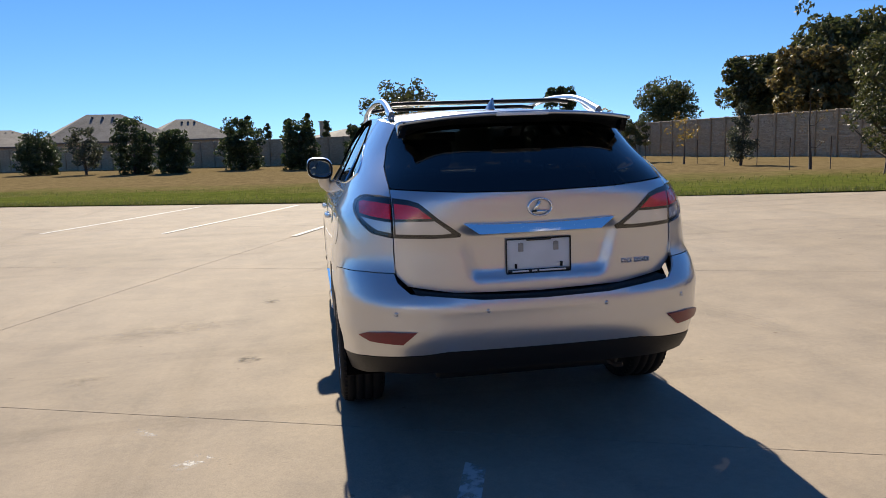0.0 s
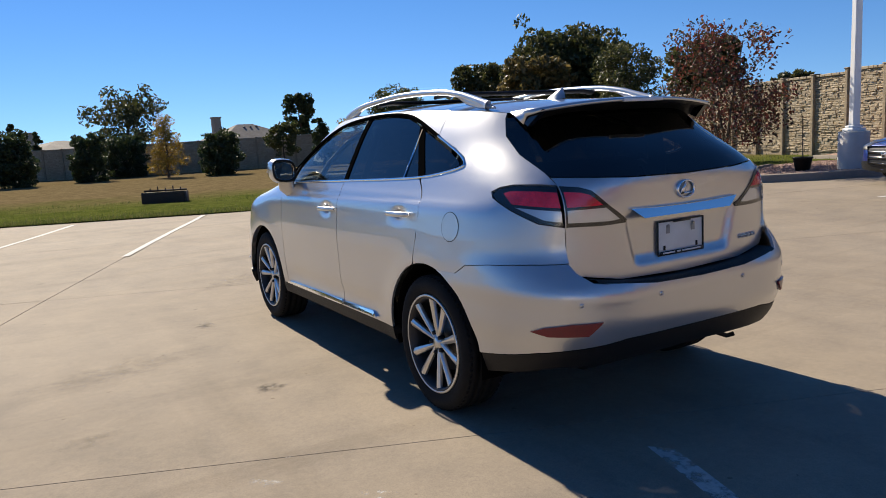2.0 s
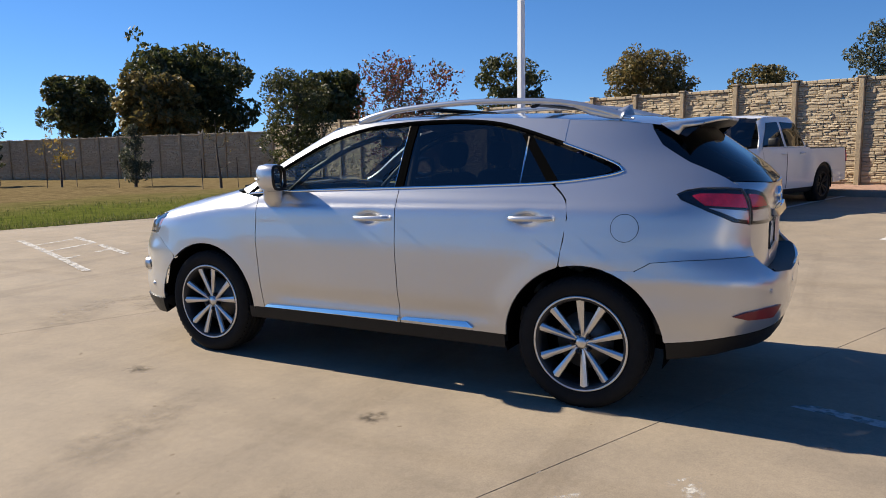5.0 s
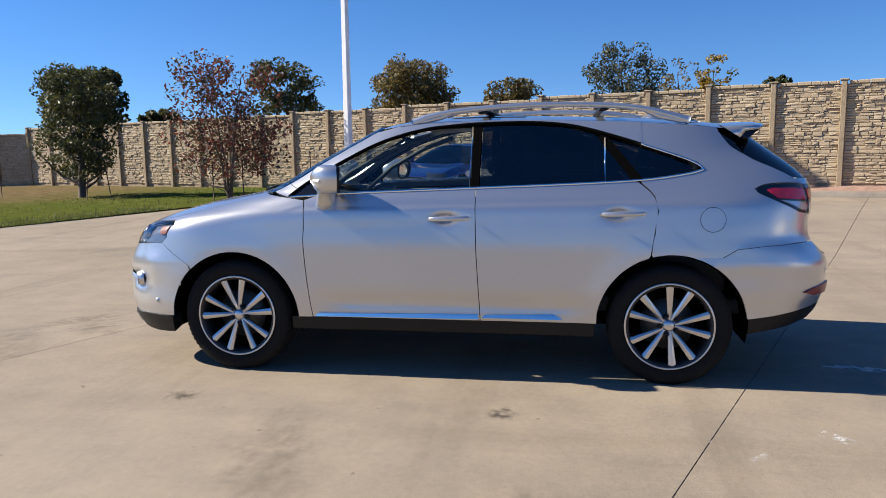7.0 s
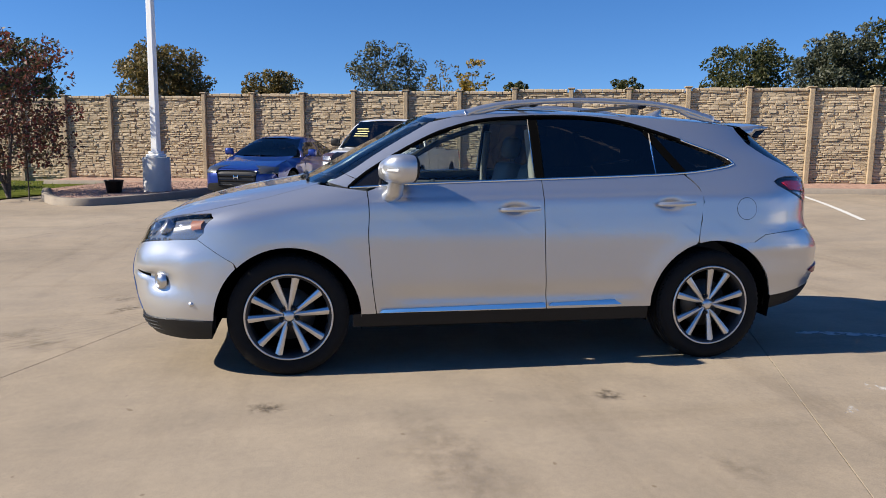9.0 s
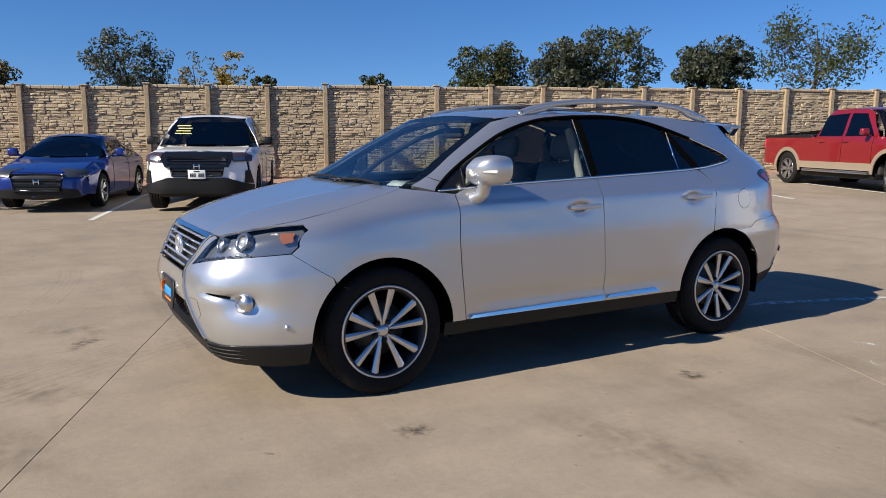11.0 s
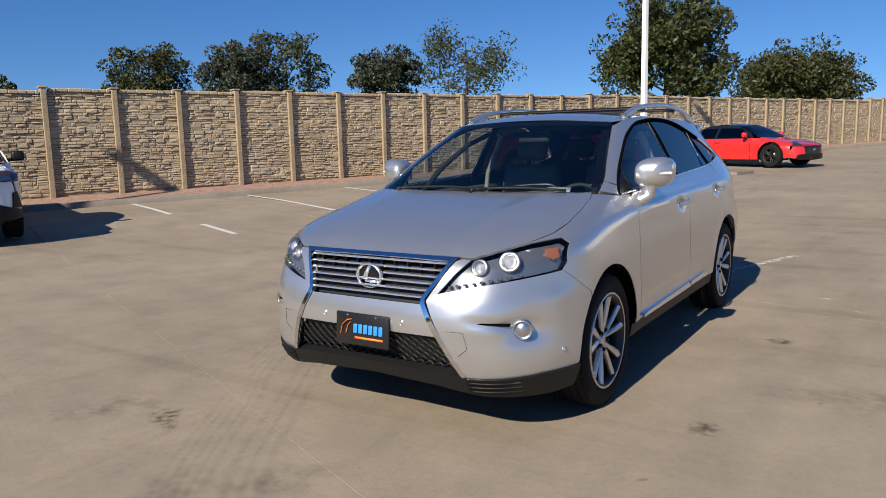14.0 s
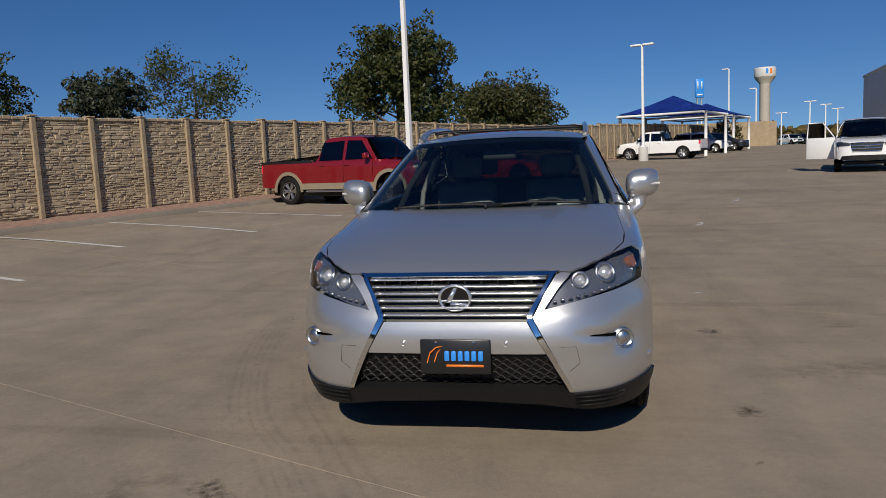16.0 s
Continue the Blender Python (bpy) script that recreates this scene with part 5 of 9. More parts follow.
        def run(pts, off, r, m, name, label):
            bm = bmesh.new()
            line = []
            for y, z in pts:
                p = B.at("left", y, z)
                n = B.normal("left", y, z, p)
                q = p + n * off
                line.append((q.x * (-1 if mir else 1), q.y, q.z))
            tube(bm, line, r, 8)
            part(name, bm, m, car, label)
        run(smooth_line([(1.0, 1.138), (0.83, 1.148), (0.6, 1.162), (-0.2, 1.192), (-0.8, 1.214), (-1.2, 1.235), (-1.45, 1.268), (-1.54, 1.29), (-1.552, 1.303), (-1.52, 1.33), (-1.42, 1.372), (-1.2, 1.448)], 5), -0.002, 0.008, CHROME, "window_moulding", "bright chrome moulding under the windows")
        run(smooth_line([(-1.2, 1.447), (-0.93, 1.531), (-0.74, 1.573), (-0.5, 1.591), (-0.2, 1.587), (0.0, 1.574), (0.137, 1.558), (0.3, 1.520), (0.48, 1.457), (0.72, 1.333), (0.87, 1.243), (0.955, 1.182), (1.005, 1.140)], 5), -0.004, 0.012, DARK, "window_frame", "black rubber frame over the side windows")
        run([(-0.985, 1.215), (-0.985, 1.49)], -0.006, 0.006, CHROME, "division_bar", "thin bright window bar")
        P("quarter_pillar", L, [(-1.148, 1.229), (-0.946, 1.492), (-0.962, 1.513), (-1.0, 1.502), (-1.212, 1.238)], DARK, off=-0.006, depth=0.01, gap=0, label="black pillar between door and quarter windows")
        run([(0.815, 1.155), (0.797, 1.285)], -0.008, 0.010, BLACK, "window_seal", "black window seal")
        run([(-0.163, 1.195), (-0.163, 1.57)], -0.007, 0.004, CHROME, "pillar_strip", "thin bright strip along the door pillar")
        run([(1.045, 1.222), (0.99, 1.198), (0.957, 1.186)], 0.0035, 0.0016, DARK, "pillar_seam", "thin seam where wing meets pillar")
        # door handles
        for yc, zc, prt in ((-0.045, 1.006, door), (-1.085, 1.037, rdoor)):
            bm = bmesh.new()
            pts = []
            for t in (-0.135, -0.12, -0.08, 0.0, 0.08, 0.115, 0.13):
                out = 0.006 + 0.028 * (1 - (t / 0.137) ** 4)
                pts.append((-(0.928 + out * 0.9) * (-1 if mir else 1) if not mir else (0.928 + out * 0.9), yc + t, zc + 0.004 - t * 0.03))
            tube(bm, pts, [(0.006, 0.010), (0.008, 0.013), (0.009, 0.015), (0.009, 0.016), (0.009, 0.015), (0.008, 0.013), (0.006, 0.01)], 10)
            part("door_handle", bm, SILVER, prt, "silver pull handle")
        # mirror
        mx = 0.962
        prof = [(0.812, 0.03, 0.024), (0.80, 0.075, 0.056), (0.765, 0.10, 0.083), (0.715, 0.107, 0.091), (0.665, 0.104, 0.088), (0.648, 0.101, 0.084)]
        back = [(0.648, 0.101, 0.084), (0.632, 0.097, 0.079), (0.634, 0.089, 0.068), (0.652, 0.086, 0.065)]

        def shell(prof):
            bm = bmesh.new()
            rings = []
            for y, rx, rz in prof:
                ring = []
                for k in range(28):
                    a = 2 * math.pi * k / 28
                    ca, sa = math.cos(a), math.sin(a)
                    q = 2 / 3.0
                    ring.append(bm.verts.new((side * (mx + rx * math.copysign(abs(ca) ** q, ca)), y - 0.03 * ca * (1 if rx > 0.05 else 0), 1.252 + 0.012 * ca + rz * math.copysign(abs(sa) ** q, sa))))
                rings.append(ring)
            for r0, r1 in zip(rings, rings[1:]):
                for k in range(28):
                    bm.faces.new((r0[k], r0[(k + 1) % 28], r1[(k + 1) % 28], r1[k]))
            return bm, rings
        bm, rings = shell(prof)
        bm.faces.new(rings[0])
        bmesh.ops.recalc_face_normals(bm, faces=bm.faces)
        mir_ob = part("door_mirror", bm, SILVER, car, "silver door mirror on a short stalk")
        bm, rings = shell(back)
        bmesh.ops.recalc_face_normals(bm, faces=bm.faces)
        part("mirror_rim", bm, BLACK, mir_ob, "black rim of the mirror")
        bm, rings = shell([(0.653, 0.0855, 0.0645), (0.654, 0.084, 0.063)])
        bm.faces.new(rings[1])
        part("mirror_glass", bm, mat_once("mirror"), mir_ob, "mirror glass", smooth=False)
        bm = bmesh.new()
        tube(bm, [(side * 0.84, 0.745, 1.095), (side * 0.90, 0.745, 1.095), (side * (mx - 0.04), 0.735, 1.115), (side * (mx - 0.027), 0.72, 1.20)], [(0.070, 0.045), (0.068, 0.045), (0.062, 0.040), (0.066, 0.045)], 14)
        part("stalk", bm, SILVER, mir_ob, "silver mirror stalk")
        bm = bmesh.new()
        tube(bm, [(side * (mx + 0.105), 0.73, 1.249), (side * (mx + 0.09), 0.765, 1.249), (side * (mx + 0.05), 0.790, 1.245)], [(0.004, 0.008)] * 3, 8)
        part("indicator", bm, mat_once("sticker"), mir_ob, "clear indicator strip in the mirror")
        # roof rail
        bm = bmesh.new()
        rail = smooth_line([(side * 0.60, 0.24, 1.598), (side * 0.60, 0.12, 1.638), (side * 0.595, -0.1, 1.674), (side * 0.59, -0.55, 1.700), (side * 0.585, -1.0, 1.690), (side * 0.585, -1.22, 1.664), (side * 0.585, -1.36, 1.630), (side * 0.585, -1.50, 1.588)], 5)
        tube(bm, rail, [(0.018, 0.018 + 0.010 * abs(2 * k / (len(rail) - 1) - 1) ** 4) for k in range(len(rail))], 10)
        rr = part("roof_rail", bm, SILVER, car, "satin silver roof rail")
        bm = bmesh.new()
        tube(bm, [(side * 0.60, 0.25, 1.588), (side * 0.60, 0.15, 1.612), (side * 0.598, 0.05, 1.636), (side * 0.597, -0.02, 1.656)], [(0.010, 0.006), (0.016, 0.020), (0.015, 0.022), (0.012, 0.010)], 10)
        part("rail_foot", bm, SILVER, rr, "moulded foot of the roof rail")
        bm = bmesh.new()
        tube(bm, [(side * 0.585, -1.56, 1.574), (side * 0.585, -1.44, 1.592), (side * 0.585, -1.32, 1.624), (side * 0.585, -1.22, 1.655)], [(0.010, 0.006), (0.016, 0.020), (0.015, 0.026), (0.012, 0.010)], 10)
        part("rail_foot", bm, SILVER, rr, "moulded foot of the roof rail")
        # wheels and wells
        for hy, hz in HUBS:
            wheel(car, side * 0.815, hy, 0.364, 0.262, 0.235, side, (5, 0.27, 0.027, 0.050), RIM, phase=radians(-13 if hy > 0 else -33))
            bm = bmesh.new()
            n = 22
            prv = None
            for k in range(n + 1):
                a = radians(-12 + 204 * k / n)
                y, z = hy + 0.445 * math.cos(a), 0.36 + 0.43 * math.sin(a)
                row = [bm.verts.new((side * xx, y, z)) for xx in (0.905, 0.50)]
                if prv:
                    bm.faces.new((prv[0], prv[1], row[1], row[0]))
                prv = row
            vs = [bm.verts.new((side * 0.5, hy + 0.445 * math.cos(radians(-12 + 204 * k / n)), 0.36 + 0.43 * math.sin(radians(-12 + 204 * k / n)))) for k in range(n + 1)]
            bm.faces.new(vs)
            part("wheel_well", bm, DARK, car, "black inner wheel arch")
        # fuel flap, parking sensors
        if side < 0:
            ring = [(-1.6 + 0.0735 * math.cos(2 * math.pi * k / 36), 1.005 + 0.0735 * math.sin(2 * math.pi * k / 36)) for k in range(36)]
            P("flap_gap", L, ring, DARK, off=0.0008, depth=0.0, gap=0, label="dark gap round the flap")
            P("fuel_flap", L, ring, SILVER, off=0.0016, depth=0.004, gap=0.003, label="round fuel filler flap")
        p = B.at("left", 1.93, 0.454)
        n = B.normal("left", 1.93, 0.454, p)
        bm = bmesh.new()
        q = Vector((p.x * (-1 if mir else 1), p.y, p.z))
        nn = Vector((n.x * (-1 if mir else 1), n.y, n.z))
        lathe(bm, [(0.0, 0.016), (0.009, 0.015), (0.011, 0.010), (0.014, 0.011), (0.015, 0.0)], 16, Matrix.Translation(q) @ nn.to_track_quat("Z", "Y").to_matrix().to_4x4())
        part("parking_sensor", bm, SILVER, car, "round parking sensor")
        for sx, sz in ((-0.28, 0.693), (-0.686, 0.690)):
            p = B.at("rear", sx, sz)
            n = B.normal("rear", sx, sz, p)
            q, nn = Vector((p.x * -side, p.y, p.z)), Vector((n.x * -side, n.y, n.z))
            bm = bmesh.new()
            lathe(bm, [(0.0, 0.004), (0.009, 0.004), (0.0095, 0.001), (0.012, 0.001), (0.013, 0.004), (0.015, 0.0)], 16, Matrix.Translation(q) @ nn.to_track_quat("Z", "Y").to_matrix().to_4x4())
            part("parking_sensor", bm, SILVER, car, "round parking sensor")
        p = B.at("front", -0.245, 0.60)
        bm = bmesh.new()
        lathe(bm, [(0.0, 0.004), (0.009, 0.004), (0.0095, 0.001), (0.012, 0.001), (0.013, 0.004), (0.015, 0.0)], 16, Matrix.Translation((0.245 * side, p.y, 0.60)) @ Matrix.Rotation(radians(-90), 4, "X"))
        part("parking_sensor", bm, SILVER, car, "round parking sensor")
        # rear reflector in the bumper
        P("reflector", "rwrap", B.wrap_pts([("x", -0.60, 0.607), ("x", -0.72, 0.606), ("x", -0.80, 0.592), ("x", -0.833, 0.572), ("x", -0.79, 0.552), ("x", -0.66, 0.550)], False), RED_DARK, off=0.010, depth=0.02, gap=0, label="red reflector low in the bumper")
        # liners behind the gaps
        P("door_liner", L, [(0.95, 0.30), (0.95, 1.12), (-1.2, 1.2), (-1.2, 0.82), (-0.92, 0.70), (-0.9, 0.30)], DARK, off=-0.05, depth=0.0, step=0.15, label="dark inner side of the doors")

    # hood
    front_edge = [(0.0, 0.912), (0.2, 0.912), (0.4, 0.911), (0.50, 0.910), (0.549, 0.909), (0.615, 0.930), (0.675, 0.948)]
    hp = [(x, B.reach(x, z, True)) for x, z in front_edge] + [(x, y) for x, y in reversed(seam)] + [(0.70, 1.175), (0.60, 1.205), (0.32, 1.255), (0.0, 1.27)]
    hp = hp + [(-x, y) for x, y in reversed(hp[1:-1])]

    def hood_disp(u, v):
        # two long shallow creases
        c = 0.50 - 0.10 * smoothstep(1.2, 2.1, v)
        return 0.006 * math.exp(-((abs(u) - c) / 0.05) ** 2)
    B.panel("bonnet", hood_top, hp, SILVER, car, step=0.045, disp=hood_disp, label="silver bonnet with soft creases")
    # windscreen
    ws = [(-0.772, 1.164), (-0.752, 1.234), (-0.702, 1.34), (-0.653, 1.44), (-0.603, 1.54), (-0.575, 1.575), (-0.3, 1.592), (0.0, 1.596)]
    ws = [tuple(q) for q in smooth_line(ws[:5], 6)] + ws[5:]
    ws = ws + [(-x, z) for x, z in reversed(ws[:-1])] + [(0.70, 1.158), (0.0, 1.152), (-0.70, 1.158)]
    B.panel("windscreen", "fwrap", B.wrap_pts([("x", x, z) for x, z in ws], True), GLASS_W, car, off=-0.004, depth=0.005, step=0.05, label="clear windscreen")
    band = [("x", -0.60, 1.55), ("x", -0.57, 1.574), ("x", -0.3, 1.592), ("x", 0.3, 1.592), ("x", 0.57, 1.574), ("x", 0.60, 1.55), ("x", 0.55, 1.55), ("x", 0.3, 1.566), ("x", -0.3, 1.566), ("x", -0.55, 1.55)]
    B.panel("windscreen_band", "fwrap", B.wrap_pts(band, True), mat_once("gloss_black"), car, off=-0.010, depth=0.0, gap=0, label="black band at the windscreen's edge")
    edge = [q for q in ws[:24] if q[0] < -0.59 and q[1] > 1.19]
    for s in (-1, 1):
        strip = [("x", s * (x + 0.006), z) for x, z in edge] + [("x", s * (x + 0.045), z - 0.004) for x, z in reversed(edge)]
        B.panel("windscreen_band", "fwrap", B.wrap_pts(strip, True), mat_once("gloss_black"), car, off=-0.010, depth=0.0, gap=0, label="black band at the windscreen's edge")
    bm = bmesh.new()
    for k in range(25):
        x = -0.74 + 1.48 * k / 24
        z = 1.15 - 0.02 * (abs(x) / 0.74) ** 2
        y = B.reach(x, 1.155, True)
        row = [bm.verts.new((x, y + 0.07 - 0.03 * abs(x), z - 0.035)), bm.verts.new((x, y + 0.01, z - 0.012)), bm.verts.new((x, y - 0.06, z - 0.01)), bm.verts.new((x, y - 0.12, z - 0.06))]
        if k:
            for j in range(3):
                bm.faces.new((prev[j], row[j], row[j + 1], prev[j + 1]))
        prev = row
    part("cowl", bm, BLACK, car, "black plastic cowl under the windscreen")
    for x0, x1, zz in ((-0.55, 0.12, 0.03), (0.02, 0.62, 0.03)):
        bm = bmesh.new()
        pts = []
        for k in range(9):
            x = x0 + (x1 - x0) * k / 8
            z = 1.168 + 0.012 * math.sin(math.pi * k / 8)
            pts.append((-x, B.reach(x, z, True) + 0.018, z + 0.004))
        tube(bm, pts, 0.009, 6)
        tube(bm, [pts[0], (pts[0][0] * 0.9, pts[0][1] + 0.03, 1.14)], 0.012, 6)
        part("wiper", bm, BLACK, car, "black windscreen wiper")
    # roof
    bm = bmesh.new()
    ys = [0.47 - 2.21 * k / 42 for k in range(43)]
    prev = None
    for y in ys:
        ze = roof_edge(y)
        xe = B.half(y, ze) if y < 0.2 else min(B.half(0.2, ze), 0.62)
        row = []
        for k in range(29):
            f = -1 + 2 * k / 28
            xx = xe * f
            yy = y
            if y > 0.2:
                yy = min(y, B.reach(xx, min(1.6, ROOF_C(y) - 0.02), True))
            row.append(bm.verts.new((xx * (1.002 - 0.001 * y * y), yy, ROOF_C(yy) - 0.047 * abs(f) ** 2.4)))
        if prev:
            for k in range(28):
                bm.faces.new((prev[k], prev[k + 1], row[k + 1], row[k]))
        prev = row
    bmesh.ops.recalc_face_normals(bm, faces=bm.faces)
    part("roof", bm, SILVER, car, "silver roof skin")
    bm = bmesh.new()
    prev = None
    for k in range(13):
        y = 0.02 - 0.50 * k / 12
        row = [bm.verts.new((x, y, ROOF_C(y) - 0.047 * (abs(x) / 0.62) ** 2.4 + 0.004)) for x in [-0.41 + 0.82 * j / 12 for j in range(13)]]
        if prev:
            for j in range(12):
                bm.faces.new((prev[j], prev[j + 1], row[j + 1], row[j]))
        prev = row
    bmesh.ops.recalc_face_normals(bm, faces=bm.faces)
    part("sunroof", bm, mat_once("gloss_black"), car, "dark glass sunroof")
    for y in (-0.22, -0.98):
        bm = bmesh.new()
        zr = 1.672 if y > -0.5 else 1.676
        tube(bm, [(-0.585, y, zr - 0.012), (-0.5, y, zr), (0.5, y, zr), (0.585, y, zr - 0.012)], [(0.03, 0.012)] * 4, 8)
        part("cross_bar", bm, BLACK, car, "black roof cross bar")
    bm = bmesh.new()
    rows = []
    for z, a, b, w in ((0, 0.10, -0.075, 0.032), (0.02, 0.065, -0.07, 0.022), (0.045, 0.0, -0.065, 0.012), (0.062, -0.045, -0.062, 0.006)):
        rows.append([bm.verts.new(q) for q in ((0, -1.34 + a, 1.616 + z), (w, -1.34 + (a + b) / 2, 1.616 + z), (0, -1.34 + b, 1.616 + z), (-w, -1.34 + (a + b) / 2, 1.616 + z))])
    for p, q in zip(rows, rows[1:]):
        for k in range(4):
            bm.faces.new((p[k], p[(k + 1) % 4], q[(k + 1) % 4], q[k]))
    bm.faces.new(rows[-1])
    part("roof_antenna", bm, SILVER, car, "silver shark-fin aerial")
    # tailgate
    tg = [(-0.6735, 1.205), (-0.6735, 0.865), (-0.664, 0.840), (-0.62, 0.795), (-0.4, 0.757), (0.0, 0.745)]
    tg = tg + [(-x, z) for x, z in reversed(tg[:-1])] + [(0.6735, 1.238), (0.35, 1.218), (0.0, 1.21), (-0.35, 1.218), (-0.6735, 1.238)]

    def lid_disp(u, v):
        # plate recess with sloping cheeks
        a = 1 - smoothstep(0.285, 0.325, abs(u) - (v - 0.8) * 0.28)
        return -0.026 * a * (1 - smoothstep(1.03, 1.06, v)) * smoothstep(0.80, 0.85, v)
    gate = LIDB.panel("tailgate", "rear", tg, SILVER, car, step=0.024, gap=0.0012, disp=lid_disp, label="silver tailgate with a plate recess")
    LIDB.panel("chrome_bar", "rear", [(-0.360, 1.078), (-0.29, 1.032), (0.29, 1.032), (0.360, 1.078), (0.2, 1.070), (0, 1.067), (-0.2, 1.070)], CHROME, gate, off=0.016, depth=0.05, gap=0, step=0.012, disp=lambda u, v: 0.42 * max(0.0, 1.076 - v), label="chrome bar over the plate")
    # rear plate and frame
    yp = LIDB.reach(0, 0.88, False) + 0.030
    bm = bmesh.new()
    box(bm, (-0.152, yp - 0.012, 0.832), (0.152, yp - 0.006, 0.985), 0.002)
    part("plate_blank", bm, mat_once("plate_white"), gate, "white blank plate")
    bm = bmesh.new()
    for a, b in (((-0.158, 0.828), (-0.1525, 0.992)), ((0.1525, 0.828), (0.158, 0.992)), ((-0.158, 0.986), (0.158, 0.993)), ((-0.158, 0.826), (0.158, 0.832))):
        box(bm, (a[0], yp - 0.02, a[1]), (b[0], yp - 0.008, b[1]), 0.003)
    part("plate_frame", bm, mat_once("plate_black"), gate, "dark plate frame")
    bm = bmesh.new()
    box(bm, (-0.15, yp - 0.0225, 0.831), (0.15, yp - 0.0205, 0.8475))
    box(bm, (-0.06, yp - 0.0225, 0.981), (0.06, yp - 0.0205, 0.991))
    part("frame_strip", bm, mat_once("plate_black"), gate, "black lettering strip of the plate frame")
    bm = bmesh.new()
    for a, b in ((-0.13, -0.05), (-0.035, -0.01), (0.0, 0.13)):
        box(bm, (a, yp - 0.0235, 0.835), (b, yp - 0.0228, 0.843))
    part("frame_text", bm, mat_once("sticker"), gate, "small white text bars")
    for x in (-0.085, 0.085):
        bm = bmesh.new()
        box(bm, (x - 0.014, yp - 0.016, 0.93), (x + 0.012, yp - 0.013, 0.97), 0.002, Matrix.Translation((0, 0, 0)))
        tube(bm, [(x, yp - 0.02, 0.965), (x, yp - 0.012, 0.965)], 0.008, 8)
        part("plate_tag", bm, mat_once("trim_light"), gate, "small paper tag and screw")
        bm = bmesh.new()
        box(bm, (x * 1.3 - 0.006, yp - 0.016, 0.851), (x * 1.3 + 0.006, yp - 0.0125, 0.874), 0.001)
        part("plate_clip", bm, BLACK, gate, "black plate clip")

    def emblem(y0, z0, rx, rz, front, parent, name):
        s = 1 if front else -1
        bm = bmesh.new()
        n = 40
        prof = [(1.0, 0.0), (0.985, 0.010), (0.91, 0.016), (0.84, 0.013), (0.80, 0.005)]
        rows = [[bm.verts.new((rx * f * math.cos(2 * math.pi * k / n), y0 + s * o, z0 + rz * f * math.sin(2 * math.pi * k / n))) for k in range(n)] for f, o in prof]
        for a, b in zip(rows, rows[1:]):
            for k in range(n):
                bm.faces.new((a[k], a[(k + 1) % n], b[(k + 1) % n], b[k]))
        for q in (((-0.16, 0.74), (0.06, 0.74), (0.66, -0.52), (0.30, -0.52)), ((0.66, -0.52), (0.54, -0.30), (-0.62, -0.36), (-0.66, -0.52))):
            lo = [bm.verts.new((s * rx * u, y0 + s * 0.004, z0 + rz * v)) for u, v in q]
            hi = [bm.verts.new((s * rx * u, y0 + s * 0.012, z0 + rz * v)) for u, v in q]
            bm.faces.new(hi)
            for k in range(4):
                bm.faces.new((lo[k], lo[(k + 1) % 4], hi[(k + 1) % 4], hi[k]))
        bmesh.ops.recalc_face_normals(bm, faces=bm.faces)
        e = part(name, bm, mat_once("badge_chrome"), parent, "oval chrome badge")
        if front:
            bm = bmesh.new()
            vs = [bm.verts.new((rx * 0.88 * math.cos(2 * math.pi * k / n), y0 + 0.004, z0 + rz * 0.88 * math.sin(2 * math.pi * k / n))) for k in range(n)]
            bm.faces.new(vs)
            part("badge_back", bm, mat_once("gloss_black"), e, "dark centre of the badge")
    emblem(LIDB.reach(0, 1.138, False) - 0.001, 1.138, 0.062, 0.044, False, gate, "rear_emblem")
    # model badge: plain chrome blocks
    bm = bmesh.new()
    x = 0.405
    for w in (0.022, 0.024, 0.0, 0.021, 0.021, 0.021):
        if w:
            yb = LIDB.reach(x, 0.86, False)
            for a, b, c, d in ((0, 1, 0, 0.24), (0, 1, 0.76, 1), (0, 0.25, 0.2, 0.8), (0.75, 1, 0.2, 0.8)):
                box(bm, (x + w * a, yb - 0.005, 0.848 + 0.022 * c), (x + w * b, yb + 0.004, 0.848 + 0.022 * d))
        x += w + 0.007
    part("model_badge", bm, SATIN, gate, "row of small chrome badge blocks")
    # rear window
    rg = [(-0.60, 1.52), (-0.645, 1.43), (-0.675, 1.34), (-0.675, 1.25), (-0.668, 1.242), (-0.35, 1.222), (0.0, 1.214)]
    rg = rg + [(-x, z) for x, z in reversed(rg[:-1])] + [(0.3, 1.535), (-0.3, 1.535)]
    B.panel("rear_screen", "rwrap", B.wrap_pts([("x", x, z) for x, z in rg], False), GLASS_R, car, off=-0.004, depth=0.005, step=0.05, label="dark tinted rear screen")
    # spoiler
    bm = bmesh.new()
    prev = None
    for k in range(33):
        x = -0.59 + 1.18 * k / 32
        f = abs(x) / 0.59
        tip = -2.005 + 0.085 * f ** 2.5
        drop = 0.035 * f ** 2.2
        root = -1.70 - 0.02 * (1 - f)
        row = [bm.verts.new((x, y, z)) for y, z in ((root, 1.579 - drop), (root - 0.1, 1.585 - drop), (tip + 0.06, 1.588 - drop), (tip, 1.580 - drop), (tip + 0.006, 1.566 - drop), (tip + 0.09, 1.553 - drop), (-1.80, 1.515 - drop))]
        if prev:
            for j in range(6):
                f6 = bm.faces.new((prev[j], prev[j + 1], row[j + 1], row[j]))
                f6.material_index = 1 if j > 3 else 0
        prev = row
    bm.verts.ensure_lookup_table()
    bm.faces.new([bm.verts[k] for k in range(7)])
    bm.faces.new(prev)
    bmesh.ops.recalc_face_normals(bm, faces=bm.faces)
    sp = part("roof_spoiler", bm, [SILVER, BLACK], car, "silver roof spoiler, black underneath")
    bm = bmesh.new()
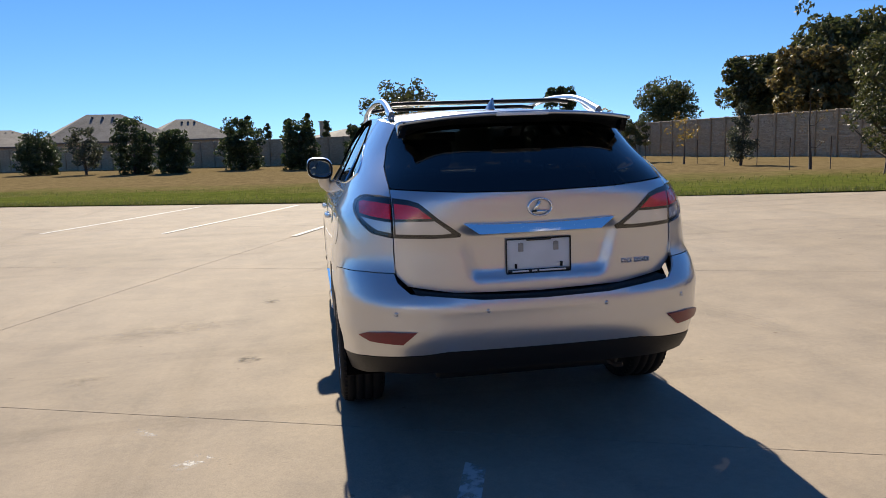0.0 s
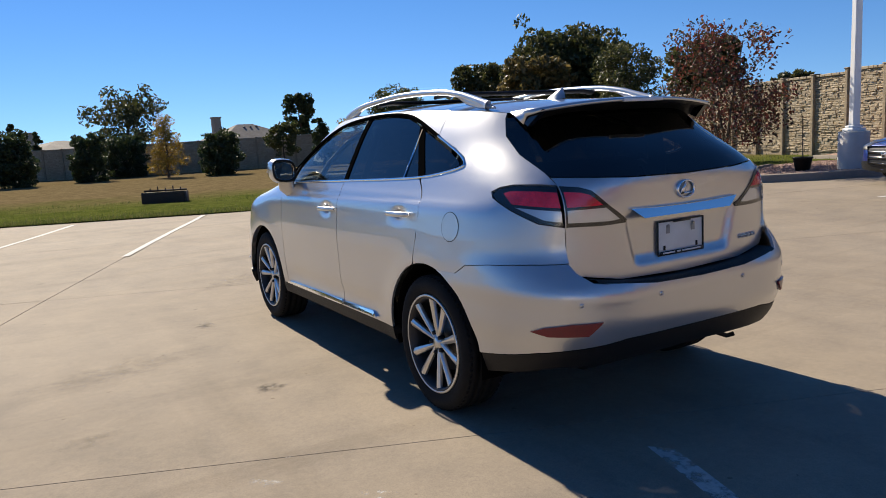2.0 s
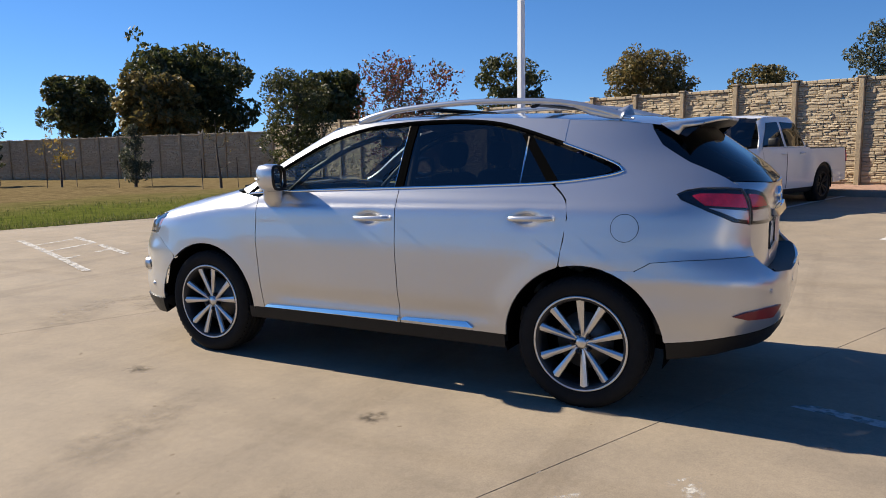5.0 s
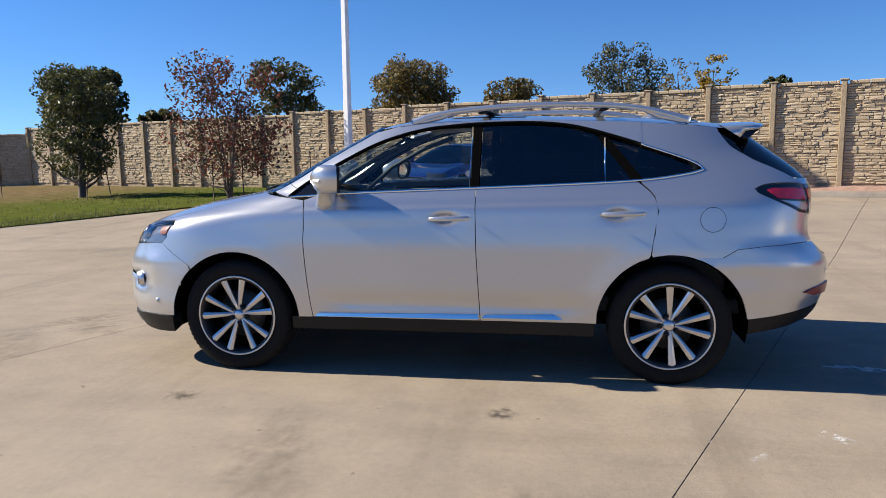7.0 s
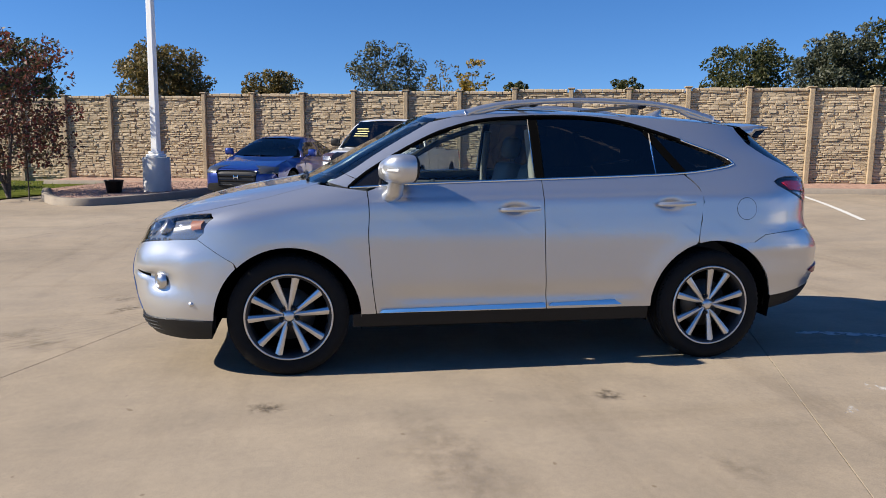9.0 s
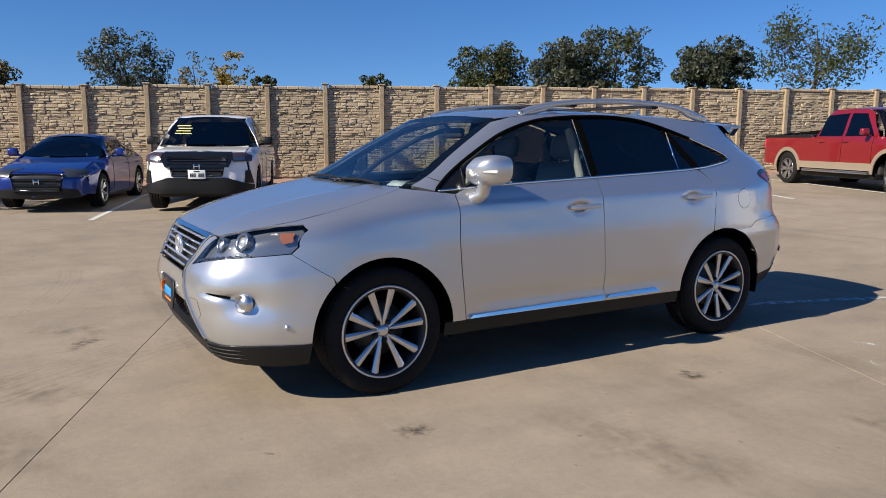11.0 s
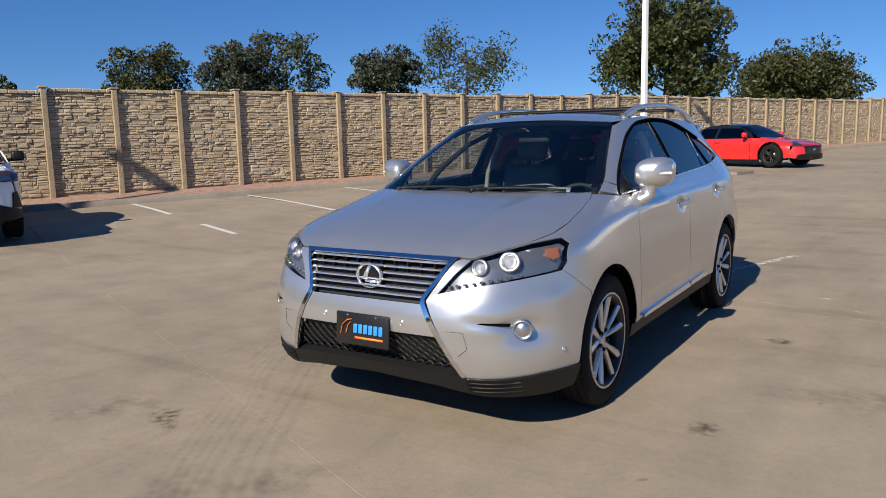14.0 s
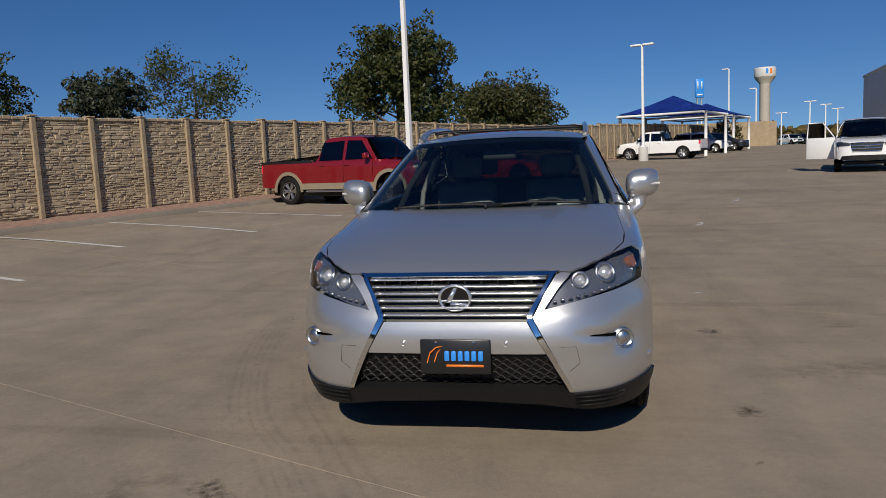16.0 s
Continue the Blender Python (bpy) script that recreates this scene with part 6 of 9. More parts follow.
    box(bm, (-0.13, -2.012, 1.562), (0.13, -1.99, 1.577), 0.003)
    part("brake_lamp", bm, mat_once("sticker"), sp, "slim high brake lamp")
    for s in (-1, 1):
        bm = bmesh.new()
        vs = []
        for y, z in ((-1.70, 1.54), (-1.93, 1.545), (-1.90, 1.52), (-1.84, 1.47)):
            vs.append((y, z))
        a = [bm.verts.new((s * (0.575 + 0.02 * (1.54 - z) / 0.07), y, z)) for y, z in vs]
        b = [bm.verts.new((s * (0.545 + 0.02 * (1.54 - z) / 0.07), y, z)) for y, z in vs]
        bm.faces.new(a)
        bm.faces.new(b[::-1])
        for k in range(4):
            bm.faces.new((a[k], a[(k + 1) % 4], b[(k + 1) % 4], b[k]))
        bmesh.ops.recalc_face_normals(bm, faces=bm.faces)
        part("spoiler_fin", bm, mat_once("gloss_black"), sp, "black fin under the spoiler", smooth=False)
    # rear bumper and valance
    rb = [("y", -1.66, 0.785), ("y", -1.74, 0.832), ("y", -1.9, 0.85), ("y", -2.1, 0.861), ("x", -0.68, 0.861), ("x", -0.668, 0.822), ("x", -0.62, 0.778), ("x", -0.3, 0.742), ("x", 0.0, 0.735)]
    low = [("x", 0.0, 0.503), ("x", -0.46, 0.505), ("x", -0.57, 0.49), ("x", -0.72, 0.475), ("y", -2.13, 0.46), ("y", -1.95, 0.43), ("y", -1.817, 0.415)]
    lowr = [("x", -q[1], q[2]) if q[0] == "x" else ("y", q[1], q[2], 1) for q in reversed(low)]
    arcl = [("y", y, z) for y, z in arc(-1.375, 0.36, 0.438, 172, 106, 10)]
    arcr = [("y", y, z, 1) for y, z in arc(-1.375, 0.36, 0.438, 106, 172, 10)]
    outline = arcl + rb + [("x", -q[1], q[2]) if q[0] == "x" else ("y", q[1], q[2], 1) for q in reversed(rb[:-1])] + arcr + lowr + low[1:]

    def rb_disp(u, v):
        return 0.006 * math.exp(-((v - 0.735) / 0.04) ** 2) - 0.010 * math.exp(-((v - 0.47) / 0.06) ** 2)
    B.panel("rear_bumper", "rwrap", B.wrap_pts(outline, False), SILVER, car, step=0.032, gap=0.0015, disp=rb_disp, label="silver rear bumper")
    val = [("y", -1.817, 0.415), ("y", -1.95, 0.43), ("y", -2.13, 0.46), ("x", -0.72, 0.475), ("x", -0.57, 0.49), ("x", -0.46, 0.505), ("x", 0.0, 0.503)]
    vlo = [("x", 0.0, 0.395), ("x", -0.5, 0.385), ("x", -0.75, 0.375), ("y", -2.05, 0.35), ("y", -1.82, 0.315)]
    B.panel("rear_valance", "rwrap", B.wrap_pts(val + [("x", -q[1], q[2]) if q[0] == "x" else ("y", q[1], q[2], 1) for q in reversed(val[:-1])] + [("x", -q[1], q[2]) if q[0] == "x" else ("y", q[1], q[2], 1) for q in reversed(vlo)] + vlo[1:], False), BLACK, car, off=-0.008, depth=0.06, step=0.04, label="black plastic rear valance")
    bm = bmesh.new()
    prev = None
    for k in range(41):
        x = -0.60 + 1.20 * k / 40
        yi = LIDB.reach(x, 0.78, False) + 0.03
        yo = B.reach(x, 0.745, False) + 0.006
        z = 0.744 + 0.046 * (abs(x) / 0.6) ** 2.6
        row = [bm.verts.new((x, yi, z - 0.006)), bm.verts.new((x, yo + 0.02, z - 0.002)), bm.verts.new((x, yo, z - 0.014))]
        if prev:
            for j in range(2):
                bm.faces.new((prev[j], prev[j + 1], row[j + 1], row[j]))
        prev = row
    bmesh.ops.recalc_face_normals(bm, faces=bm.faces)
    part("step_pad", bm, BLACK, car, "black step pad on the rear bumper")
    # front: bar under the grille, lips, grilles
    cb = [("x", -0.345, 0.70), ("x", -0.435, 0.545), ("x", 0.435, 0.545), ("x", 0.345, 0.70)]
    B.panel("front_bumper", "fwrap", B.wrap_pts(cb, True), SILVER, car, step=0.03, label="silver bar between upper and lower grille")
    lip = [("y", 1.80, 0.357), ("y", 2.05, 0.359), ("x", -0.82, 0.357), ("x", -0.70, 0.351), ("x", -0.555, 0.348), ("x", -0.45, 0.368), ("x", 0.0, 0.372)]
    lip2 = [("x", 0.0, 0.300), ("x", -0.4, 0.283), ("x", -0.62, 0.250), ("x", -0.80, 0.238), ("y", 1.95, 0.236), ("y", 1.81, 0.245)]
    fl = lambda pts: [("x", -q[1], q[2]) if q[0] == "x" else ("y", q[1], q[2], 1) for q in reversed(pts)]
    B.panel("front_lip", "fwrap", B.wrap_pts(lip + fl(lip[:-1]) + fl(lip2) + lip2[1:], True), BLACK, car, off=0.012, depth=0.09, step=0.035, label="black plastic front lip")
    for s in (-1, 1):
        bm = bmesh.new()
        for k in range(3):
            z = 0.275 + k * 0.024
            pts = [(s * xx, B.reach(xx, z, True) + 0.018, z) for xx in [0.56 + 0.22 * j / 6 for j in range(7)]]
            tube(bm, pts, [(0.006, 0.005)] * 7, 6)
        part("lip_fin", bm, BLACK, car, "three thin fins in the lip")
    # grille backing and bars
    gb = [("x", -0.345, 0.70), ("x", -0.40, 0.80), ("x", -0.455, 0.905), ("x", 0.455, 0.905), ("x", 0.40, 0.80), ("x", 0.345, 0.70)]
    grille = B.panel("grille", "fwrap", B.wrap_pts(gb, True), mat_once("grille_black"), car, off=-0.045, depth=0.0, gap=0, label="dark upper grille with bright bars")
    for k in range(6):
        z = 0.724 + k * 0.031
        hw = 0.352 + (z - 0.70) * 0.44
        bm = bmesh.new()
        pts = [(-hw + 2 * hw * j / 20, B.reach(-hw + 2 * hw * j / 20, z, True) - 0.010, z + 0.004) for j in range(21)]
        tube(bm, pts, [(0.009, 0.0055)] * 21, 8)
        part("grille_bar", bm, mat_once("badge_chrome"), grille, "bright horizontal grille bar")
    for x in [-0.36 + 0.08 * j for j in range(10)]:
        bm = bmesh.new()
        box(bm, (x - 0.003, B.reach(x, 0.86, True) - 0.045, 0.71), (x + 0.003, B.reach(x, 0.86, True) - 0.022, 0.875))
        part("grille_rib", bm, mat_once("grille_black"), grille, smooth=False)
    top = [("x", -0.488, 0.909), ("x", -0.25, 0.911), ("x", 0.25, 0.911), ("x", 0.488, 0.909), ("x", 0.455, 0.893), ("x", 0.2, 0.895), ("x", -0.2, 0.895), ("x", -0.455, 0.893)]
    B.panel("grille_top", "fwrap", B.wrap_pts(top, True), CHROME, car, off=0.006, depth=0.03, gap=0, step=0.02, label="chrome strip over the grille")
    emblem(B.reach(0, 0.80, True) - 0.002, 0.802, 0.083, 0.066, True, grille, "front_emblem")
    lg = [("x", -0.44, 0.54), ("x", -0.515, 0.385), ("x", 0.515, 0.385), ("x", 0.44, 0.54)]
    lower = B.panel("lower_grille", "fwrap", B.wrap_pts(lg, True), mat_once("grille_black"), car, off=-0.05, depth=0.0, gap=0, label="black honeycomb lower grille")
    for r in range(7):
        z = 0.398 + r * 0.0215
        hw = 0.50 - (z - 0.385) * 0.45
        bm = bmesh.new()
        n = 72
        pts = []
        for j in range(n + 1):
            x = -hw + 2 * hw * j / n
            pts.append((x, B.reach(x, z, True) - 0.03, z + (0.0065 if (j // 2 + r) % 2 else -0.0065)))
        tube(bm, pts, [(0.006, 0.0022)] * (n + 1), 4)
        part("mesh_bar", bm, mat_once("grille_black"), lower)
    # front plate
    yp = B.reach(0, 0.6, True)
    ml = pose(-0.006, yp + 0.008, 0.538, 4, 0, 0)
    bm = bmesh.new()
    box(bm, (-0.168, -0.004, -0.082), (0.168, 0.008, 0.082), 0.006)
    bmesh.ops.transform(bm, matrix=ml, verts=bm.verts)
    fp = part("front_plate", bm, mat_once("plate_black"), car, "black dealer plate with blue and orange marks")
    for a, b, z0, z1 in ((0.05, 0.028, -0.018, 0.028), (0.018, -0.004, -0.018, 0.028), (-0.014, -0.036, -0.018, 0.028), (-0.046, -0.068, -0.018, 0.028), (-0.078, -0.10, -0.018, 0.028), (-0.11, -0.132, -0.018, 0.028)):
        bm = bmesh.new()
        box(bm, (b, 0.009, z0), (a, 0.0115, z1), 0.004)
        bmesh.ops.transform(bm, matrix=ml, verts=bm.verts)
        part("plate_block", bm, mat_once("blue_ink"), fp, "blue block of the dealer mark")
    for pts, rr2 in (([(0.135, 0.010, -0.03), (0.12, 0.010, 0.02), (0.09, 0.010, 0.045), (0.06, 0.010, 0.05)], [(0.004, 0.002), (0.014, 0.002), (0.012, 0.002), (0.003, 0.002)]), ([(0.1, 0.010, -0.025), (0.085, 0.010, 0.02), (0.07, 0.010, 0.035)], [(0.003, 0.002), (0.009, 0.002), (0.003, 0.002)])):
        bm = bmesh.new()
        tube(bm, pts, rr2, 8)
        bmesh.ops.transform(bm, matrix=ml, verts=bm.verts)
        part("plate_flourish", bm, mat_once("orange_ink"), fp, "orange flourish")
    bm = bmesh.new()
    box(bm, (-0.135, 0.009, -0.047), (0.042, 0.0112, -0.036))
    bmesh.ops.transform(bm, matrix=ml, verts=bm.verts)
    part("plate_bar", bm, mat_once("orange_ink"), fp, "orange text bar")
    for x in (-0.09, 0.09):
        bm = bmesh.new()
        tube(bm, [(x, 0.006, 0.068), (x, 0.011, 0.068)], 0.006, 8)
        bmesh.ops.transform(bm, matrix=ml, verts=bm.verts)
        part("plate_screw", bm, CHROME, fp)
    # underside and inner liners
    bm = bmesh.new()
    box(bm, (-0.80, -0.9, 0.25), (0.80, 0.9, 0.33), 0.02)
    box(bm, (-0.48, -2.05, 0.28), (0.48, 2.1, 0.40), 0.03)
    box(bm, (-0.62, -2.1, 0.37), (0.62, -1.85, 0.44), 0.03)
    box(bm, (-0.70, 1.85, 0.30), (0.70, 2.15, 0.38), 0.03)
    part("underbody", bm, BLACK, car, "black underbody")
    bm = bmesh.new()
    box(bm, (-0.62, -2.12, 0.42), (0.62, -1.7, 0.76), 0.03)
    part("inner_tail", bm, DARK, car, "dark inner structure behind the bumper")
    bm = bmesh.new()
    box(bm, (-0.5, 1.0, 0.42), (0.5, 2.0, 0.86), 0.03)
    box(bm, (-0.7, 0.95, 0.42), (0.7, 1.02, 1.05), 0.02)
    part("inner_body", bm, DARK, car, "dark inner structure")
    bm = bmesh.new()
    tube(bm, [(0.38, -2.05, 0.34), (0.40, -2.18, 0.325), (0.43, -2.2, 0.335)], 0.012, 8)
    part("tow_hook", bm, mat_once("rust"), car, "small tow hook under the bumper")
    # cabin
    cabin(car)
    return car


def seat(parent, x, y, leather, rear=False):
    s = new("seat")
    s.parent = parent
    s.matrix_basis = pose(x, y, 0)
    w = 0.25 if not rear else 0.62
    bm = bmesh.new()
    box(bm, (-w, -0.24, 0.55), (w, 0.28, 0.72), 0.05, seg=3)
    part("cushion", bm, leather, s, "pale leather seat cushion")
    bm = bmesh.new()
    box(bm, (-w * 0.96, -0.09, 0.66), (w * 0.96, 0.07, 1.24), 0.06, pose(0, -0.26, 0.06, 14, 0, 0), seg=3)
    part("backrest", bm, leather, s, "pale leather backrest")
    for hx in ((0,) if not rear else (-0.36, 0.36)):
        bm = bmesh.new()
        box(bm, (hx - 0.125, -0.06, 1.28), (hx + 0.125, 0.045, 1.45), 0.045, pose(0, -0.27, 0.045, 12, 0, 0), seg=3)
        tube(bm, [(hx - 0.05, -0.57, 1.22), (hx - 0.05, -0.58, 1.34)], 0.007, 6)
        tube(bm, [(hx + 0.05, -0.57, 1.22), (hx + 0.05, -0.58, 1.34)], 0.007, 6)
        part("headrest", bm, leather, s, "pale leather headrest")


def cabin(car):
    leather, dash = mat_once("leather"), mat_once("dash")
    for x in (-0.36, 0.36):
        seat(car, x, 0.23, leather)
    seat(car, 0, -0.78, leather, True)
    bm = bmesh.new()
    box(bm, (-0.70, -2.0, 0.40), (0.70, 0.9, 0.50), 0.02)
    box(bm, (-0.13, -0.2, 0.5), (0.13, 0.7, 0.80), 0.04)
    box(bm, (-0.62, -2.05, 0.5), (0.62, -1.32, 0.98), 0.04)
    part("cabin_floor", bm, dash, car, "dark cabin floor and console")
    bm = bmesh.new()
    prev = None
    for k in range(21):
        x = -0.70 + 1.40 * k / 20
        row = [bm.verts.new((x, y, z)) for y, z in ((0.62, 0.72), (0.60, 0.92), (0.66, 1.03 + 0.03 * math.exp(-((x + 0.36) / 0.16) ** 2)), (0.80, 1.075), (1.0, 1.10), (1.10 - 0.25 * (x / 0.7) ** 2 + 0.02, 1.11))]
        if prev:
            for j in range(5):
                bm.faces.new((prev[j], prev[j + 1], row[j + 1], row[j]))
        prev = row
    bmesh.ops.recalc_face_normals(bm, faces=bm.faces)
    part("dashboard", bm, dash, car, "dark moulded dashboard")
    bm = bmesh.new()
    M = pose(-0.36, 0.48, 0.98, -68, 0, 0)
    n = 40
    tube(bm, [M @ Vector((0.185 * math.cos(2 * math.pi * k / n), 0.185 * math.sin(2 * math.pi * k / n), 0)) for k in range(n + 1)], 0.015, 8)
    for a in (90, 200, 340):
        tube(bm, [M @ Vector((0, 0, -0.02)), M @ Vector((0.18 * math.cos(radians(a)), 0.18 * math.sin(radians(a)), 0))], 0.016, 6)
    lathe(bm, [(0, 0.02), (0.06, 0.01), (0.07, -0.03)], 20, M)
    part("steering_wheel", bm, dash, car, "dark steering wheel")
    bm = bmesh.new()
    box(bm, (-0.12, -0.02, -0.035), (0.12, 0.02, 0.035), 0.015, pose(0.0, 0.38, 1.475, 8, 0, 0))
    tube(bm, [(0, 0.40, 1.49), (0, 0.46, 1.54)], 0.012, 8)
    part("inner_mirror", bm, dash, car, "interior mirror")
    bm = bmesh.new()
    box(bm, (-0.07, -0.03, 0), (0.07, 0.03, 0.004), 0, pose(-0.50, 1.082, 1.162, -28, 0, 14))
    part("dash_card", bm, mat_once("sticker"), car, "white card on the dashboard")
    for s in (-1, 1):
        bm = bmesh.new()
        tube(bm, [(s * 0.64, 0.88, 1.10), (s * 0.60, 0.66, 1.28), (s * 0.55, 0.38, 1.43), (s * 0.50, 0.14, 1.51)], [(0.022, 0.018)] * 4, 8)
        part("pillar_trim", bm, mat_once("dash"), car, "dark inner pillar trim")
        bm = bmesh.new()
        tube(bm, [(s * 0.74, -0.19, 0.9), (s * 0.70, -0.19, 1.2), (s * 0.57, -0.19, 1.50)], [(0.03, 0.02)] * 3, 8)
        part("pillar_trim", bm, mat_once("trim_light"), car, "pale inner pillar trim")
        bm = bmesh.new()
        tube(bm, [(s * 0.68, -1.45, 1.0), (s * 0.60, -1.52, 1.25), (s * 0.50, -1.58, 1.44)], [(0.05, 0.03)] * 3, 8)
        part("pillar_trim", bm, mat_once("trim_light"), car, "pale inner pillar trim")
        bm = bmesh.new()
        box(bm, (s * 0.79 - 0.03, -0.90, 0.5), (s * 0.79 + 0.03, 0.85, 1.10), 0.03)
        part("door_card", bm, mat_once("leather"), car, "pale inner door trim")
    bm = bmesh.new()
    prev = None
    for k in range(13):
        y = 0.30 - 2.0 * k / 12
        row = [bm.verts.new((x, y, ROOF_C(y) - 0.04 - 0.05 * (abs(x) / 0.58) ** 2.4)) for x in [-0.57 + 1.14 * j / 8 for j in range(9)]]
        if prev:
            for j in range(8):
                bm.faces.new((prev[j], prev[j + 1], row[j + 1], row[j]))
        prev = row
    part("headliner", bm, mat_once("trim_light"), car, "pale headliner")


suv()

# ---- island, lamp poles, buildings, far things ----
def prism(bm, pts, z0, z1, bevel=0.0):
    """An upright block over an outline of (x, y); heights may be functions."""
    f0 = z0 if callable(z0) else (lambda x, y: z0)
    f1 = z1 if callable(z1) else (lambda x, y: z1)
    a = [bm.verts.new((x, y, f0(x, y))) for x, y in pts]
    b = [bm.verts.new((x, y, f1(x, y))) for x, y in pts]
    n = len(pts)
    top = bm.faces.new(b)
    for k in range(n):
        bm.faces.new((a[k], a[(k + 1) % n], b[(k + 1) % n], b[k]))
    return top


def kerb_island():
    out = [(p.x, p.y) for p in smooth_line([(14.2, 7.6), (12.9, 7.2), (11.5, 6.6), (10.95, 6.05), (11.0, 5.5), (11.5, 4.85), (12.6, 4.0), (14.0, 3.35), (16.4, 2.45)], 6)]
    kerb = thing("island", "raised planting island with concrete kerb and pink gravel", "island", kind="structure")
    n = len(out)
    bm = bmesh.new()
    rows = []
    for k, (x, y) in enumerate(out):
        a, b = Vector(out[max(0, k - 1)]), Vector(out[min(n - 1, k + 1)])
        d = (b - a).normalized()
        s = Vector((-d.y, d.x))
        z = land(x, y)
        rows.append([bm.verts.new((x - s.x * 0.03, y - s.y * 0.03, z - 0.05)), bm.verts.new((x, y, z + 0.14)), bm.verts.new((x + s.x * 0.03, y + s.y * 0.03, z + 0.16)), bm.verts.new((x + s.x * 0.17, y + s.y * 0.17, z + 0.16)), bm.verts.new((x + s.x * 0.18, y + s.y * 0.18, z + 0.05))])
    for p, q in zip(rows, rows[1:]):
        for j in range(4):
            bm.faces.new((p[j], p[j + 1], q[j + 1], q[j]))
    bmesh.ops.recalc_face_normals(bm, faces=bm.faces)
    part("kerb", bm, CURB, kerb, "pale concrete kerb")
    bm = bmesh.new()
    pts = out + [(17.6, 3.2), (17.9, 5.8), (15.4, 7.2)]
    prism(bm, pts, lambda x, y: land(x, y) - 0.05, lambda x, y: land(x, y) + 0.12)
    bmesh.ops.triangulate(bm, faces=bm.faces)
    part("gravel_bed", bm, GRAVEL, kerb, "pink gravel", smooth=False)
    rnd = random.Random(4)
    verts, faces = [], []
    for _ in range(2600):
        t = rnd.random()
        x, y = rnd.uniform(11.0, 16.5), rnd.uniform(2.9, 7.4)
        if not inside([Vector(p) for p in pts], Vector((x, y))):
            continue
        s = rnd.uniform(0.012, 0.03)
        z = land(x, y) + 0.12
        i = len(verts)
        verts += [(x - s, y - s * 0.6, z), (x + s, y - s, z), (x + s * 0.7, y + s, z), (x - s, y + s * 0.8, z), (x, y, z + s * 0.9)]
        faces += [(i, i + 1, i + 4), (i + 1, i + 2, i + 4), (i + 2, i + 3, i + 4), (i + 3, i, i + 4)]
    me = bpy.data.meshes.new("pebbles")
    me.from_pydata(verts, [], faces)
    me.materials.append(GRAVEL)
    ob = new("pebbles", me)
    ob.parent = kerb
    ob["kind"] = "stuff"


def wall_kerb():
    """Kerb and gravel strip at the foot of the stone wall."""
    strip = thing("wall_strip", "kerb and gravel strip at the wall's foot", "kerb", kind="structure")
    bm, bg = bmesh.new(), bmesh.new()
    pr = pg = None
    for k in range(0, 70):
        kk = k - 1 + 1.0
        p = wall_at(kk)
        z = land(*(p + WALLN * 1.3))
        zb = wall_base(kk)
        row = [bm.verts.new((*(p + WALLN * 1.18), z - 0.05)), bm.verts.new((*(p + WALLN * 1.16), z + 0.11)), bm.verts.new((*(p + WALLN * 1.13), z + 0.13)), bm.verts.new((*(p + WALLN * 1.0), z + 0.13)), bm.verts.new((*(p + WALLN * 0.99), z - 0.02))]
        g = [bg.verts.new((*(p + WALLN * 1.0), z + 0.10)), bg.verts.new((*(p + WALLN * 0.5), (z + 0.1 + zb) / 2)), bg.verts.new((*(p - WALLN * 0.1), zb))]
        if pr:
            for j in range(4):
                bm.faces.new((pr[j], row[j], row[j + 1], pr[j + 1]))
            for j in range(2):
                bg.faces.new((pg[j], g[j], g[j + 1], pg[j + 1]))
        pr, pg = row, g
    bmesh.ops.recalc_face_normals(bm, faces=bm.faces)
    bmesh.ops.recalc_face_normals(bg, faces=bg.faces)
    part("kerb", bm, CURB, strip, "pale concrete kerb")
    part("gravel", bg, GRAVEL, strip, "pinkish gravel strip")


def light_pole(x, y, h=9.0, head=True, arms=1, base=True):
    z = land(x, y)
    p = thing("light_pole", "white square steel light pole on a concrete base", "light pole", pose(x, y, z, 0, 0, -22))
    if base:
        bm = bmesh.new()
        lathe(bm, [(0.0, 0.92), (0.29, 0.92), (0.31, 0.90), (0.315, -0.1)], 28)
        part("base", bm, BASE_CONC, p, "round concrete base")
        bm = bmesh.new()
        box(bm, (-0.17, -0.17, 0.92), (0.17, 0.17, 0.99), 0.02)
        box(bm, (-0.13, -0.13, 0.99), (0.13, 0.13, 1.05), 0.02)
        part("base_cover", bm, STEEL_WHITE, p, "white cover plate")
    bm = bmesh.new()
    n = 8
    rows = []
    for k in range(2):
        r = 0.085 if k == 0 else 0.06
        zz = (0.95 if base else -0.1) if k == 0 else h
        rows.append([bm.verts.new((sx * r, sy * r, zz)) for sx, sy in ((-1, -0.8), (-0.8, -1), (0.8, -1), (1, -0.8), (1, 0.8), (0.8, 1), (-0.8, 1), (-1, 0.8))])
    for k in range(8):
        bm.faces.new((rows[0][k], rows[0][(k + 1) % 8], rows[1][(k + 1) % 8], rows[1][k]))
    bm.faces.new(rows[1])
    part("pole", bm, STEEL_WHITE, p, "white square pole", smooth=False)
    for s in ((-1, 1) if arms == 2 else (1,)):
        bm = bmesh.new()
        box(bm, (0.05 * s if s > 0 else -0.75, -0.17, h - 0.06), (0.75 if s > 0 else -0.05, 0.17, h + 0.06), 0.03)
        hd = part("lamp_head", bm, STEEL_WHITE, p, "flat white lamp head")
        bm = bmesh.new()
        box(bm, (0.25 * s if s > 0 else -0.65, -0.12, h - 0.066), (0.65 if s > 0 else -0.25, 0.12, h - 0.062))
        part("lamp_glass", bm, mat_once("sticker"), hd, "pale lamp glass")
    return p


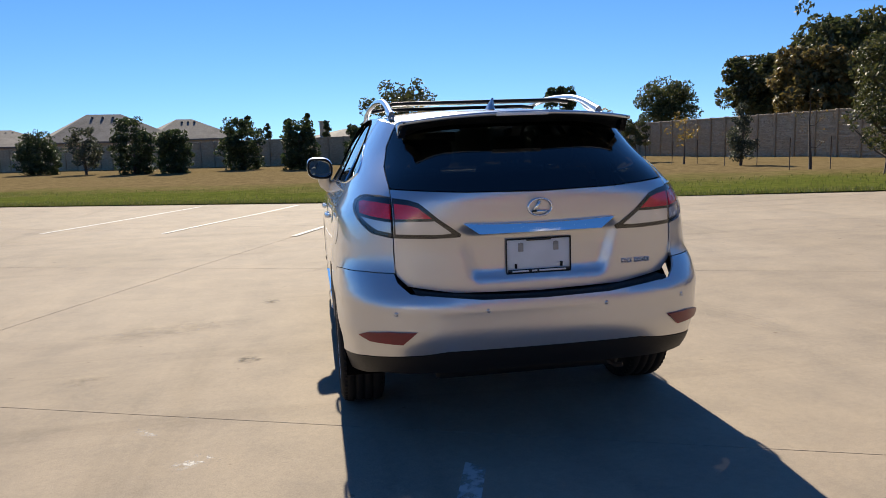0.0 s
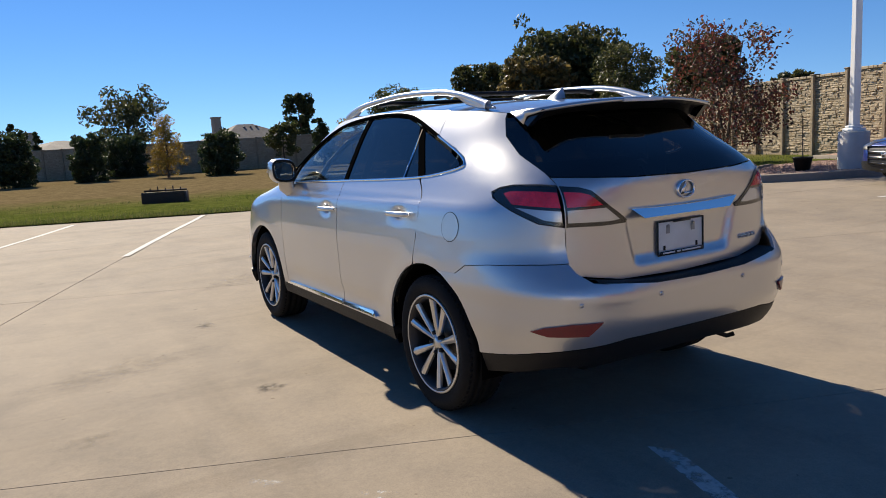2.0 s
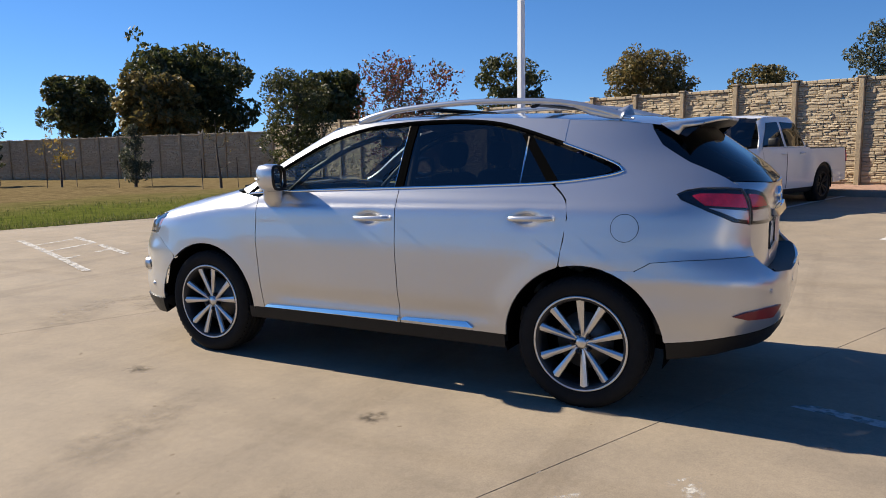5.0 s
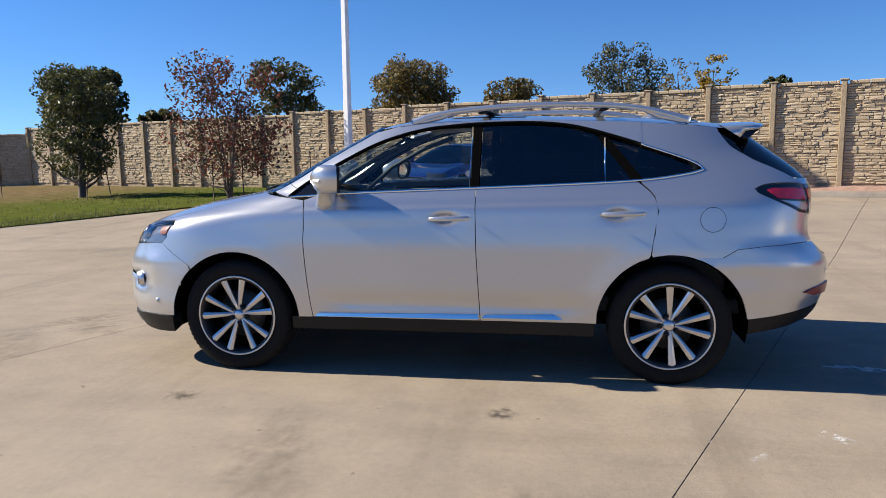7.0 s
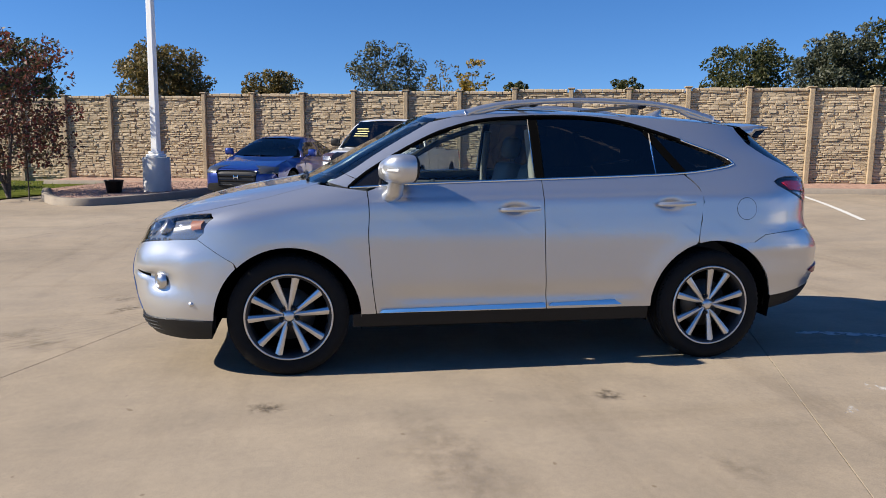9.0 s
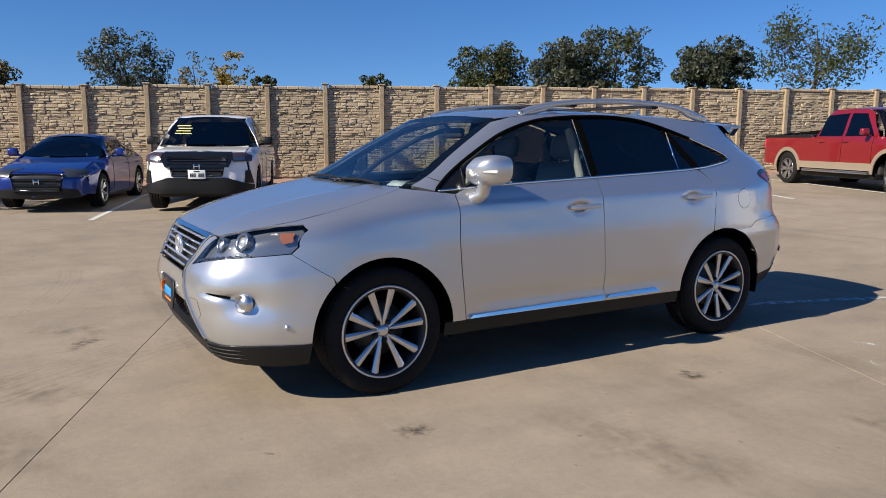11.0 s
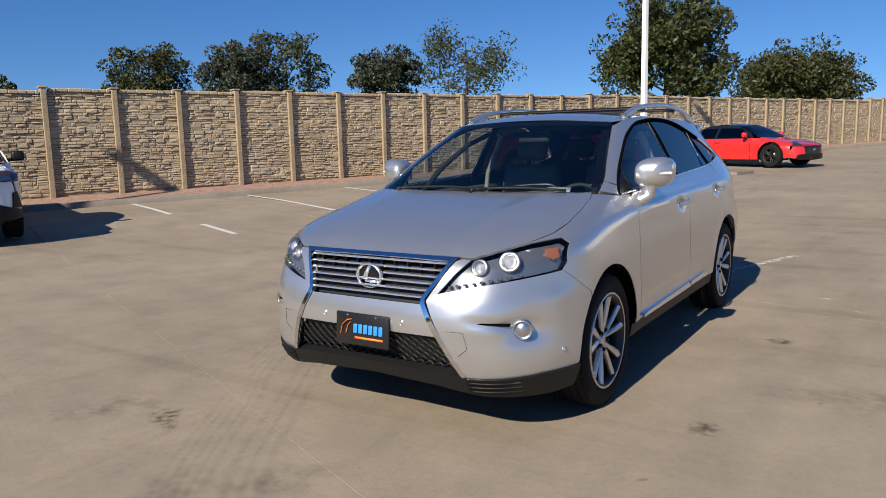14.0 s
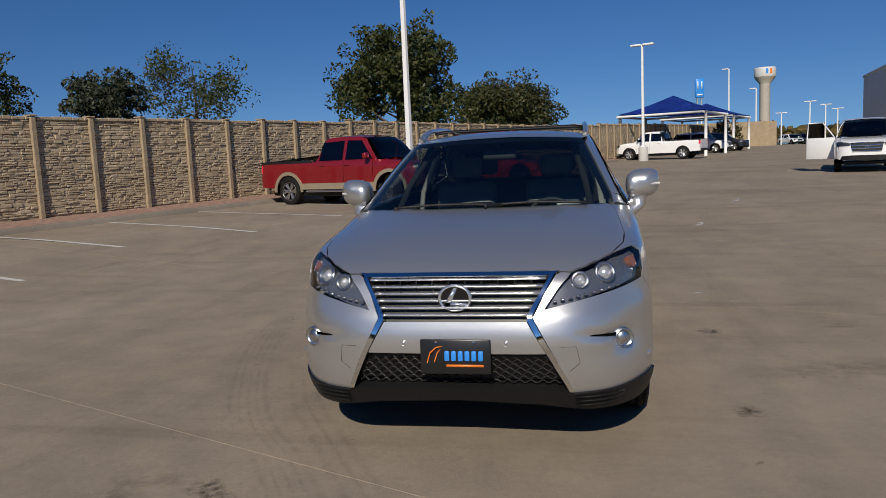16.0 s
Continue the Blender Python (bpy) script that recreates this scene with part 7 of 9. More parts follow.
def pot(x, y):
    p = thing("plant_pot", "black plastic nursery pot with a stick", "plant pot", pose(x, y, land(x, y) + 0.12))
    bm = bmesh.new()
    lathe(bm, [(0.0, 0.02), (0.15, 0.0), (0.2, 0.27), (0.215, 0.27), (0.215, 0.3), (0.195, 0.3), (0.185, 0.22), (0.0, 0.22)], 24)
    part("pot", bm, BLACK, p, "black plastic pot")
    bm = bmesh.new()
    tube(bm, [(0, 0, 0.2), (0.01, 0.02, 1.2)], 0.012, 6)
    part("stick", bm, BARK, p, "thin dark stem")


def tree_stake(x, y, h=1.3, lean=0.0):
    p = thing("stake", "thin dark metal tree stake", "stake", pose(x, y, land(x, y), lean, 0, 0))
    bm = bmesh.new()
    tube(bm, [(0, 0, -0.1), (0, 0, h)], 0.016, 6)
    part("rod", bm, mat_once("rust"), p)


BRICK = mat("tan_brick", (0.42, 0.34, 0.25), 0.9, var=0.15, scale=8, bump=0.3)
SHINGLE = mat("grey_shingle", (0.16, 0.145, 0.13), 0.9, var=0.3, scale=6, bump=0.5, bscale=20)
STUCCO = mat("pale_stucco", (0.66, 0.63, 0.57), 0.9, var=0.06, scale=4, bump=0.2)
BLUE_CLOTH = mat("blue_canopy_cloth", (0.010, 0.05, 0.36), 0.7, var=0.12, scale=3)
TANK = mat("tank_paint", (0.46, 0.41, 0.35), 0.7, var=0.06, scale=0.5)
TANK_W = mat("tank_white", (0.62, 0.61, 0.59), 0.6, var=0.03, scale=0.5)


def house(x, y, w, d, h, roof_h, turn, wallm=BRICK, chim=None, z=None):
    z = land(x, y) if z is None else z
    p = thing("house", "single-storey tan brick house with grey shingle hip roof", "house", pose(x, y, z, 0, 0, turn))
    bm = bmesh.new()
    box(bm, (-w / 2, -d / 2, -0.5), (w / 2, d / 2, h), 0.03)
    part("wall", bm, wallm, p, "brick walls")
    bm = bmesh.new()
    o = 0.5
    base = [bm.verts.new(q) for q in ((-w / 2 - o, -d / 2 - o, h), (w / 2 + o, -d / 2 - o, h), (w / 2 + o, d / 2 + o, h), (-w / 2 - o, d / 2 + o, h))]
    low = [bm.verts.new((v.co.x, v.co.y, h - 0.2)) for v in base]
    r = max(0.2, w / 2 - d / 2)
    rg = [bm.verts.new((-r, 0, h + roof_h)), bm.verts.new((r, 0, h + roof_h))]
    bm.faces.new((base[0], base[1], rg[1], rg[0]))
    bm.faces.new((base[1], base[2], rg[1]))
    bm.faces.new((base[2], base[3], rg[0], rg[1]))
    bm.faces.new((base[3], base[0], rg[0]))
    for k in range(4):
        bm.faces.new((low[k], low[(k + 1) % 4], base[(k + 1) % 4], base[k]))
    roof = part("roof", bm, SHINGLE, p, "grey shingle hip roof", smooth=False)
    for k in range(3):
        bm = bmesh.new()
        fx = -r + 0.5 + k * max(0.8, r * 0.6)
        box(bm, (fx - 0.12, -0.95, h + roof_h - 0.75), (fx + 0.12, -0.65, h + roof_h - 0.3), 0.03)
        part("roof_vent", bm, mat_once("dash"), roof, "small dark roof vent")
    if chim:
        bm = bmesh.new()
        box(bm, (chim - 0.45, -0.4, h), (chim + 0.45, 0.4, h + roof_h + 0.9), 0.03)
        box(bm, (chim - 0.52, -0.47, h + roof_h + 0.8), (chim + 0.52, 0.47, h + roof_h + 0.95), 0.02)
        c = part("chimney", bm, wallm, roof, "brick chimney")
        c.matrix_parent_inverse = Matrix()
    for k in (-1, 1):
        bm = bmesh.new()
        box(bm, (k * w * 0.25 - 0.6, -d / 2 - 0.03, 0.9), (k * w * 0.25 + 0.6, -d / 2 + 0.05, 2.1), 0.02)
        wdw = part("window", bm, mat_once("sticker"), p, "white-framed window")
        bm = bmesh.new()
        box(bm, (k * w * 0.25 - 0.52, -d / 2 - 0.04, 0.98), (k * w * 0.25 + 0.52, -d / 2 - 0.032, 2.02))
        part("pane", bm, mat_once("gloss_black"), wdw, smooth=False)
    return p


def spring_grader():
    """A dark steel box-scraper left lying on the lawn."""
    x, y = 1.35, 18.5
    p = thing("box_scraper", "rusty dark steel box scraper on the lawn", "farm tool", pose(x, y, land(x, y) + 0.02, 0, 0, -24))
    bm = bmesh.new()
    box(bm, (-0.62, -0.05, 0.0), (0.62, 0.0, 0.36), 0.01)
    part("back_plate", bm, mat_once("rust"), p, "rusty back plate")
    for s in (-1, 1):
        bm = bmesh.new()
        prism(bm, [(s * 0.62, -0.05), (s * 0.60, -0.05), (s * 0.60, 0.5), (s * 0.62, 0.5)], 0.0, 0.34)
        bmesh.ops.recalc_face_normals(bm, faces=bm.faces)
        part("side_plate", bm, mat_once("rust"), p)
    bm = bmesh.new()
    tube(bm, [(-0.62, 0.3, 0.38), (0.62, 0.3, 0.38)], 0.03, 6)
    part("cross_bar", bm, mat_once("rust"), p)
    for k in range(5):
        bm = bmesh.new()
        box(bm, (-0.45 + k * 0.22, 0.28, 0.1), (-0.42 + k * 0.22, 0.32, 0.46 + 0.05 * (k % 2)), 0.005)
        part("tine", bm, mat_once("rust"), p)


def canopy(x, y, w, d, h0, h1, turn):
    z = land(x, y)
    p = thing("shade_canopy", "blue fabric shade canopy on steel posts", "canopy", pose(x, y, z, 0, 0, turn))
    bm = bmesh.new()
    n = 10
    grid = []
    for i in range(n + 1):
        row = []
        for j in range(n + 1):
            u, v = i / n * 2 - 1, j / n * 2 - 1
            m = max(abs(u), abs(v))
            zz = h0 + (h1 - h0) * (1 - m) ** 1.15 + 0.05 * (abs(u) ** 4 + abs(v) ** 4)
            row.append(bm.verts.new((u * w / 2, v * d / 2, zz)))
        grid.append(row)
    for i in range(n):
        for j in range(n):
            bm.faces.new((grid[i][j], grid[i + 1][j], grid[i + 1][j + 1], grid[i][j + 1]))
    bmesh.ops.solidify(bm, geom=bm.faces[:], thickness=0.02)
    part("cloth", bm, BLUE_CLOTH, p, "blue stretched cloth", smooth=False)
    for a, b in (((-w / 2, -d / 2), (w / 2, -d / 2)), ((w / 2, -d / 2), (w / 2, d / 2)), ((w / 2, d / 2), (-w / 2, d / 2)), ((-w / 2, d / 2), (-w / 2, -d / 2))):
        bm = bmesh.new()
        tube(bm, [(*a, h0 - 0.08), (*b, h0 - 0.08)], 0.09, 8)
        part("beam", bm, STEEL_WHITE, p, "pale steel beam")
    for sx in (-1, 1):
        for sy in (-1, 1):
            bm = bmesh.new()
            tube(bm, [(sx * w * 0.5, sy * d * 0.42, -0.1), (sx * w * 0.5, sy * d * 0.42, h0)], 0.12, 10)
            part("post", bm, STEEL_WHITE, p, "pale steel post")


def water_tower():
    x, y = -92.5, -437.0
    p = thing("water_tower", "tan concrete water tower with a white tank top", "water tower", pose(x, y, 3.0))
    bm = bmesh.new()
    lathe(bm, [(2.75, -5), (2.75, 30.6), (2.9, 31.2), (2.9, 31.6), (4.9, 34.0), (5.45, 35.2)], 32)
    part("shaft", bm, TANK, p, "tan concrete shaft")
    bm = bmesh.new()
    lathe(bm, [(5.45, 35.2), (5.6, 35.8), (5.6, 39.6), (5.4, 40.1), (2.6, 40.4), (0.0, 40.5)], 32)
    tank = part("tank", bm, TANK_W, p, "white tank")
    for a, c in ((82, "blue_ink"), (104, "orange_ink")):
        bm = bmesh.new()
        prev = None
        for k in range(5):
            an = radians(a + k * 3.2)
            row = [bm.verts.new((5.66 * math.cos(an), 5.66 * math.sin(an), z)) for z in (36.4 + 0.3 * (k % 2), 39.2)]
            if prev:
                bm.faces.new((prev[0], row[0], row[1], prev[1]))
            prev = row
        part("tank_mark", bm, mat_once(c), tank, "coloured mark on the tank")


def sign_tower():
    p = thing("pylon_sign", "tall blue dealer sign on two white posts", "sign", pose(-15.6, -109.0, land(-15.6, -109.0), 0, 0, 10))
    bm = bmesh.new()
    box(bm, (-0.62, -0.2, 7.2), (0.62, 0.2, 9.9), 0.08)
    b = part("sign_box", bm, mat_once("blue_ink"), p, "blue sign box")
    bm = bmesh.new()
    for q in (((-0.36, 8.4), (-0.2, 9.5)), ((0.2, 8.4), (0.36, 9.5)), ((-0.4, 7.5), (0.4, 7.7))):
        box(bm, (q[0][0], 0.20, q[0][1]), (q[1][0], 0.23, q[1][1]))
    part("sign_mark", bm, mat_once("sticker"), b, "white mark and bar")
    for x in (-0.3, 0.3):
        bm = bmesh.new()
        tube(bm, [(x, 0, -0.2), (x, 0, 7.3)], 0.12, 8)
        part("post", bm, STEEL_WHITE, p, "white post")


def showroom():
    p = thing("building", "pale stucco showroom building with dark edge trim", "building", pose(-33.0, -62.4, land(-33.0, -62.4), 0, 0, -9))
    bm = bmesh.new()
    box(bm, (-9.0, -8, -0.5), (9.0, 8, 6.35), 0.05)
    part("wall", bm, STUCCO, p, "pale stucco walls")
    bm = bmesh.new()
    box(bm, (-9.08, -8.08, 6.35), (9.08, 8.08, 6.55), 0.04)
    part("parapet", bm, STUCCO, p, "pale parapet cap")
    for z in (2.3, 4.6):
        bm = bmesh.new()
        box(bm, (-9.01, 7.99, z - 0.02), (9.01, 8.012, z + 0.02))
        part("wall_joint", bm, BASE_CONC, p, "thin wall joint", smooth=False)
    bm = bmesh.new()
    box(bm, (9.0, 6.6, 4.9), (9.35, 8.0, 5.8), 0.05)
    part("side_sign", bm, mat_once("rust"), p, "dark box on the wall's edge")


def gate_wall():
    p = thing("wall_south", "tan enclosure wall with a dark steel gate", "wall", kind="structure")
    a, b = Vector((-9.5, -87.6)), Vector((-21.8, -90.3))
    d = (b - a).normalized()
    n = Vector((-d.y, d.x))
    bm = bmesh.new()
    z = land(a.x, a.y)
    prism(bm, [tuple(a), tuple(b), tuple(b - n * 0.3), tuple(a - n * 0.3)], z - 0.5, z + 2.9)
    bmesh.ops.recalc_face_normals(bm, faces=bm.faces)
    part("panel", bm, POST, p, "tan wall panel", smooth=False)
    for k in range(3):
        bm = bmesh.new()
        q = b + d * 0.4 * 0 - d * (1.5 * k + 0.2) + n * 0.2
        tube(bm, [(q.x, q.y, z - 0.2), (q.x, q.y, z + 3.0)], 0.09, 8)
        part("gate_post", bm, mat_once("rust"), p, "dark steel gate post")


def far_hills():
    rnd = random.Random(9)
    verts, faces = [], []
    for k in range(9000):
        a = rnd.uniform(-0.62, 0.75)
        r = rnd.uniform(190, 330)
        x, y = -r * math.sin(a + 0.12) - 5, -r * math.cos(a + 0.12)
        z = 1.5 + (r - 190) * 0.045 * smoothstep(-0.2, 0.5, a) + rnd.uniform(0, 4.5) * (0.6 + 0.6 * abs(noise.noise(Vector((x * 0.03, y * 0.03, 0)))))
        s = rnd.uniform(0.7, 1.6)
        ax = Vector((rnd.gauss(0, 1), rnd.gauss(0, 1), rnd.gauss(0, 1))).normalized() * s
        bx = ax.cross(Vector((rnd.gauss(0, 1), rnd.gauss(0, 1), rnd.gauss(0, 1)))).normalized() * s * 0.7
        c = Vector((x, y, z))
        i = len(verts)
        verts += [tuple(c - ax), tuple(c + bx), tuple(c + ax), tuple(c - bx)]
        faces.append((i, i + 1, i + 2, i + 3))
    me = bpy.data.meshes.new("far_woods")
    me.from_pydata(verts, [], faces)
    me.materials.append(LEAF_OLIVE)
    tagged(new("far_woods", me), "olive-brown wooded rise in the far distance", "woods", kind="stuff")


kerb_island()
wall_kerb()
light_pole(13.23, 4.76, 8.2)
light_pole(5.27, -18.23, 8.4)
light_pole(-3.79, -45.24, 7.45, arms=2)
light_pole(-15.67, -85.0, 8.8)
light_pole(-19.9, -91.7, 6.9, base=False)
light_pole(-28.6, -101.9, 5.6, arms=2, base=False)
light_pole(-26.2, -106.8, 4.4, arms=2, base=False)
light_pole(-33.6, -113.0, 5.6, arms=2, base=False)
light_pole(-35.4, -113.6, 5.0, arms=2, base=False)
pot(12.7, 5.6)
for x, y, l in ((13.6, 8.7, 0), (12.4, 7.3, 0), (15.3, 13.7, 8), (16.7, 13.8, -8), (15.5, 18.4, 0), (16.5, 17.6, 0), (16.3, 24.0, 0), (17.3, 23.2, 0), (16.2, 28.6, 6), (17.1, 27.8, 0), (16.2, 34.4, 0), (17.2, 33.7, 0)):
    tree_stake(x, y, 1.15, l)
house(-26.6, 95.7, 15.0, 11.0, 3.0, 3.4, 24)
house(-17.4, 98.2, 11.0, 9.0, 3.0, 2.6, 24)
house(-41.3, 103.0, 12.0, 10.0, 2.8, 2.2, 24)
house(3.45, 85.5, 9.0, 8.0, 2.4, 1.1, 24, chim=-3.2)
house(23.6, 86.0, 10.0, 8.0, 2.2, 2.2, 10, chim=-3.6)
house(52.0, 60.0, 12.0, 9.0, 3.0, 2.6, 60)
spring_grader()
canopy(-6.9, -57.4, 6.6, 7.4, 3.25, 4.75, -22)
canopy(-11.5, -72.6, 6.6, 8.0, 3.2, 4.6, -22)
water_tower()
sign_tower()
showroom()
gate_wall()
far_hills()

# ---- parked cars and trucks ----
def mirror_pts(pts):
    return [("x", -q[1], q[2]) if q[0] == "x" else ("y", q[1], q[2], 1) for q in reversed(pts)]


def vehicle(name, label, m, paint, kind, yf, yr, w, h, wb, rw, rim=(5, 0.2, 0.04, 0.06), rimm=None, category="car", belt=None, sill=0.24, lower=None, roofm=None, grille="bar", steer=0.0, lamp_z=None, group="", open_door=False, bed=0.95, cab=-0.75, glass=None):
    """A parked vehicle with y ahead and its wheels at plus and minus half the wheelbase."""
    car = thing(name, label, category, m, group)
    glass = glass or GLASS_R
    rimm = rimm or BLACK
    belt = belt or h * 0.655
    s = h / 1.42
    hood0, hood1 = (h * 0.50, belt + 0.02) if kind == "sedan" else (belt * 0.86, belt + 0.0)
    if kind == "sedan":
        cowl, top_f, top_r, deck = yf - 1.35, yf - 2.15, yr + 1.45, belt + 0.02
        W = [(0.12, w - 0.10), (0.3, w - 0.02), (0.55 * s, w), (belt - 0.12, w - 0.01), (belt, w - 0.06), (belt + 0.08, w - 0.11), (h - 0.2, w - 0.27), (h - 0.02, w - 0.38)]
        YF = [(0.12, yf - 0.12), (0.3, yf), (hood0 - 0.08, yf - 0.01), (hood0, yf - 0.12), (hood0 + (hood1 - hood0) * 0.5, yf - 0.6), (hood1, cowl), (h - 0.15, top_f + 0.25), (h - 0.02, top_f - 0.1)]
        YR = [(0.12, yr + 0.12), (0.35, yr), (belt - 0.05, yr + 0.01), (deck, yr + 0.12), (belt + 0.1, yr + 0.45), (h - 0.15, top_r - 0.25), (h - 0.02, top_r)]
    elif kind == "pickup":
        cowl, top_f = yf - 1.35, yf - 2.0
        W = [(0.2, w - 0.06), (0.45, w), (0.9, w + 0.005), (belt - 0.08, w - 0.01), (belt, w - 0.04), (belt + 0.1, w - 0.08), (h - 0.2, w - 0.2), (h - 0.02, w - 0.3)]
        YF = [(0.2, yf - 0.1), (0.4, yf), (hood0 - 0.05, yf - 0.03), (hood0, yf - 0.10), (hood0 + (hood1 - hood0) * 0.6, yf - 0.55), (hood1, cowl), (h - 0.12, top_f + 0.15), (h - 0.02, top_f - 0.2)]
        YR = [(0.2, yr + 0.06), (0.45, yr), (bed, yr + 0.02), (bed + 0.03, yr + 0.05), (bed + 0.06, cab - 0.02), (h - 0.15, cab + 0.14), (h - 0.02, cab + 0.3)]
    else:
        cowl, top_f = yf - 1.25, yf - 1.9
        W = [(0.2, w - 0.06), (0.4, w), (0.8, w), (belt - 0.1, w - 0.01), (belt, w - 0.05), (belt + 0.1, w - 0.1), (h - 0.15, w - 0.22), (h - 0.02, w - 0.32)]
        YF = [(0.2, yf - 0.1), (0.4, yf), (hood0 - 0.05, yf - 0.03), (hood0, yf - 0.12), (hood0 + (hood1 - hood0) * 0.6, yf - 0.6), (hood1, cowl), (h - 0.12, top_f + 0.1), (h - 0.02, top_f - 0.2)]
        YR = [(0.2, yr + 0.06), (0.5, yr), (belt, yr + 0.03), (h - 0.15, yr + 0.3), (h - 0.02, yr + 0.5)]
    sf = [(0.2, yf - 1.4), (belt, yf - 1.5), (h, top_f - 0.5)]
    if kind == "pickup":
        sr = [(0.2, yr + 0.6), (bed + 0.03, yr + 0.6), (bed + 0.06, cab + 0.4), (h, cab + 0.7)]
    else:
        sr = [(0.2, yr + 1.1), (belt, yr + 1.1), (h, yr + 1.8)]
    nn = [(0.2, 5.0), (belt, 4.0), (belt + 0.1, 3.2), (h, 4.0)]
    nr = [(0.2, 5.0 if kind != "pickup" else 14), (belt, 4.5 if kind != "pickup" else 14), (belt + 0.1, 3.6 if kind != "pickup" else 8), (h, 4.0)]
    B = Body(W, YF, YR, nn, nr, sf, sr)
    ya, yb = wb / 2, -wb / 2
    ra = rw + 0.075
    f1, r1 = yf - 0.28, yr + (0.25 if kind != "pickup" else 0.06)
    hx = w * 0.80
    hood_rng = (hood0 - 0.12, hood1 + 0.01)
    zh = lambda y: B.top(hx, y, *hood_rng)
    low_z = sill
    side = [(f1, low_z + 0.06), (ya + ra, low_z + 0.04)] + arc(ya, rw, ra, 5, 175, 14) + [(ya - ra, low_z), (yb + ra, low_z)] + arc(yb, rw, ra, 5, 175, 14) + [(yb - ra, low_z + 0.04), (r1, low_z + 0.08)]
    if kind == "pickup":
        side += [(r1, bed), (cab - 0.03, bed), (cab - 0.0, belt - 0.01)]
    else:
        side += [(r1, belt - 0.02)]
    side += [(cowl - 0.1, belt)] + [(y, min(belt, zh(y))) for y in (cowl + 0.1, cowl + 0.4, cowl + 0.7, f1 - 0.12, f1)]
    for sd in (-1, 1):
        mir = sd > 0
        if lower:
            zc = 0.62
            up = [q for q in side]
            B.panel("body_side", "left", side, paint, car, mirror=mir, step=0.09, gap=0, depth=0.02, label="painted body side")
            lowp = [(ya - ra - 0.02, low_z), (yb + ra + 0.02, low_z), (yb + ra + 0.02, zc), (ya - ra - 0.02, zc)]
            B.panel("lower_band", "left", lowp, lower, car, mirror=mir, step=0.12, off=0.006, depth=0.01, gap=0, label="contrasting lower body band")
            for cy in (ya, yb):
                ring = arc(cy, rw, ra + 0.09, -2, 182, 16) + arc(cy, rw, ra - 0.005, 182, -2, 16)
                B.panel("arch_moulding", "left", ring, lower, car, mirror=mir, step=0.08, off=0.015, depth=0.02, gap=0, label="contrasting wheel arch moulding")
        else:
            B.panel("body_side", "left", side, paint, car, mirror=mir, step=0.09, gap=0, depth=0.02, label="painted body side")
            B.panel("sill", "left", [(ya - ra, low_z), (yb + ra, low_z), (yb + ra, low_z - 0.08), (ya - ra, low_z - 0.08)], BLACK, car, mirror=mir, step=0.15, off=-0.01, depth=0.05, gap=0, label="black sill")
        # windows
        wf, wr = cowl - 0.28, (cab + 0.20 if kind == "pickup" else yr + (0.75 if kind == "sedan" else 0.35))
        zt = h - (0.14 if kind == "sedan" else 0.15)
        mid = (wf + wr) / 2 - 0.05
        zb = belt + 0.015
        fx = wf - (zt - zb) * (1.35 if kind == "sedan" else 0.85)
        rx = wr + (zt - zb) * (1.3 if kind == "sedan" else (0.12 if kind == "pickup" else 0.45))
        if not (open_door and sd < 0):
            B.panel("side_window", "left", [(wf, zb), (fx, zt - 0.02), (mid + 0.05, zt), (mid + 0.05, zb)], glass, car, mirror=mir, step=0.12, off=0.004, depth=0.004, label="tinted side window")
        B.panel("side_window", "left", [(mid - 0.05, zb), (mid - 0.05, zt), (rx, zt - 0.03), (wr, zb)], glass, car, mirror=mir, step=0.12, off=0.004, depth=0.004, label="tinted side window")
        # pillars and roof side
        cant = [(wf + 0.16, belt), (fx + 0.13, zt + 0.01), (fx - 0.1, h - 0.06), (mid, h - 0.045), (rx + 0.1, h - 0.06), (wr - (0.2 if kind != "pickup" else 0.09), belt)]
        B.panel("cabin_side", "left", cant, roofm or paint, car, mirror=mir, step=0.09, gap=0, off=-0.003, depth=0.02, label="painted pillars and roof side")
        # door seams and handles
        for yy in ((mid, wf + 0.02) if kind != "x" else ()):
            bm = bmesh.new()
            pts = []
            for k in range(7):
                z = low_z + 0.02 + (belt - low_z - 0.02) * k / 6
                pts.append((sd * (B.half(yy, z) + 0.001), yy, z))
            tube(bm, pts, 0.005, 4)
            part("door_seam", bm, DARK, car, "dark door seam")
        for yy in (mid + 0.12, wr + (0.30 if kind != "pickup" else 0.16)):
            bm = bmesh.new()
            z = belt - 0.12
            x = B.half(yy, z)
            tube(bm, [(sd * (x + 0.005), yy - 0.1, z), (sd * (x + 0.03), yy - 0.07, z), (sd * (x + 0.03), yy + 0.07, z), (sd * (x + 0.005), yy + 0.1, z)], 0.014, 6)
            part("door_handle", bm, paint, car, "door handle")
        # mirror
        bm = bmesh.new()
        box(bm, (-0.09, -0.06, -0.07), (0.10, 0.07, 0.09), 0.04, pose(sd * (w + 0.12), wf - 0.10, belt + 0.10), seg=2)
        tube(bm, [(sd * (w - 0.06), wf - 0.1, belt + 0.03), (sd * (w + 0.08), wf - 0.1, belt + 0.06)], 0.025, 6)
        part("door_mirror", bm, BLACK if kind == "pickup" and not lower else paint, car, "door mirror")
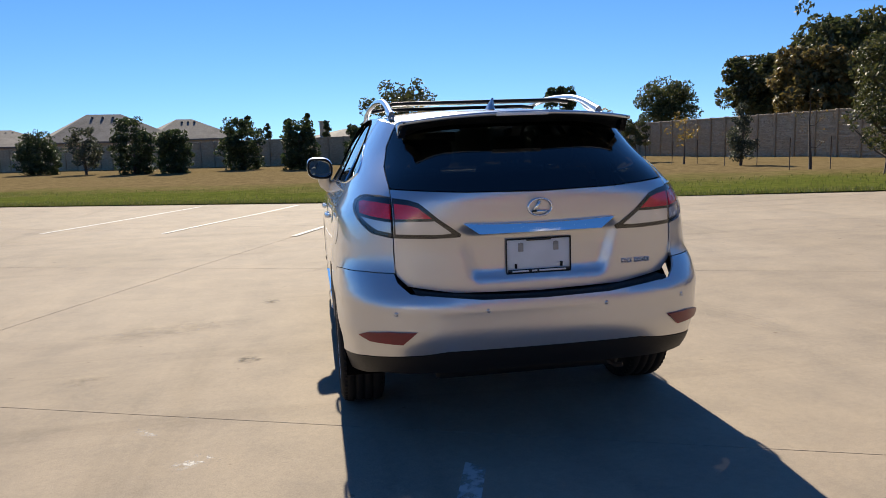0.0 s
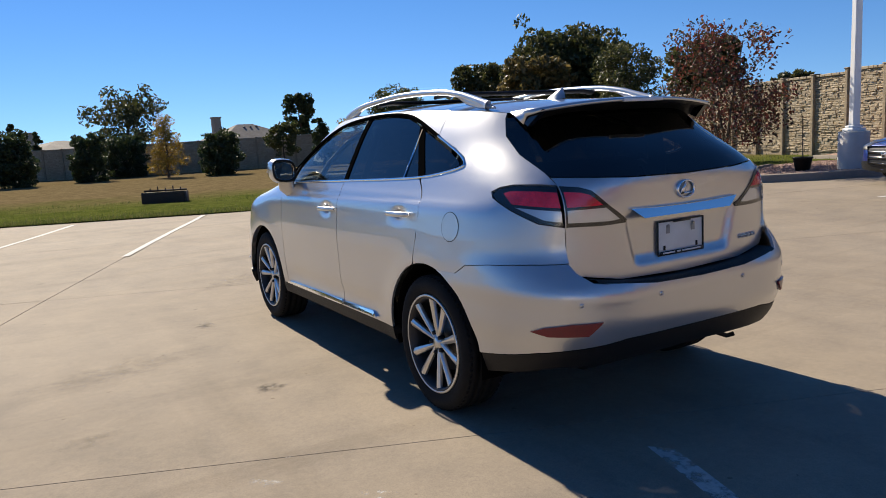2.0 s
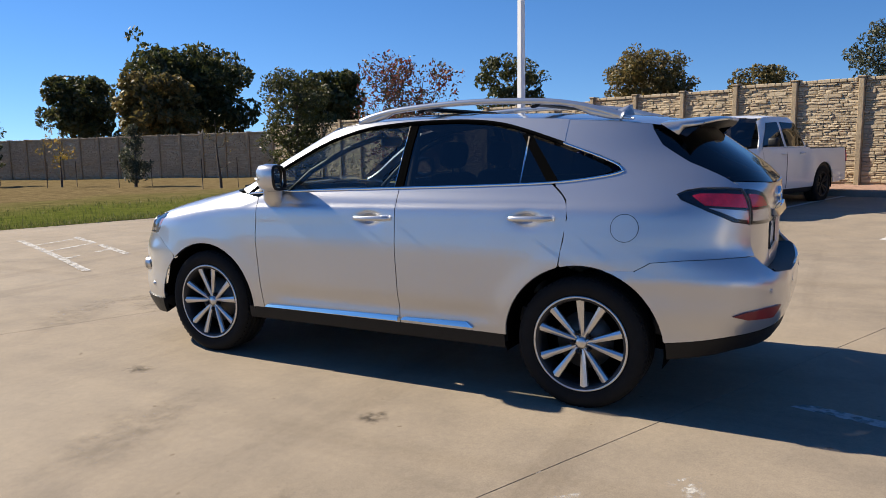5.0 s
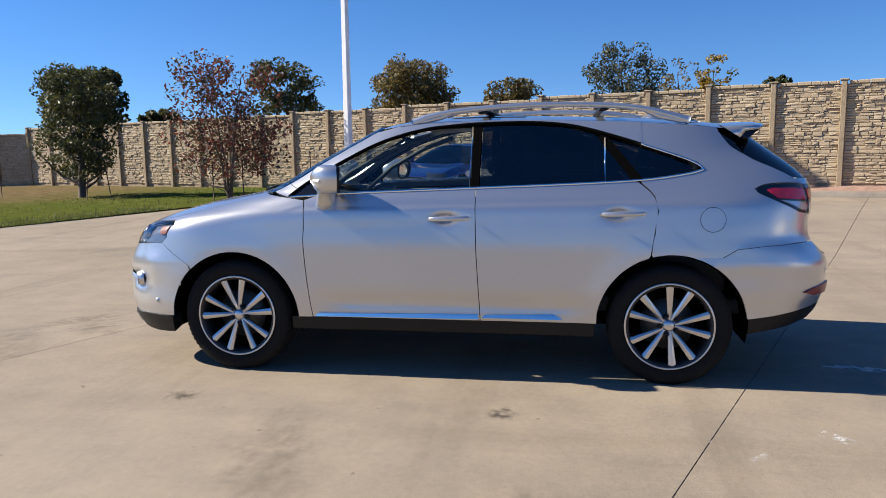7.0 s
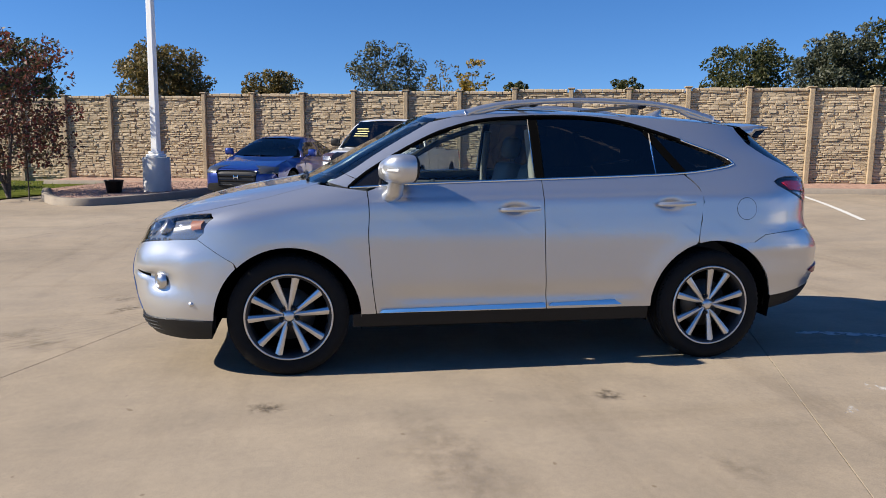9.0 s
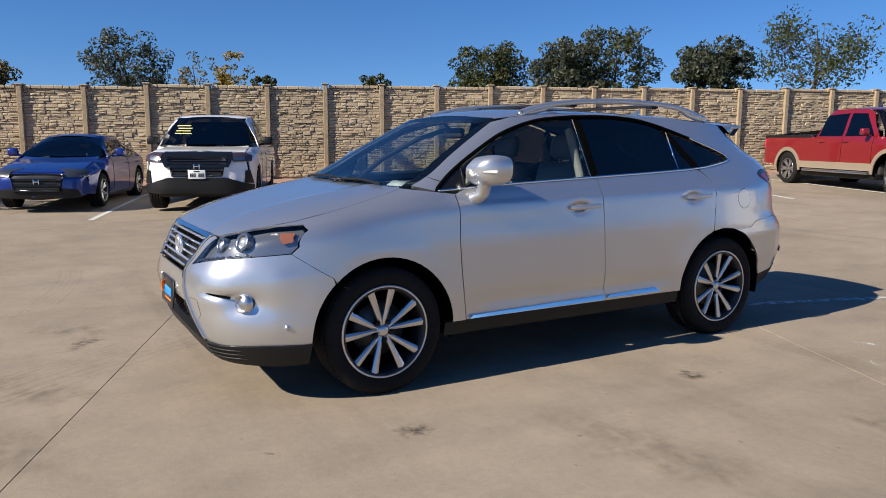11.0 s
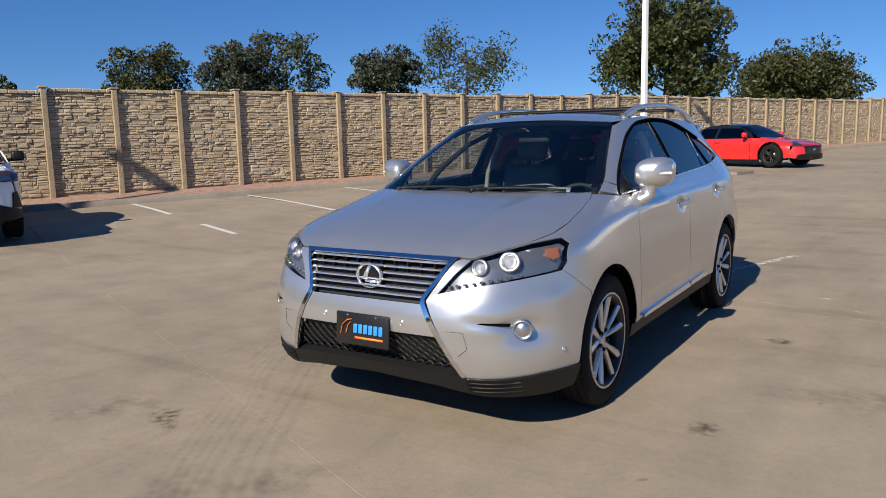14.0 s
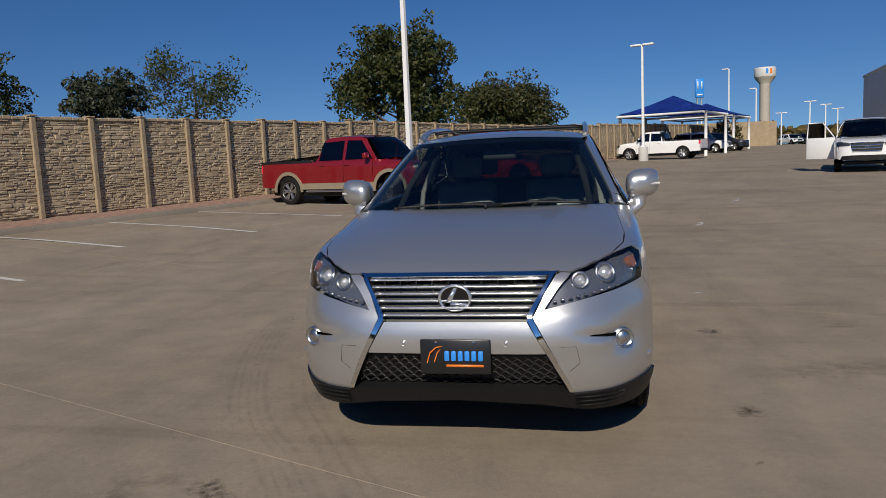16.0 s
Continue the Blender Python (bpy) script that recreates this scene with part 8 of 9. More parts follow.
        for cy in (ya, yb):
            wheel(car, sd * (w - 0.13), cy, rw, rw * 0.66, 0.25, sd, rim, rimm, steer=steer if cy > 0 else 0)
            bm = bmesh.new()
            prv = None
            for k in range(15):
                a = radians(-10 + 200 * k / 14)
                row = [bm.verts.new((sd * xx, cy + (ra + 0.01) * math.cos(a), rw + (ra + 0.01) * math.sin(a))) for xx in (w - 0.03, w - 0.4)]
                if prv:
                    bm.faces.new((prv[0], prv[1], row[1], row[0]))
                prv = row
            part("wheel_well", bm, DARK, car, "black inner wheel arch")
        # lamps
        lz = lamp_z or hood0 - 0.10
        hl = B.wrap_pts([("x", -w * 0.52, lz - 0.05), ("x", -w * 0.50, lz + 0.05), ("y", yf - 0.32, lz + 0.11), ("y", yf - 0.42, lz + 0.08), ("y", yf - 0.30, lz - 0.05)], True)
        lamp = B.panel("headlamp", "fwrap", hl, mat_once("brake_iron"), car, mirror=mir, off=0.008, depth=0.03, label="headlamp")
        B.panel("lens", "fwrap", hl, GLASS_C, lamp, mirror=mir, off=0.02, depth=0.012, label="clear lens")
        tz = bed * 0.86 if kind == "pickup" else belt - 0.15
        tl = B.wrap_pts([("x", -w * (0.86 if kind == "pickup" else 0.6), tz - 0.14), ("x", -w * (0.86 if kind == "pickup" else 0.6), tz + 0.1), ("y", yr + 0.12, tz + 0.1), ("y", yr + 0.12, tz - 0.14)], False)
        B.panel("tail_lamp", "rwrap", tl, RED_REFL, car, mirror=mir, off=0.008, depth=0.03, label="red tail lamp")
    # nose
    ns = [("y", f1, low_z + 0.06), ("y", f1, 0.5), ("y", f1, zh(f1) - 0.005)] + [("x", -w * 0.72, hood0 - 0.03), ("x", -w * 0.4, hood0 - 0.01), ("x", 0.0, hood0 - 0.01)]
    nl = [("x", 0.0, low_z - 0.02), ("x", -w * 0.7, low_z)]
    B.panel("front_bumper", "fwrap", B.wrap_pts(ns + mirror_pts(ns[:-1]) + mirror_pts(nl) + nl[1:], True), paint, car, step=0.08, gap=0, depth=0.03, label="painted nose and bumper")
    gz0, gz1 = (hood0 - 0.34, hood0 - 0.05)
    gw = w * 0.5
    g = [("x", -gw * 0.86, gz0), ("x", -gw, gz1), ("x", gw, gz1), ("x", gw * 0.86, gz0)]
    gr = B.panel("grille", "fwrap", B.wrap_pts(g, True), mat_once("grille_black"), car, step=0.08, gap=0, off=0.012, depth=0.03, label="dark grille")
    if grille != "plain":
        bars = 3 if grille == "bar" else 2
        for k in range(bars):
            z = gz0 + (gz1 - gz0) * (k + 1) / (bars + 1)
            bm = bmesh.new()
            pts = [(-gw * 0.92 + gw * 1.84 * j / 10, B.reach(-gw * 0.92 + gw * 1.84 * j / 10, z, True) + 0.022, z) for j in range(11)]
            tube(bm, pts, [(0.012, 0.014 if grille == "bar" else 0.03)] * 11, 6)
            part("grille_bar", bm, CHROME if grille in ("bar", "chrome") else mat_once("gloss_black"), gr, "grille bar")
    if grille in ("chrome", "black"):
        bm = bmesh.new()
        pts = [(x, B.reach(x, z, True) + 0.02, z) for x, z in ((-gw * 0.86, gz0), (-gw, gz1), (0, gz1 + 0.01), (gw, gz1), (gw * 0.86, gz0), (0, gz0 - 0.005), (-gw * 0.86, gz0))]
        tube(bm, pts, 0.022, 6)
        part("grille_surround", bm, CHROME if grille == "chrome" else mat_once("gloss_black"), gr, "grille surround")
    bm = bmesh.new()
    box(bm, (-0.055, B.reach(0, gz1 - 0.13, True) + 0.02, gz1 - 0.17), (-0.035, B.reach(0, gz1 - 0.13, True) + 0.045, gz1 - 0.08), 0.006)
    box(bm, (0.035, B.reach(0, gz1 - 0.13, True) + 0.02, gz1 - 0.17), (0.055, B.reach(0, gz1 - 0.13, True) + 0.045, gz1 - 0.08), 0.006)
    box(bm, (-0.04, B.reach(0, gz1 - 0.13, True) + 0.02, gz1 - 0.135), (0.04, B.reach(0, gz1 - 0.13, True) + 0.042, gz1 - 0.115), 0.004)
    part("emblem", bm, CHROME, gr, "small bright badge")
    lo = [("x", -w * 0.80, low_z + 0.02), ("x", -w * 0.74, low_z + 0.15), ("x", -w * 0.5, low_z + 0.17), ("x", w * 0.5, low_z + 0.17), ("x", w * 0.74, low_z + 0.15), ("x", w * 0.80, low_z + 0.02), ("x", 0.0, low_z - 0.03)]
    B.panel("lower_intake", "fwrap", B.wrap_pts(lo, True), BLACK if not lower else lower, car, step=0.1, gap=0, off=0.014, depth=0.04, label="lower bumper section")
    # tail
    rt = [("y", r1, low_z + 0.08), ("y", r1, (bed if kind == "pickup" else belt) - 0.02), ("x", -w * 0.5, (bed if kind == "pickup" else belt) - 0.01), ("x", 0.0, (bed if kind == "pickup" else belt) - 0.01)]
    rl = [("x", 0.0, low_z + 0.1), ("x", -w * 0.7, low_z + 0.1)]
    B.panel("rear_panel", "rwrap", B.wrap_pts(rt + mirror_pts(rt[:-1]) + mirror_pts(rl) + rl[1:], False), paint, car, step=0.1, gap=0, depth=0.03, label="painted rear panel")
    # bonnet
    ys = [hood_y for hood_y in (f1 + 0.10, f1 - 0.1, cowl + 0.5, cowl + 0.12)]
    bp = [(0.0, B.reach(0, hood0 - 0.01, True)), (w * 0.45, B.reach(w * 0.45, hood0 - 0.01, True)), (w * 0.72, B.reach(w * 0.72, hood0 - 0.03, True))] + [(hx, f1), (hx, cowl + 0.4), (hx * 0.97, cowl - 0.05), (w * 0.5, cowl + 0.02), (0.0, cowl + 0.06)]
    bp = bp + [(-x, y) for x, y in reversed(bp[1:-1])]
    B.panel("bonnet", hood_rng, bp, paint, car, step=0.1, gap=0.004, off=0.004, depth=0.02, label="painted bonnet")
    # windscreen, rear screen
    xb, xt = w - 0.16, w - 0.36
    ws = [("x", -xb, belt + 0.03), ("x", -(xb + xt) / 2, (belt + h) / 2), ("x", -xt, h - 0.09), ("x", xt, h - 0.09), ("x", (xb + xt) / 2, (belt + h) / 2), ("x", xb, belt + 0.03)]
    B.panel("windscreen", "fwrap", B.wrap_pts(ws, True), GLASS_R if kind != "sedan" else glass_once(), car, step=0.12, gap=0, off=0.006, depth=0.004, label="windscreen")
    if kind != "pickup":
        B.panel("rear_screen", "rwrap", B.wrap_pts(ws, False), GLASS_R, car, step=0.12, gap=0, off=0.006, depth=0.004, label="rear screen")
    # roof
    bm = bmesh.new()
    prev = None
    y0, y1 = B.yf(h - 0.07), B.yr(h - 0.07)
    for k in range(17):
        y = y0 + (y1 - y0) * k / 16
        z = h - 0.055 * (abs(k - 8) / 8) ** 2.5
        xe = max(0.05, B.half(y, h - 0.06)) if 0 < k < 16 else w - 0.40
        xe = max(xe, w - 0.42)
        row = [bm.verts.new((xe * f, y, z - 0.045 * abs(f) ** 2.5)) for f in [-1 + 2 * j / 12 for j in range(13)]]
        if prev:
            for j in range(12):
                bm.faces.new((prev[j], prev[j + 1], row[j + 1], row[j]))
        prev = row
    bmesh.ops.recalc_face_normals(bm, faces=bm.faces)
    part("roof", bm, roofm or paint, car, "roof skin")
    # dark cabin, floor, bed
    bm = bmesh.new()
    y2 = cab + 0.1 if kind == "pickup" else yr + 0.55
    box(bm, (-w + 0.14, y2, 0.35), (w - 0.14, cowl - 0.15, belt - 0.02), 0.05)
    for sx in (-0.38, 0.38):
        for sy in ((cowl - 1.15, cowl - 2.0) if kind != "pickup" or cab < -0.5 else (cowl - 1.1,)):
            box(bm, (sx - 0.23, sy - 0.08, belt - 0.15), (sx + 0.23, sy + 0.08, belt + 0.17), 0.05)
            box(bm, (sx - 0.11, sy - 0.05, belt + 0.19), (sx + 0.11, sy + 0.04, belt + 0.36), 0.04)
    part("cabin", bm, mat_once("dash"), car, "dark cabin and seats")
    bm = bmesh.new()
    box(bm, (-w + 0.3, yr + 0.2, 0.26), (w - 0.3, yf - 0.2, 0.42), 0.05)
    box(bm, (-w + 0.06, yb + ra, 0.25), (w - 0.06, ya - ra, 0.42), 0.04)
    part("underbody", bm, BLACK, car, "dark underbody")
    if kind == "pickup":
        bm = bmesh.new()
        box(bm, (-w + 0.12, yr + 0.08, 0.62), (w - 0.12, cab - 0.06, 0.66))
        part("bed_floor", bm, BLACK, car, "black truck bed floor")
        for x0, x1, yy0, yy1 in ((-w + 0.03, -w + 0.13, yr + 0.04, cab - 0.03), (w - 0.13, w - 0.03, yr + 0.04, cab - 0.03), (-w + 0.04, w - 0.04, yr + 0.03, yr + 0.10), (-w + 0.10, w - 0.10, cab - 0.08, cab - 0.03)):
            bm = bmesh.new()
            box(bm, (x0, yy0, 0.6), (x1, yy1, bed + 0.012), 0.015)
            part("bed_rail", bm, BLACK, car, "black capped bed rail")
        bm = bmesh.new()
        box(bm, (-w + 0.16, cab - 0.03, bed - 0.05), (w - 0.16, cab + 0.05, belt + 0.05), 0.03)
        part("cab_back", bm, paint, car, "back wall of the cab")
        B.panel("rear_screen", "rwrap", B.wrap_pts([("x", -w + 0.28, belt + 0.05), ("x", -w + 0.36, h - 0.13), ("x", w - 0.36, h - 0.13), ("x", w - 0.28, belt + 0.05)], False), GLASS_R, car, step=0.15, gap=0, off=0.004, depth=0.004, label="rear screen of the cab")
        bm = bmesh.new()
        box(bm, (-w + 0.1, yr - 0.06, 0.50), (w - 0.1, yr + 0.04, 0.66), 0.03)
        part("rear_bumper", bm, CHROME if lower else BLACK, car, "rear step bumper")
    return car, B


def glass_once():
    if "cabin_glass" not in ONCE:
        ONCE["cabin_glass"] = glass_mat("cabin_glass", (0.30, 0.33, 0.32))
    return ONCE["cabin_glass"]


def heading(x, y, dx, dy):
    """Places a vehicle's middle at x, y, facing along dx, dy."""
    return pose(x, y, land(x, y), 0, 0, math.degrees(math.atan2(-dx, dy)))


BLUE = paint_mat("blue_paint", (0.010, 0.030, 0.20), 0.35, 0.3)
WHITE = paint_mat("white_paint", (0.78, 0.78, 0.77), 0.0, 0.4)
RED = paint_mat("red_paint", (0.22, 0.008, 0.014), 0.25, 0.3)
BRIGHT_RED = paint_mat("bright_red_paint", (0.62, 0.02, 0.018), 0.0, 0.35)
TAN = paint_mat("tan_paint", (0.36, 0.30, 0.22), 0.4, 0.35)
BLACKP = paint_mat("black_paint", (0.008, 0.008, 0.009), 0.0, 0.3)
GREYP = paint_mat("grey_paint", (0.06, 0.065, 0.07), 0.3, 0.3)
OUT = Vector((-0.93, 0.367)).normalized()


def front_at(x, y, d, yf):
    """Middle of a vehicle whose nose stands at x, y."""
    return x - d.x * yf, y - d.y * yf


cx, cy = front_at(10.75, 2.72, OUT, 2.27)
vehicle("car", "blue compact sedan parked nose out by the stone wall", heading(cx, cy, OUT.x, OUT.y), BLUE, "sedan", 2.27, -2.33, 0.90, 1.42, 2.70, 0.325, (5, 0.2, 0.03, 0.045), SATIN, glass=glass_once(), grille="black", lamp_z=0.66)
cx, cy = front_at(9.1, 0.25, OUT, 2.58)
ridge, RB = vehicle("pickup_truck", "white crew-cab pickup with black grille and trim", heading(cx, cy, OUT.x, OUT.y), WHITE, "pickup", 2.58, -2.76, 0.99, 1.80, 3.18, 0.385, (5, 0.2, 0.05, 0.06), BLACK, "pickup truck", belt=1.16, sill=0.36, grille="black", bed=1.12, cab=-0.95, lamp_z=0.97)
for k, (x0, x1) in enumerate(((0.36, 0.62), (0.33, 0.60), (0.36, 0.64), (0.34, 0.66))):
    z = 1.56 - 0.05 * k
    RB.panel("screen_writing", "fwrap", RB.wrap_pts([("x", x0, z), ("x", x1, z), ("x", x1, z - 0.018), ("x", x0, z - 0.018)], True), mat_once("yellow_ink"), ridge, step=0.1, gap=0, off=0.012, depth=0, label="row of yellow writing on the windscreen")
wide = [("x", -0.54, 0.80), ("x", -0.60, 0.93), ("x", -0.58, 1.045), ("x", 0.58, 1.045), ("x", 0.60, 0.93), ("x", 0.54, 0.80)]
mask = RB.panel("grille_mask", "fwrap", RB.wrap_pts(wide, True), mat_once("gloss_black"), ridge, step=0.08, gap=0, off=0.034, depth=0.03, label="wide black honeycomb grille")
for k in range(3):
    bm = bmesh.new()
    tube(bm, [(x, RB.reach(x, 0.86 + 0.06 * k, True) + 0.04, 0.86 + 0.06 * k) for x in [-0.5 + 0.1 * j for j in range(11)]], 0.008, 6)
    part("mask_bar", bm, BLACK, mask, "black grille bar")
for side in (-1, 1):
    hl = RB.wrap_pts([("x", -0.61, 0.90), ("x", -0.60, 1.035), ("y", 2.2, 1.04), ("y", 2.16, 0.99), ("y", 2.26, 0.90)], True)
    hd = RB.panel("headlamp_cover", "fwrap", hl, mat_once("lamp_dark"), ridge, mirror=side > 0, step=0.05, off=0.03, depth=0.02, label="dark slanted headlamp")
    RB.panel("lens", "fwrap", RB.wrap_pts([("x", -0.63, 0.915), ("x", -0.63, 0.975), ("x", -0.80, 0.985), ("x", -0.80, 0.92)], True), mat_once("lamp_silver"), hd, mirror=side > 0, step=0.05, off=0.035, depth=0.01, label="bright lamp reflector")
    RB.panel("side_intake", "fwrap", RB.wrap_pts([("x", -0.80, 0.52), ("x", -0.82, 0.74), ("x", -0.88, 0.76), ("y", 2.2, 0.5)], True), BLACK, ridge, mirror=side > 0, step=0.06, off=0.02, depth=0.02, label="black corner intake")
RB.panel("lower_bumper", "fwrap", RB.wrap_pts([("y", 2.2, 0.36), ("y", 2.2, 0.48), ("x", -0.80, 0.52), ("x", -0.50, 0.62), ("x", 0.50, 0.62), ("x", 0.80, 0.52), ("y", 2.2, 0.48, 1), ("y", 2.2, 0.36, 1), ("x", 0.6, 0.34), ("x", -0.6, 0.34)], True), BLACK, ridge, step=0.08, gap=0, off=0.022, depth=0.04, label="black plastic lower bumper")
bm = bmesh.new()
box(bm, (-0.15, RB.reach(0, 0.62, True) + 0.04, 0.60), (0.15, RB.reach(0, 0.62, True) + 0.045, 0.76), 0.004)
pl = part("number_plate", bm, mat_once("plate_white"), ridge, "white number plate with dark bars")
bm = bmesh.new()
for k in range(7):
    if k != 3:
        box(bm, (-0.12 + k * 0.035, RB.reach(0, 0.62, True) + 0.046, 0.635), (-0.098 + k * 0.035, RB.reach(0, 0.62, True) + 0.049, 0.70))
box(bm, (-0.05, RB.reach(0, 0.62, True) + 0.046, 0.725), (0.05, RB.reach(0, 0.62, True) + 0.049, 0.745))
part("plate_bars", bm, mat_once("plate_black"), pl, "dark bars")
D = Vector((-0.93, 0.367)).normalized()
rt, RTB = vehicle("pickup_truck", "dark red crew-cab pickup with tan lower body", heading(6.0, -15.0, D.x, D.y), RED, "pickup", 2.9, -2.98, 1.0, 1.92, 3.67, 0.40, (6, 0.16, 0.05, 0.06), SATIN, "pickup truck", belt=1.22, sill=0.45, lower=TAN, grille="chrome", bed=1.26, cab=-0.85, steer=-30, lamp_z=0.98, glass=GLASS_R)
for sd in (-1, 1):
    bm = bmesh.new()
    tube(bm, [(sd * 0.99, 1.25, 0.40), (sd * 1.03, 1.1, 0.40), (sd * 1.03, -0.95, 0.40), (sd * 0.99, -1.1, 0.40)], [(0.07, 0.03)] * 4, 8)
    part("running_board", bm, SATIN, rt, "satin running board under the doors")
rs, RSB = vehicle("car", "bright red sedan with black roof and black wheels", heading(2.98, -21.97, -0.925, 0.38), BRIGHT_RED, "sedan", 2.42, -2.48, 0.95, 1.41, 3.05, 0.36, (5, 0.2, 0.03, 0.045), BLACK, grille="plain", roofm=BLACKP, lamp_z=0.70)
for sd in (-1, 1):
    bm = bmesh.new()
    zz = [0.55, 0.7, 0.85, 0.93]
    rows = [[bm.verts.new((sd * (RSB.half(y, z) + 0.004), y, z)) for y in (-1.92, -1.99, -2.06)] for z in zz]
    for r0, r1 in zip(rows, rows[1:]):
        for k in range(2):
            bm.faces.new((r0[k], r0[k + 1], r1[k + 1], r1[k]))
    bmesh.ops.recalc_face_normals(bm, faces=bm.faces)
    part("rear_stripe", bm, BLACKP, rs, "black stripe round the tail")
bm = bmesh.new()
box(bm, (-0.66, -2.48, 1.07), (0.66, -2.26, 1.10), 0.01)
box(bm, (-0.68, -2.50, 0.96), (-0.64, -2.24, 1.12), 0.01)
box(bm, (0.64, -2.50, 0.96), (0.68, -2.24, 1.12), 0.01)
part("tail_spoiler", bm, BLACKP, rs, "black boot spoiler")
vehicle("pickup_truck", "white pickup parked under the blue canopy", heading(-5.08, -48.2, 0.925, -0.38), WHITE, "pickup", 2.9, -3.0, 1.0, 1.92, 3.67, 0.40, (6, 0.16, 0.05, 0.06), SATIN, "pickup truck", belt=1.22, sill=0.42, grille="bar", bed=1.26, cab=-0.6)
vehicle("car", "white and grey SUV parked beside the pickup", heading(-9.64, -62.0, -0.9, 0.43), WHITE, "suv", 2.4, -2.4, 0.95, 1.78, 2.85, 0.37, (5, 0.2, 0.04, 0.05), SATIN, belt=1.08, sill=0.3)
vehicle("car", "black SUV parked in the same row", heading(-12.1, -67.7, -0.9, 0.43), BLACKP, "suv", 2.4, -2.4, 0.95, 1.75, 2.85, 0.37, (5, 0.2, 0.04, 0.05), SATIN, belt=1.06, sill=0.3)
sv, SB = vehicle("pickup_truck", "white pickup facing the lot with its door open", heading(-10.8, -25.8, 0.28, 0.96), WHITE, "pickup", 2.92, -2.96, 1.02, 1.95, 3.74, 0.40, (6, 0.16, 0.05, 0.06), SATIN, "pickup truck", belt=1.24, sill=0.42, grille="chrome", bed=1.28, cab=-0.85)
# the open driver's door
bm = bmesh.new()
dm = pose(1.0, 1.30, 0, 0, 0, 68)
box(bm, (-0.03, -1.05, 0.45), (0.03, 0.0, 1.26), 0.03, dm)
od = part("open_door", bm, WHITE, sv, "white door standing open")
bm = bmesh.new()
for a, b in (((0, -1.02, 1.25), (0, -0.98, 1.82)), ((0, -0.98, 1.82), (0, -0.45, 1.82)), ((0, -0.45, 1.82), (0, -0.02, 1.26))):
    tube(bm, [dm @ Vector(a), dm @ Vector(b)], 0.025, 6)
part("window_frame", bm, WHITE, od, "white window frame of the door")
bm = bmesh.new()
box(bm, (-0.008, -0.99, 1.25), (0.008, -0.40, 1.80), 0.0, dm)
part("window", bm, GLASS_R, od, "dark glass of the door", smooth=False)
for x, y, c in ((-30.8, -121.0, WHITE), (-32.8, -122.0, GREYP)):
    vehicle("car", "small distant car beyond the lot", heading(x, y, -0.4, 0.9), c, "suv", 2.2, -2.2, 0.9, 1.6, 2.6, 0.34, (5, 0.2, 0.04, 0.05), SATIN, belt=0.98, sill=0.28)

# ---- painted lines and marks on the concrete ----
STALLS = [((13.8, -2.62), (8.15, -0.55)), ((12.85, -5.2), (7.1, -3.1)), ((12.0, -7.8), (6.4, -5.8)), ((11.15, -10.5), (6.1, -8.3)), ((10.2, -13.05), (5.2, -11.0)), ((9.3, -15.6), (4.4, -13.6)), ((14.0, 0.35), (9.3, 2.0))]
for a, b in STALLS:
    tagged(stripe(a, b), "white painted parking stall line", "road marking", kind="structure")
for a, b in (((-1.38, 6.55), (1.2, 13.0)), ((-3.68, 8.1), (-1.46, 13.9)), ((-6.1, 9.4), (-4.0, 14.9))):
    tagged(stripe(a, b), "white painted parking stall line", "road marking", kind="structure")
for k in range(5):
    a = Vector((1.62, 6.7)) + Vector((0.405, 0.914)) * (1.1 * k)
    tagged(stripe(tuple(a), tuple(a + Vector((1.0, 0.28))), 0.09, WORN), "worn white hatching line", "road marking", kind="structure")
for a, b in (((-0.97, -4.29), (-2.03, -7.33)), ((-2.03, -7.02), (-4.37, -14.32)), ((-3.06, -9.99), (-3.39, -9.07)), ((-3.47, -11.35), (-3.76, -10.20)), ((-4.20, -11.44), (-4.38, -10.47)), ((-2.82, -8.18), (-3.02, -7.75)), ((-5.22, -15.38), (-5.82, -15.23)), ((-5.96, -15.20), (-6.21, -14.76)), ((-4.56, -9.56), (-4.64, -9.11)), ((-8.16, -26.35), (-8.99, -28.00)), ((1.06, 5.43), (3.85, 11.75)), ((2.3, 6.25), (4.62, 11.45))):
    tagged(stripe(a, b, 0.1, WORN), "worn white painted line", "road marking", kind="structure")
tagged(stripe((-0.26, -2.1), (-0.97, -4.27), 0.1, WORN), "worn white line in the car's shadow", "road marking", kind="structure")


def tyre_arc(pts, w=0.2, ribs=5):
    """A faint curved tyre track printed by the tread's ribs."""
    line = smooth_line(pts, 10)
    bm = bmesh.new()
    vals = []
    for r in range(ribs):
        off = (r / (ribs - 1) - 0.5) * w
        half = w / ribs * (0.62 if r in (0, ribs - 1) else 0.36)
        prev = None
        for k, p in enumerate(line):
            a, b = line[max(0, k - 1)], line[min(len(line) - 1, k + 1)]
            d = (b - a).normalized()
            s = Vector((-d.y, d.x))
            row = [bm.verts.new((q.x, q.y, land(q.x, q.y) + 0.0035)) for q in (p + s * (off + half), p + s * off, p + s * (off - half))]
            end = min(1, k / 10, (len(line) - 1 - k) / 10)
            vals += [0, end, 0]
            if prev:
                for j in range(2):
                    bm.faces.new((prev[j], prev[j + 1], row[j + 1], row[j]))
            prev = row
    tagged(worn(link("tyre_mark", bm, TYRE, smooth=False), vals), "faint dark curved tyre mark on the concrete", "tyre mark", kind="structure")


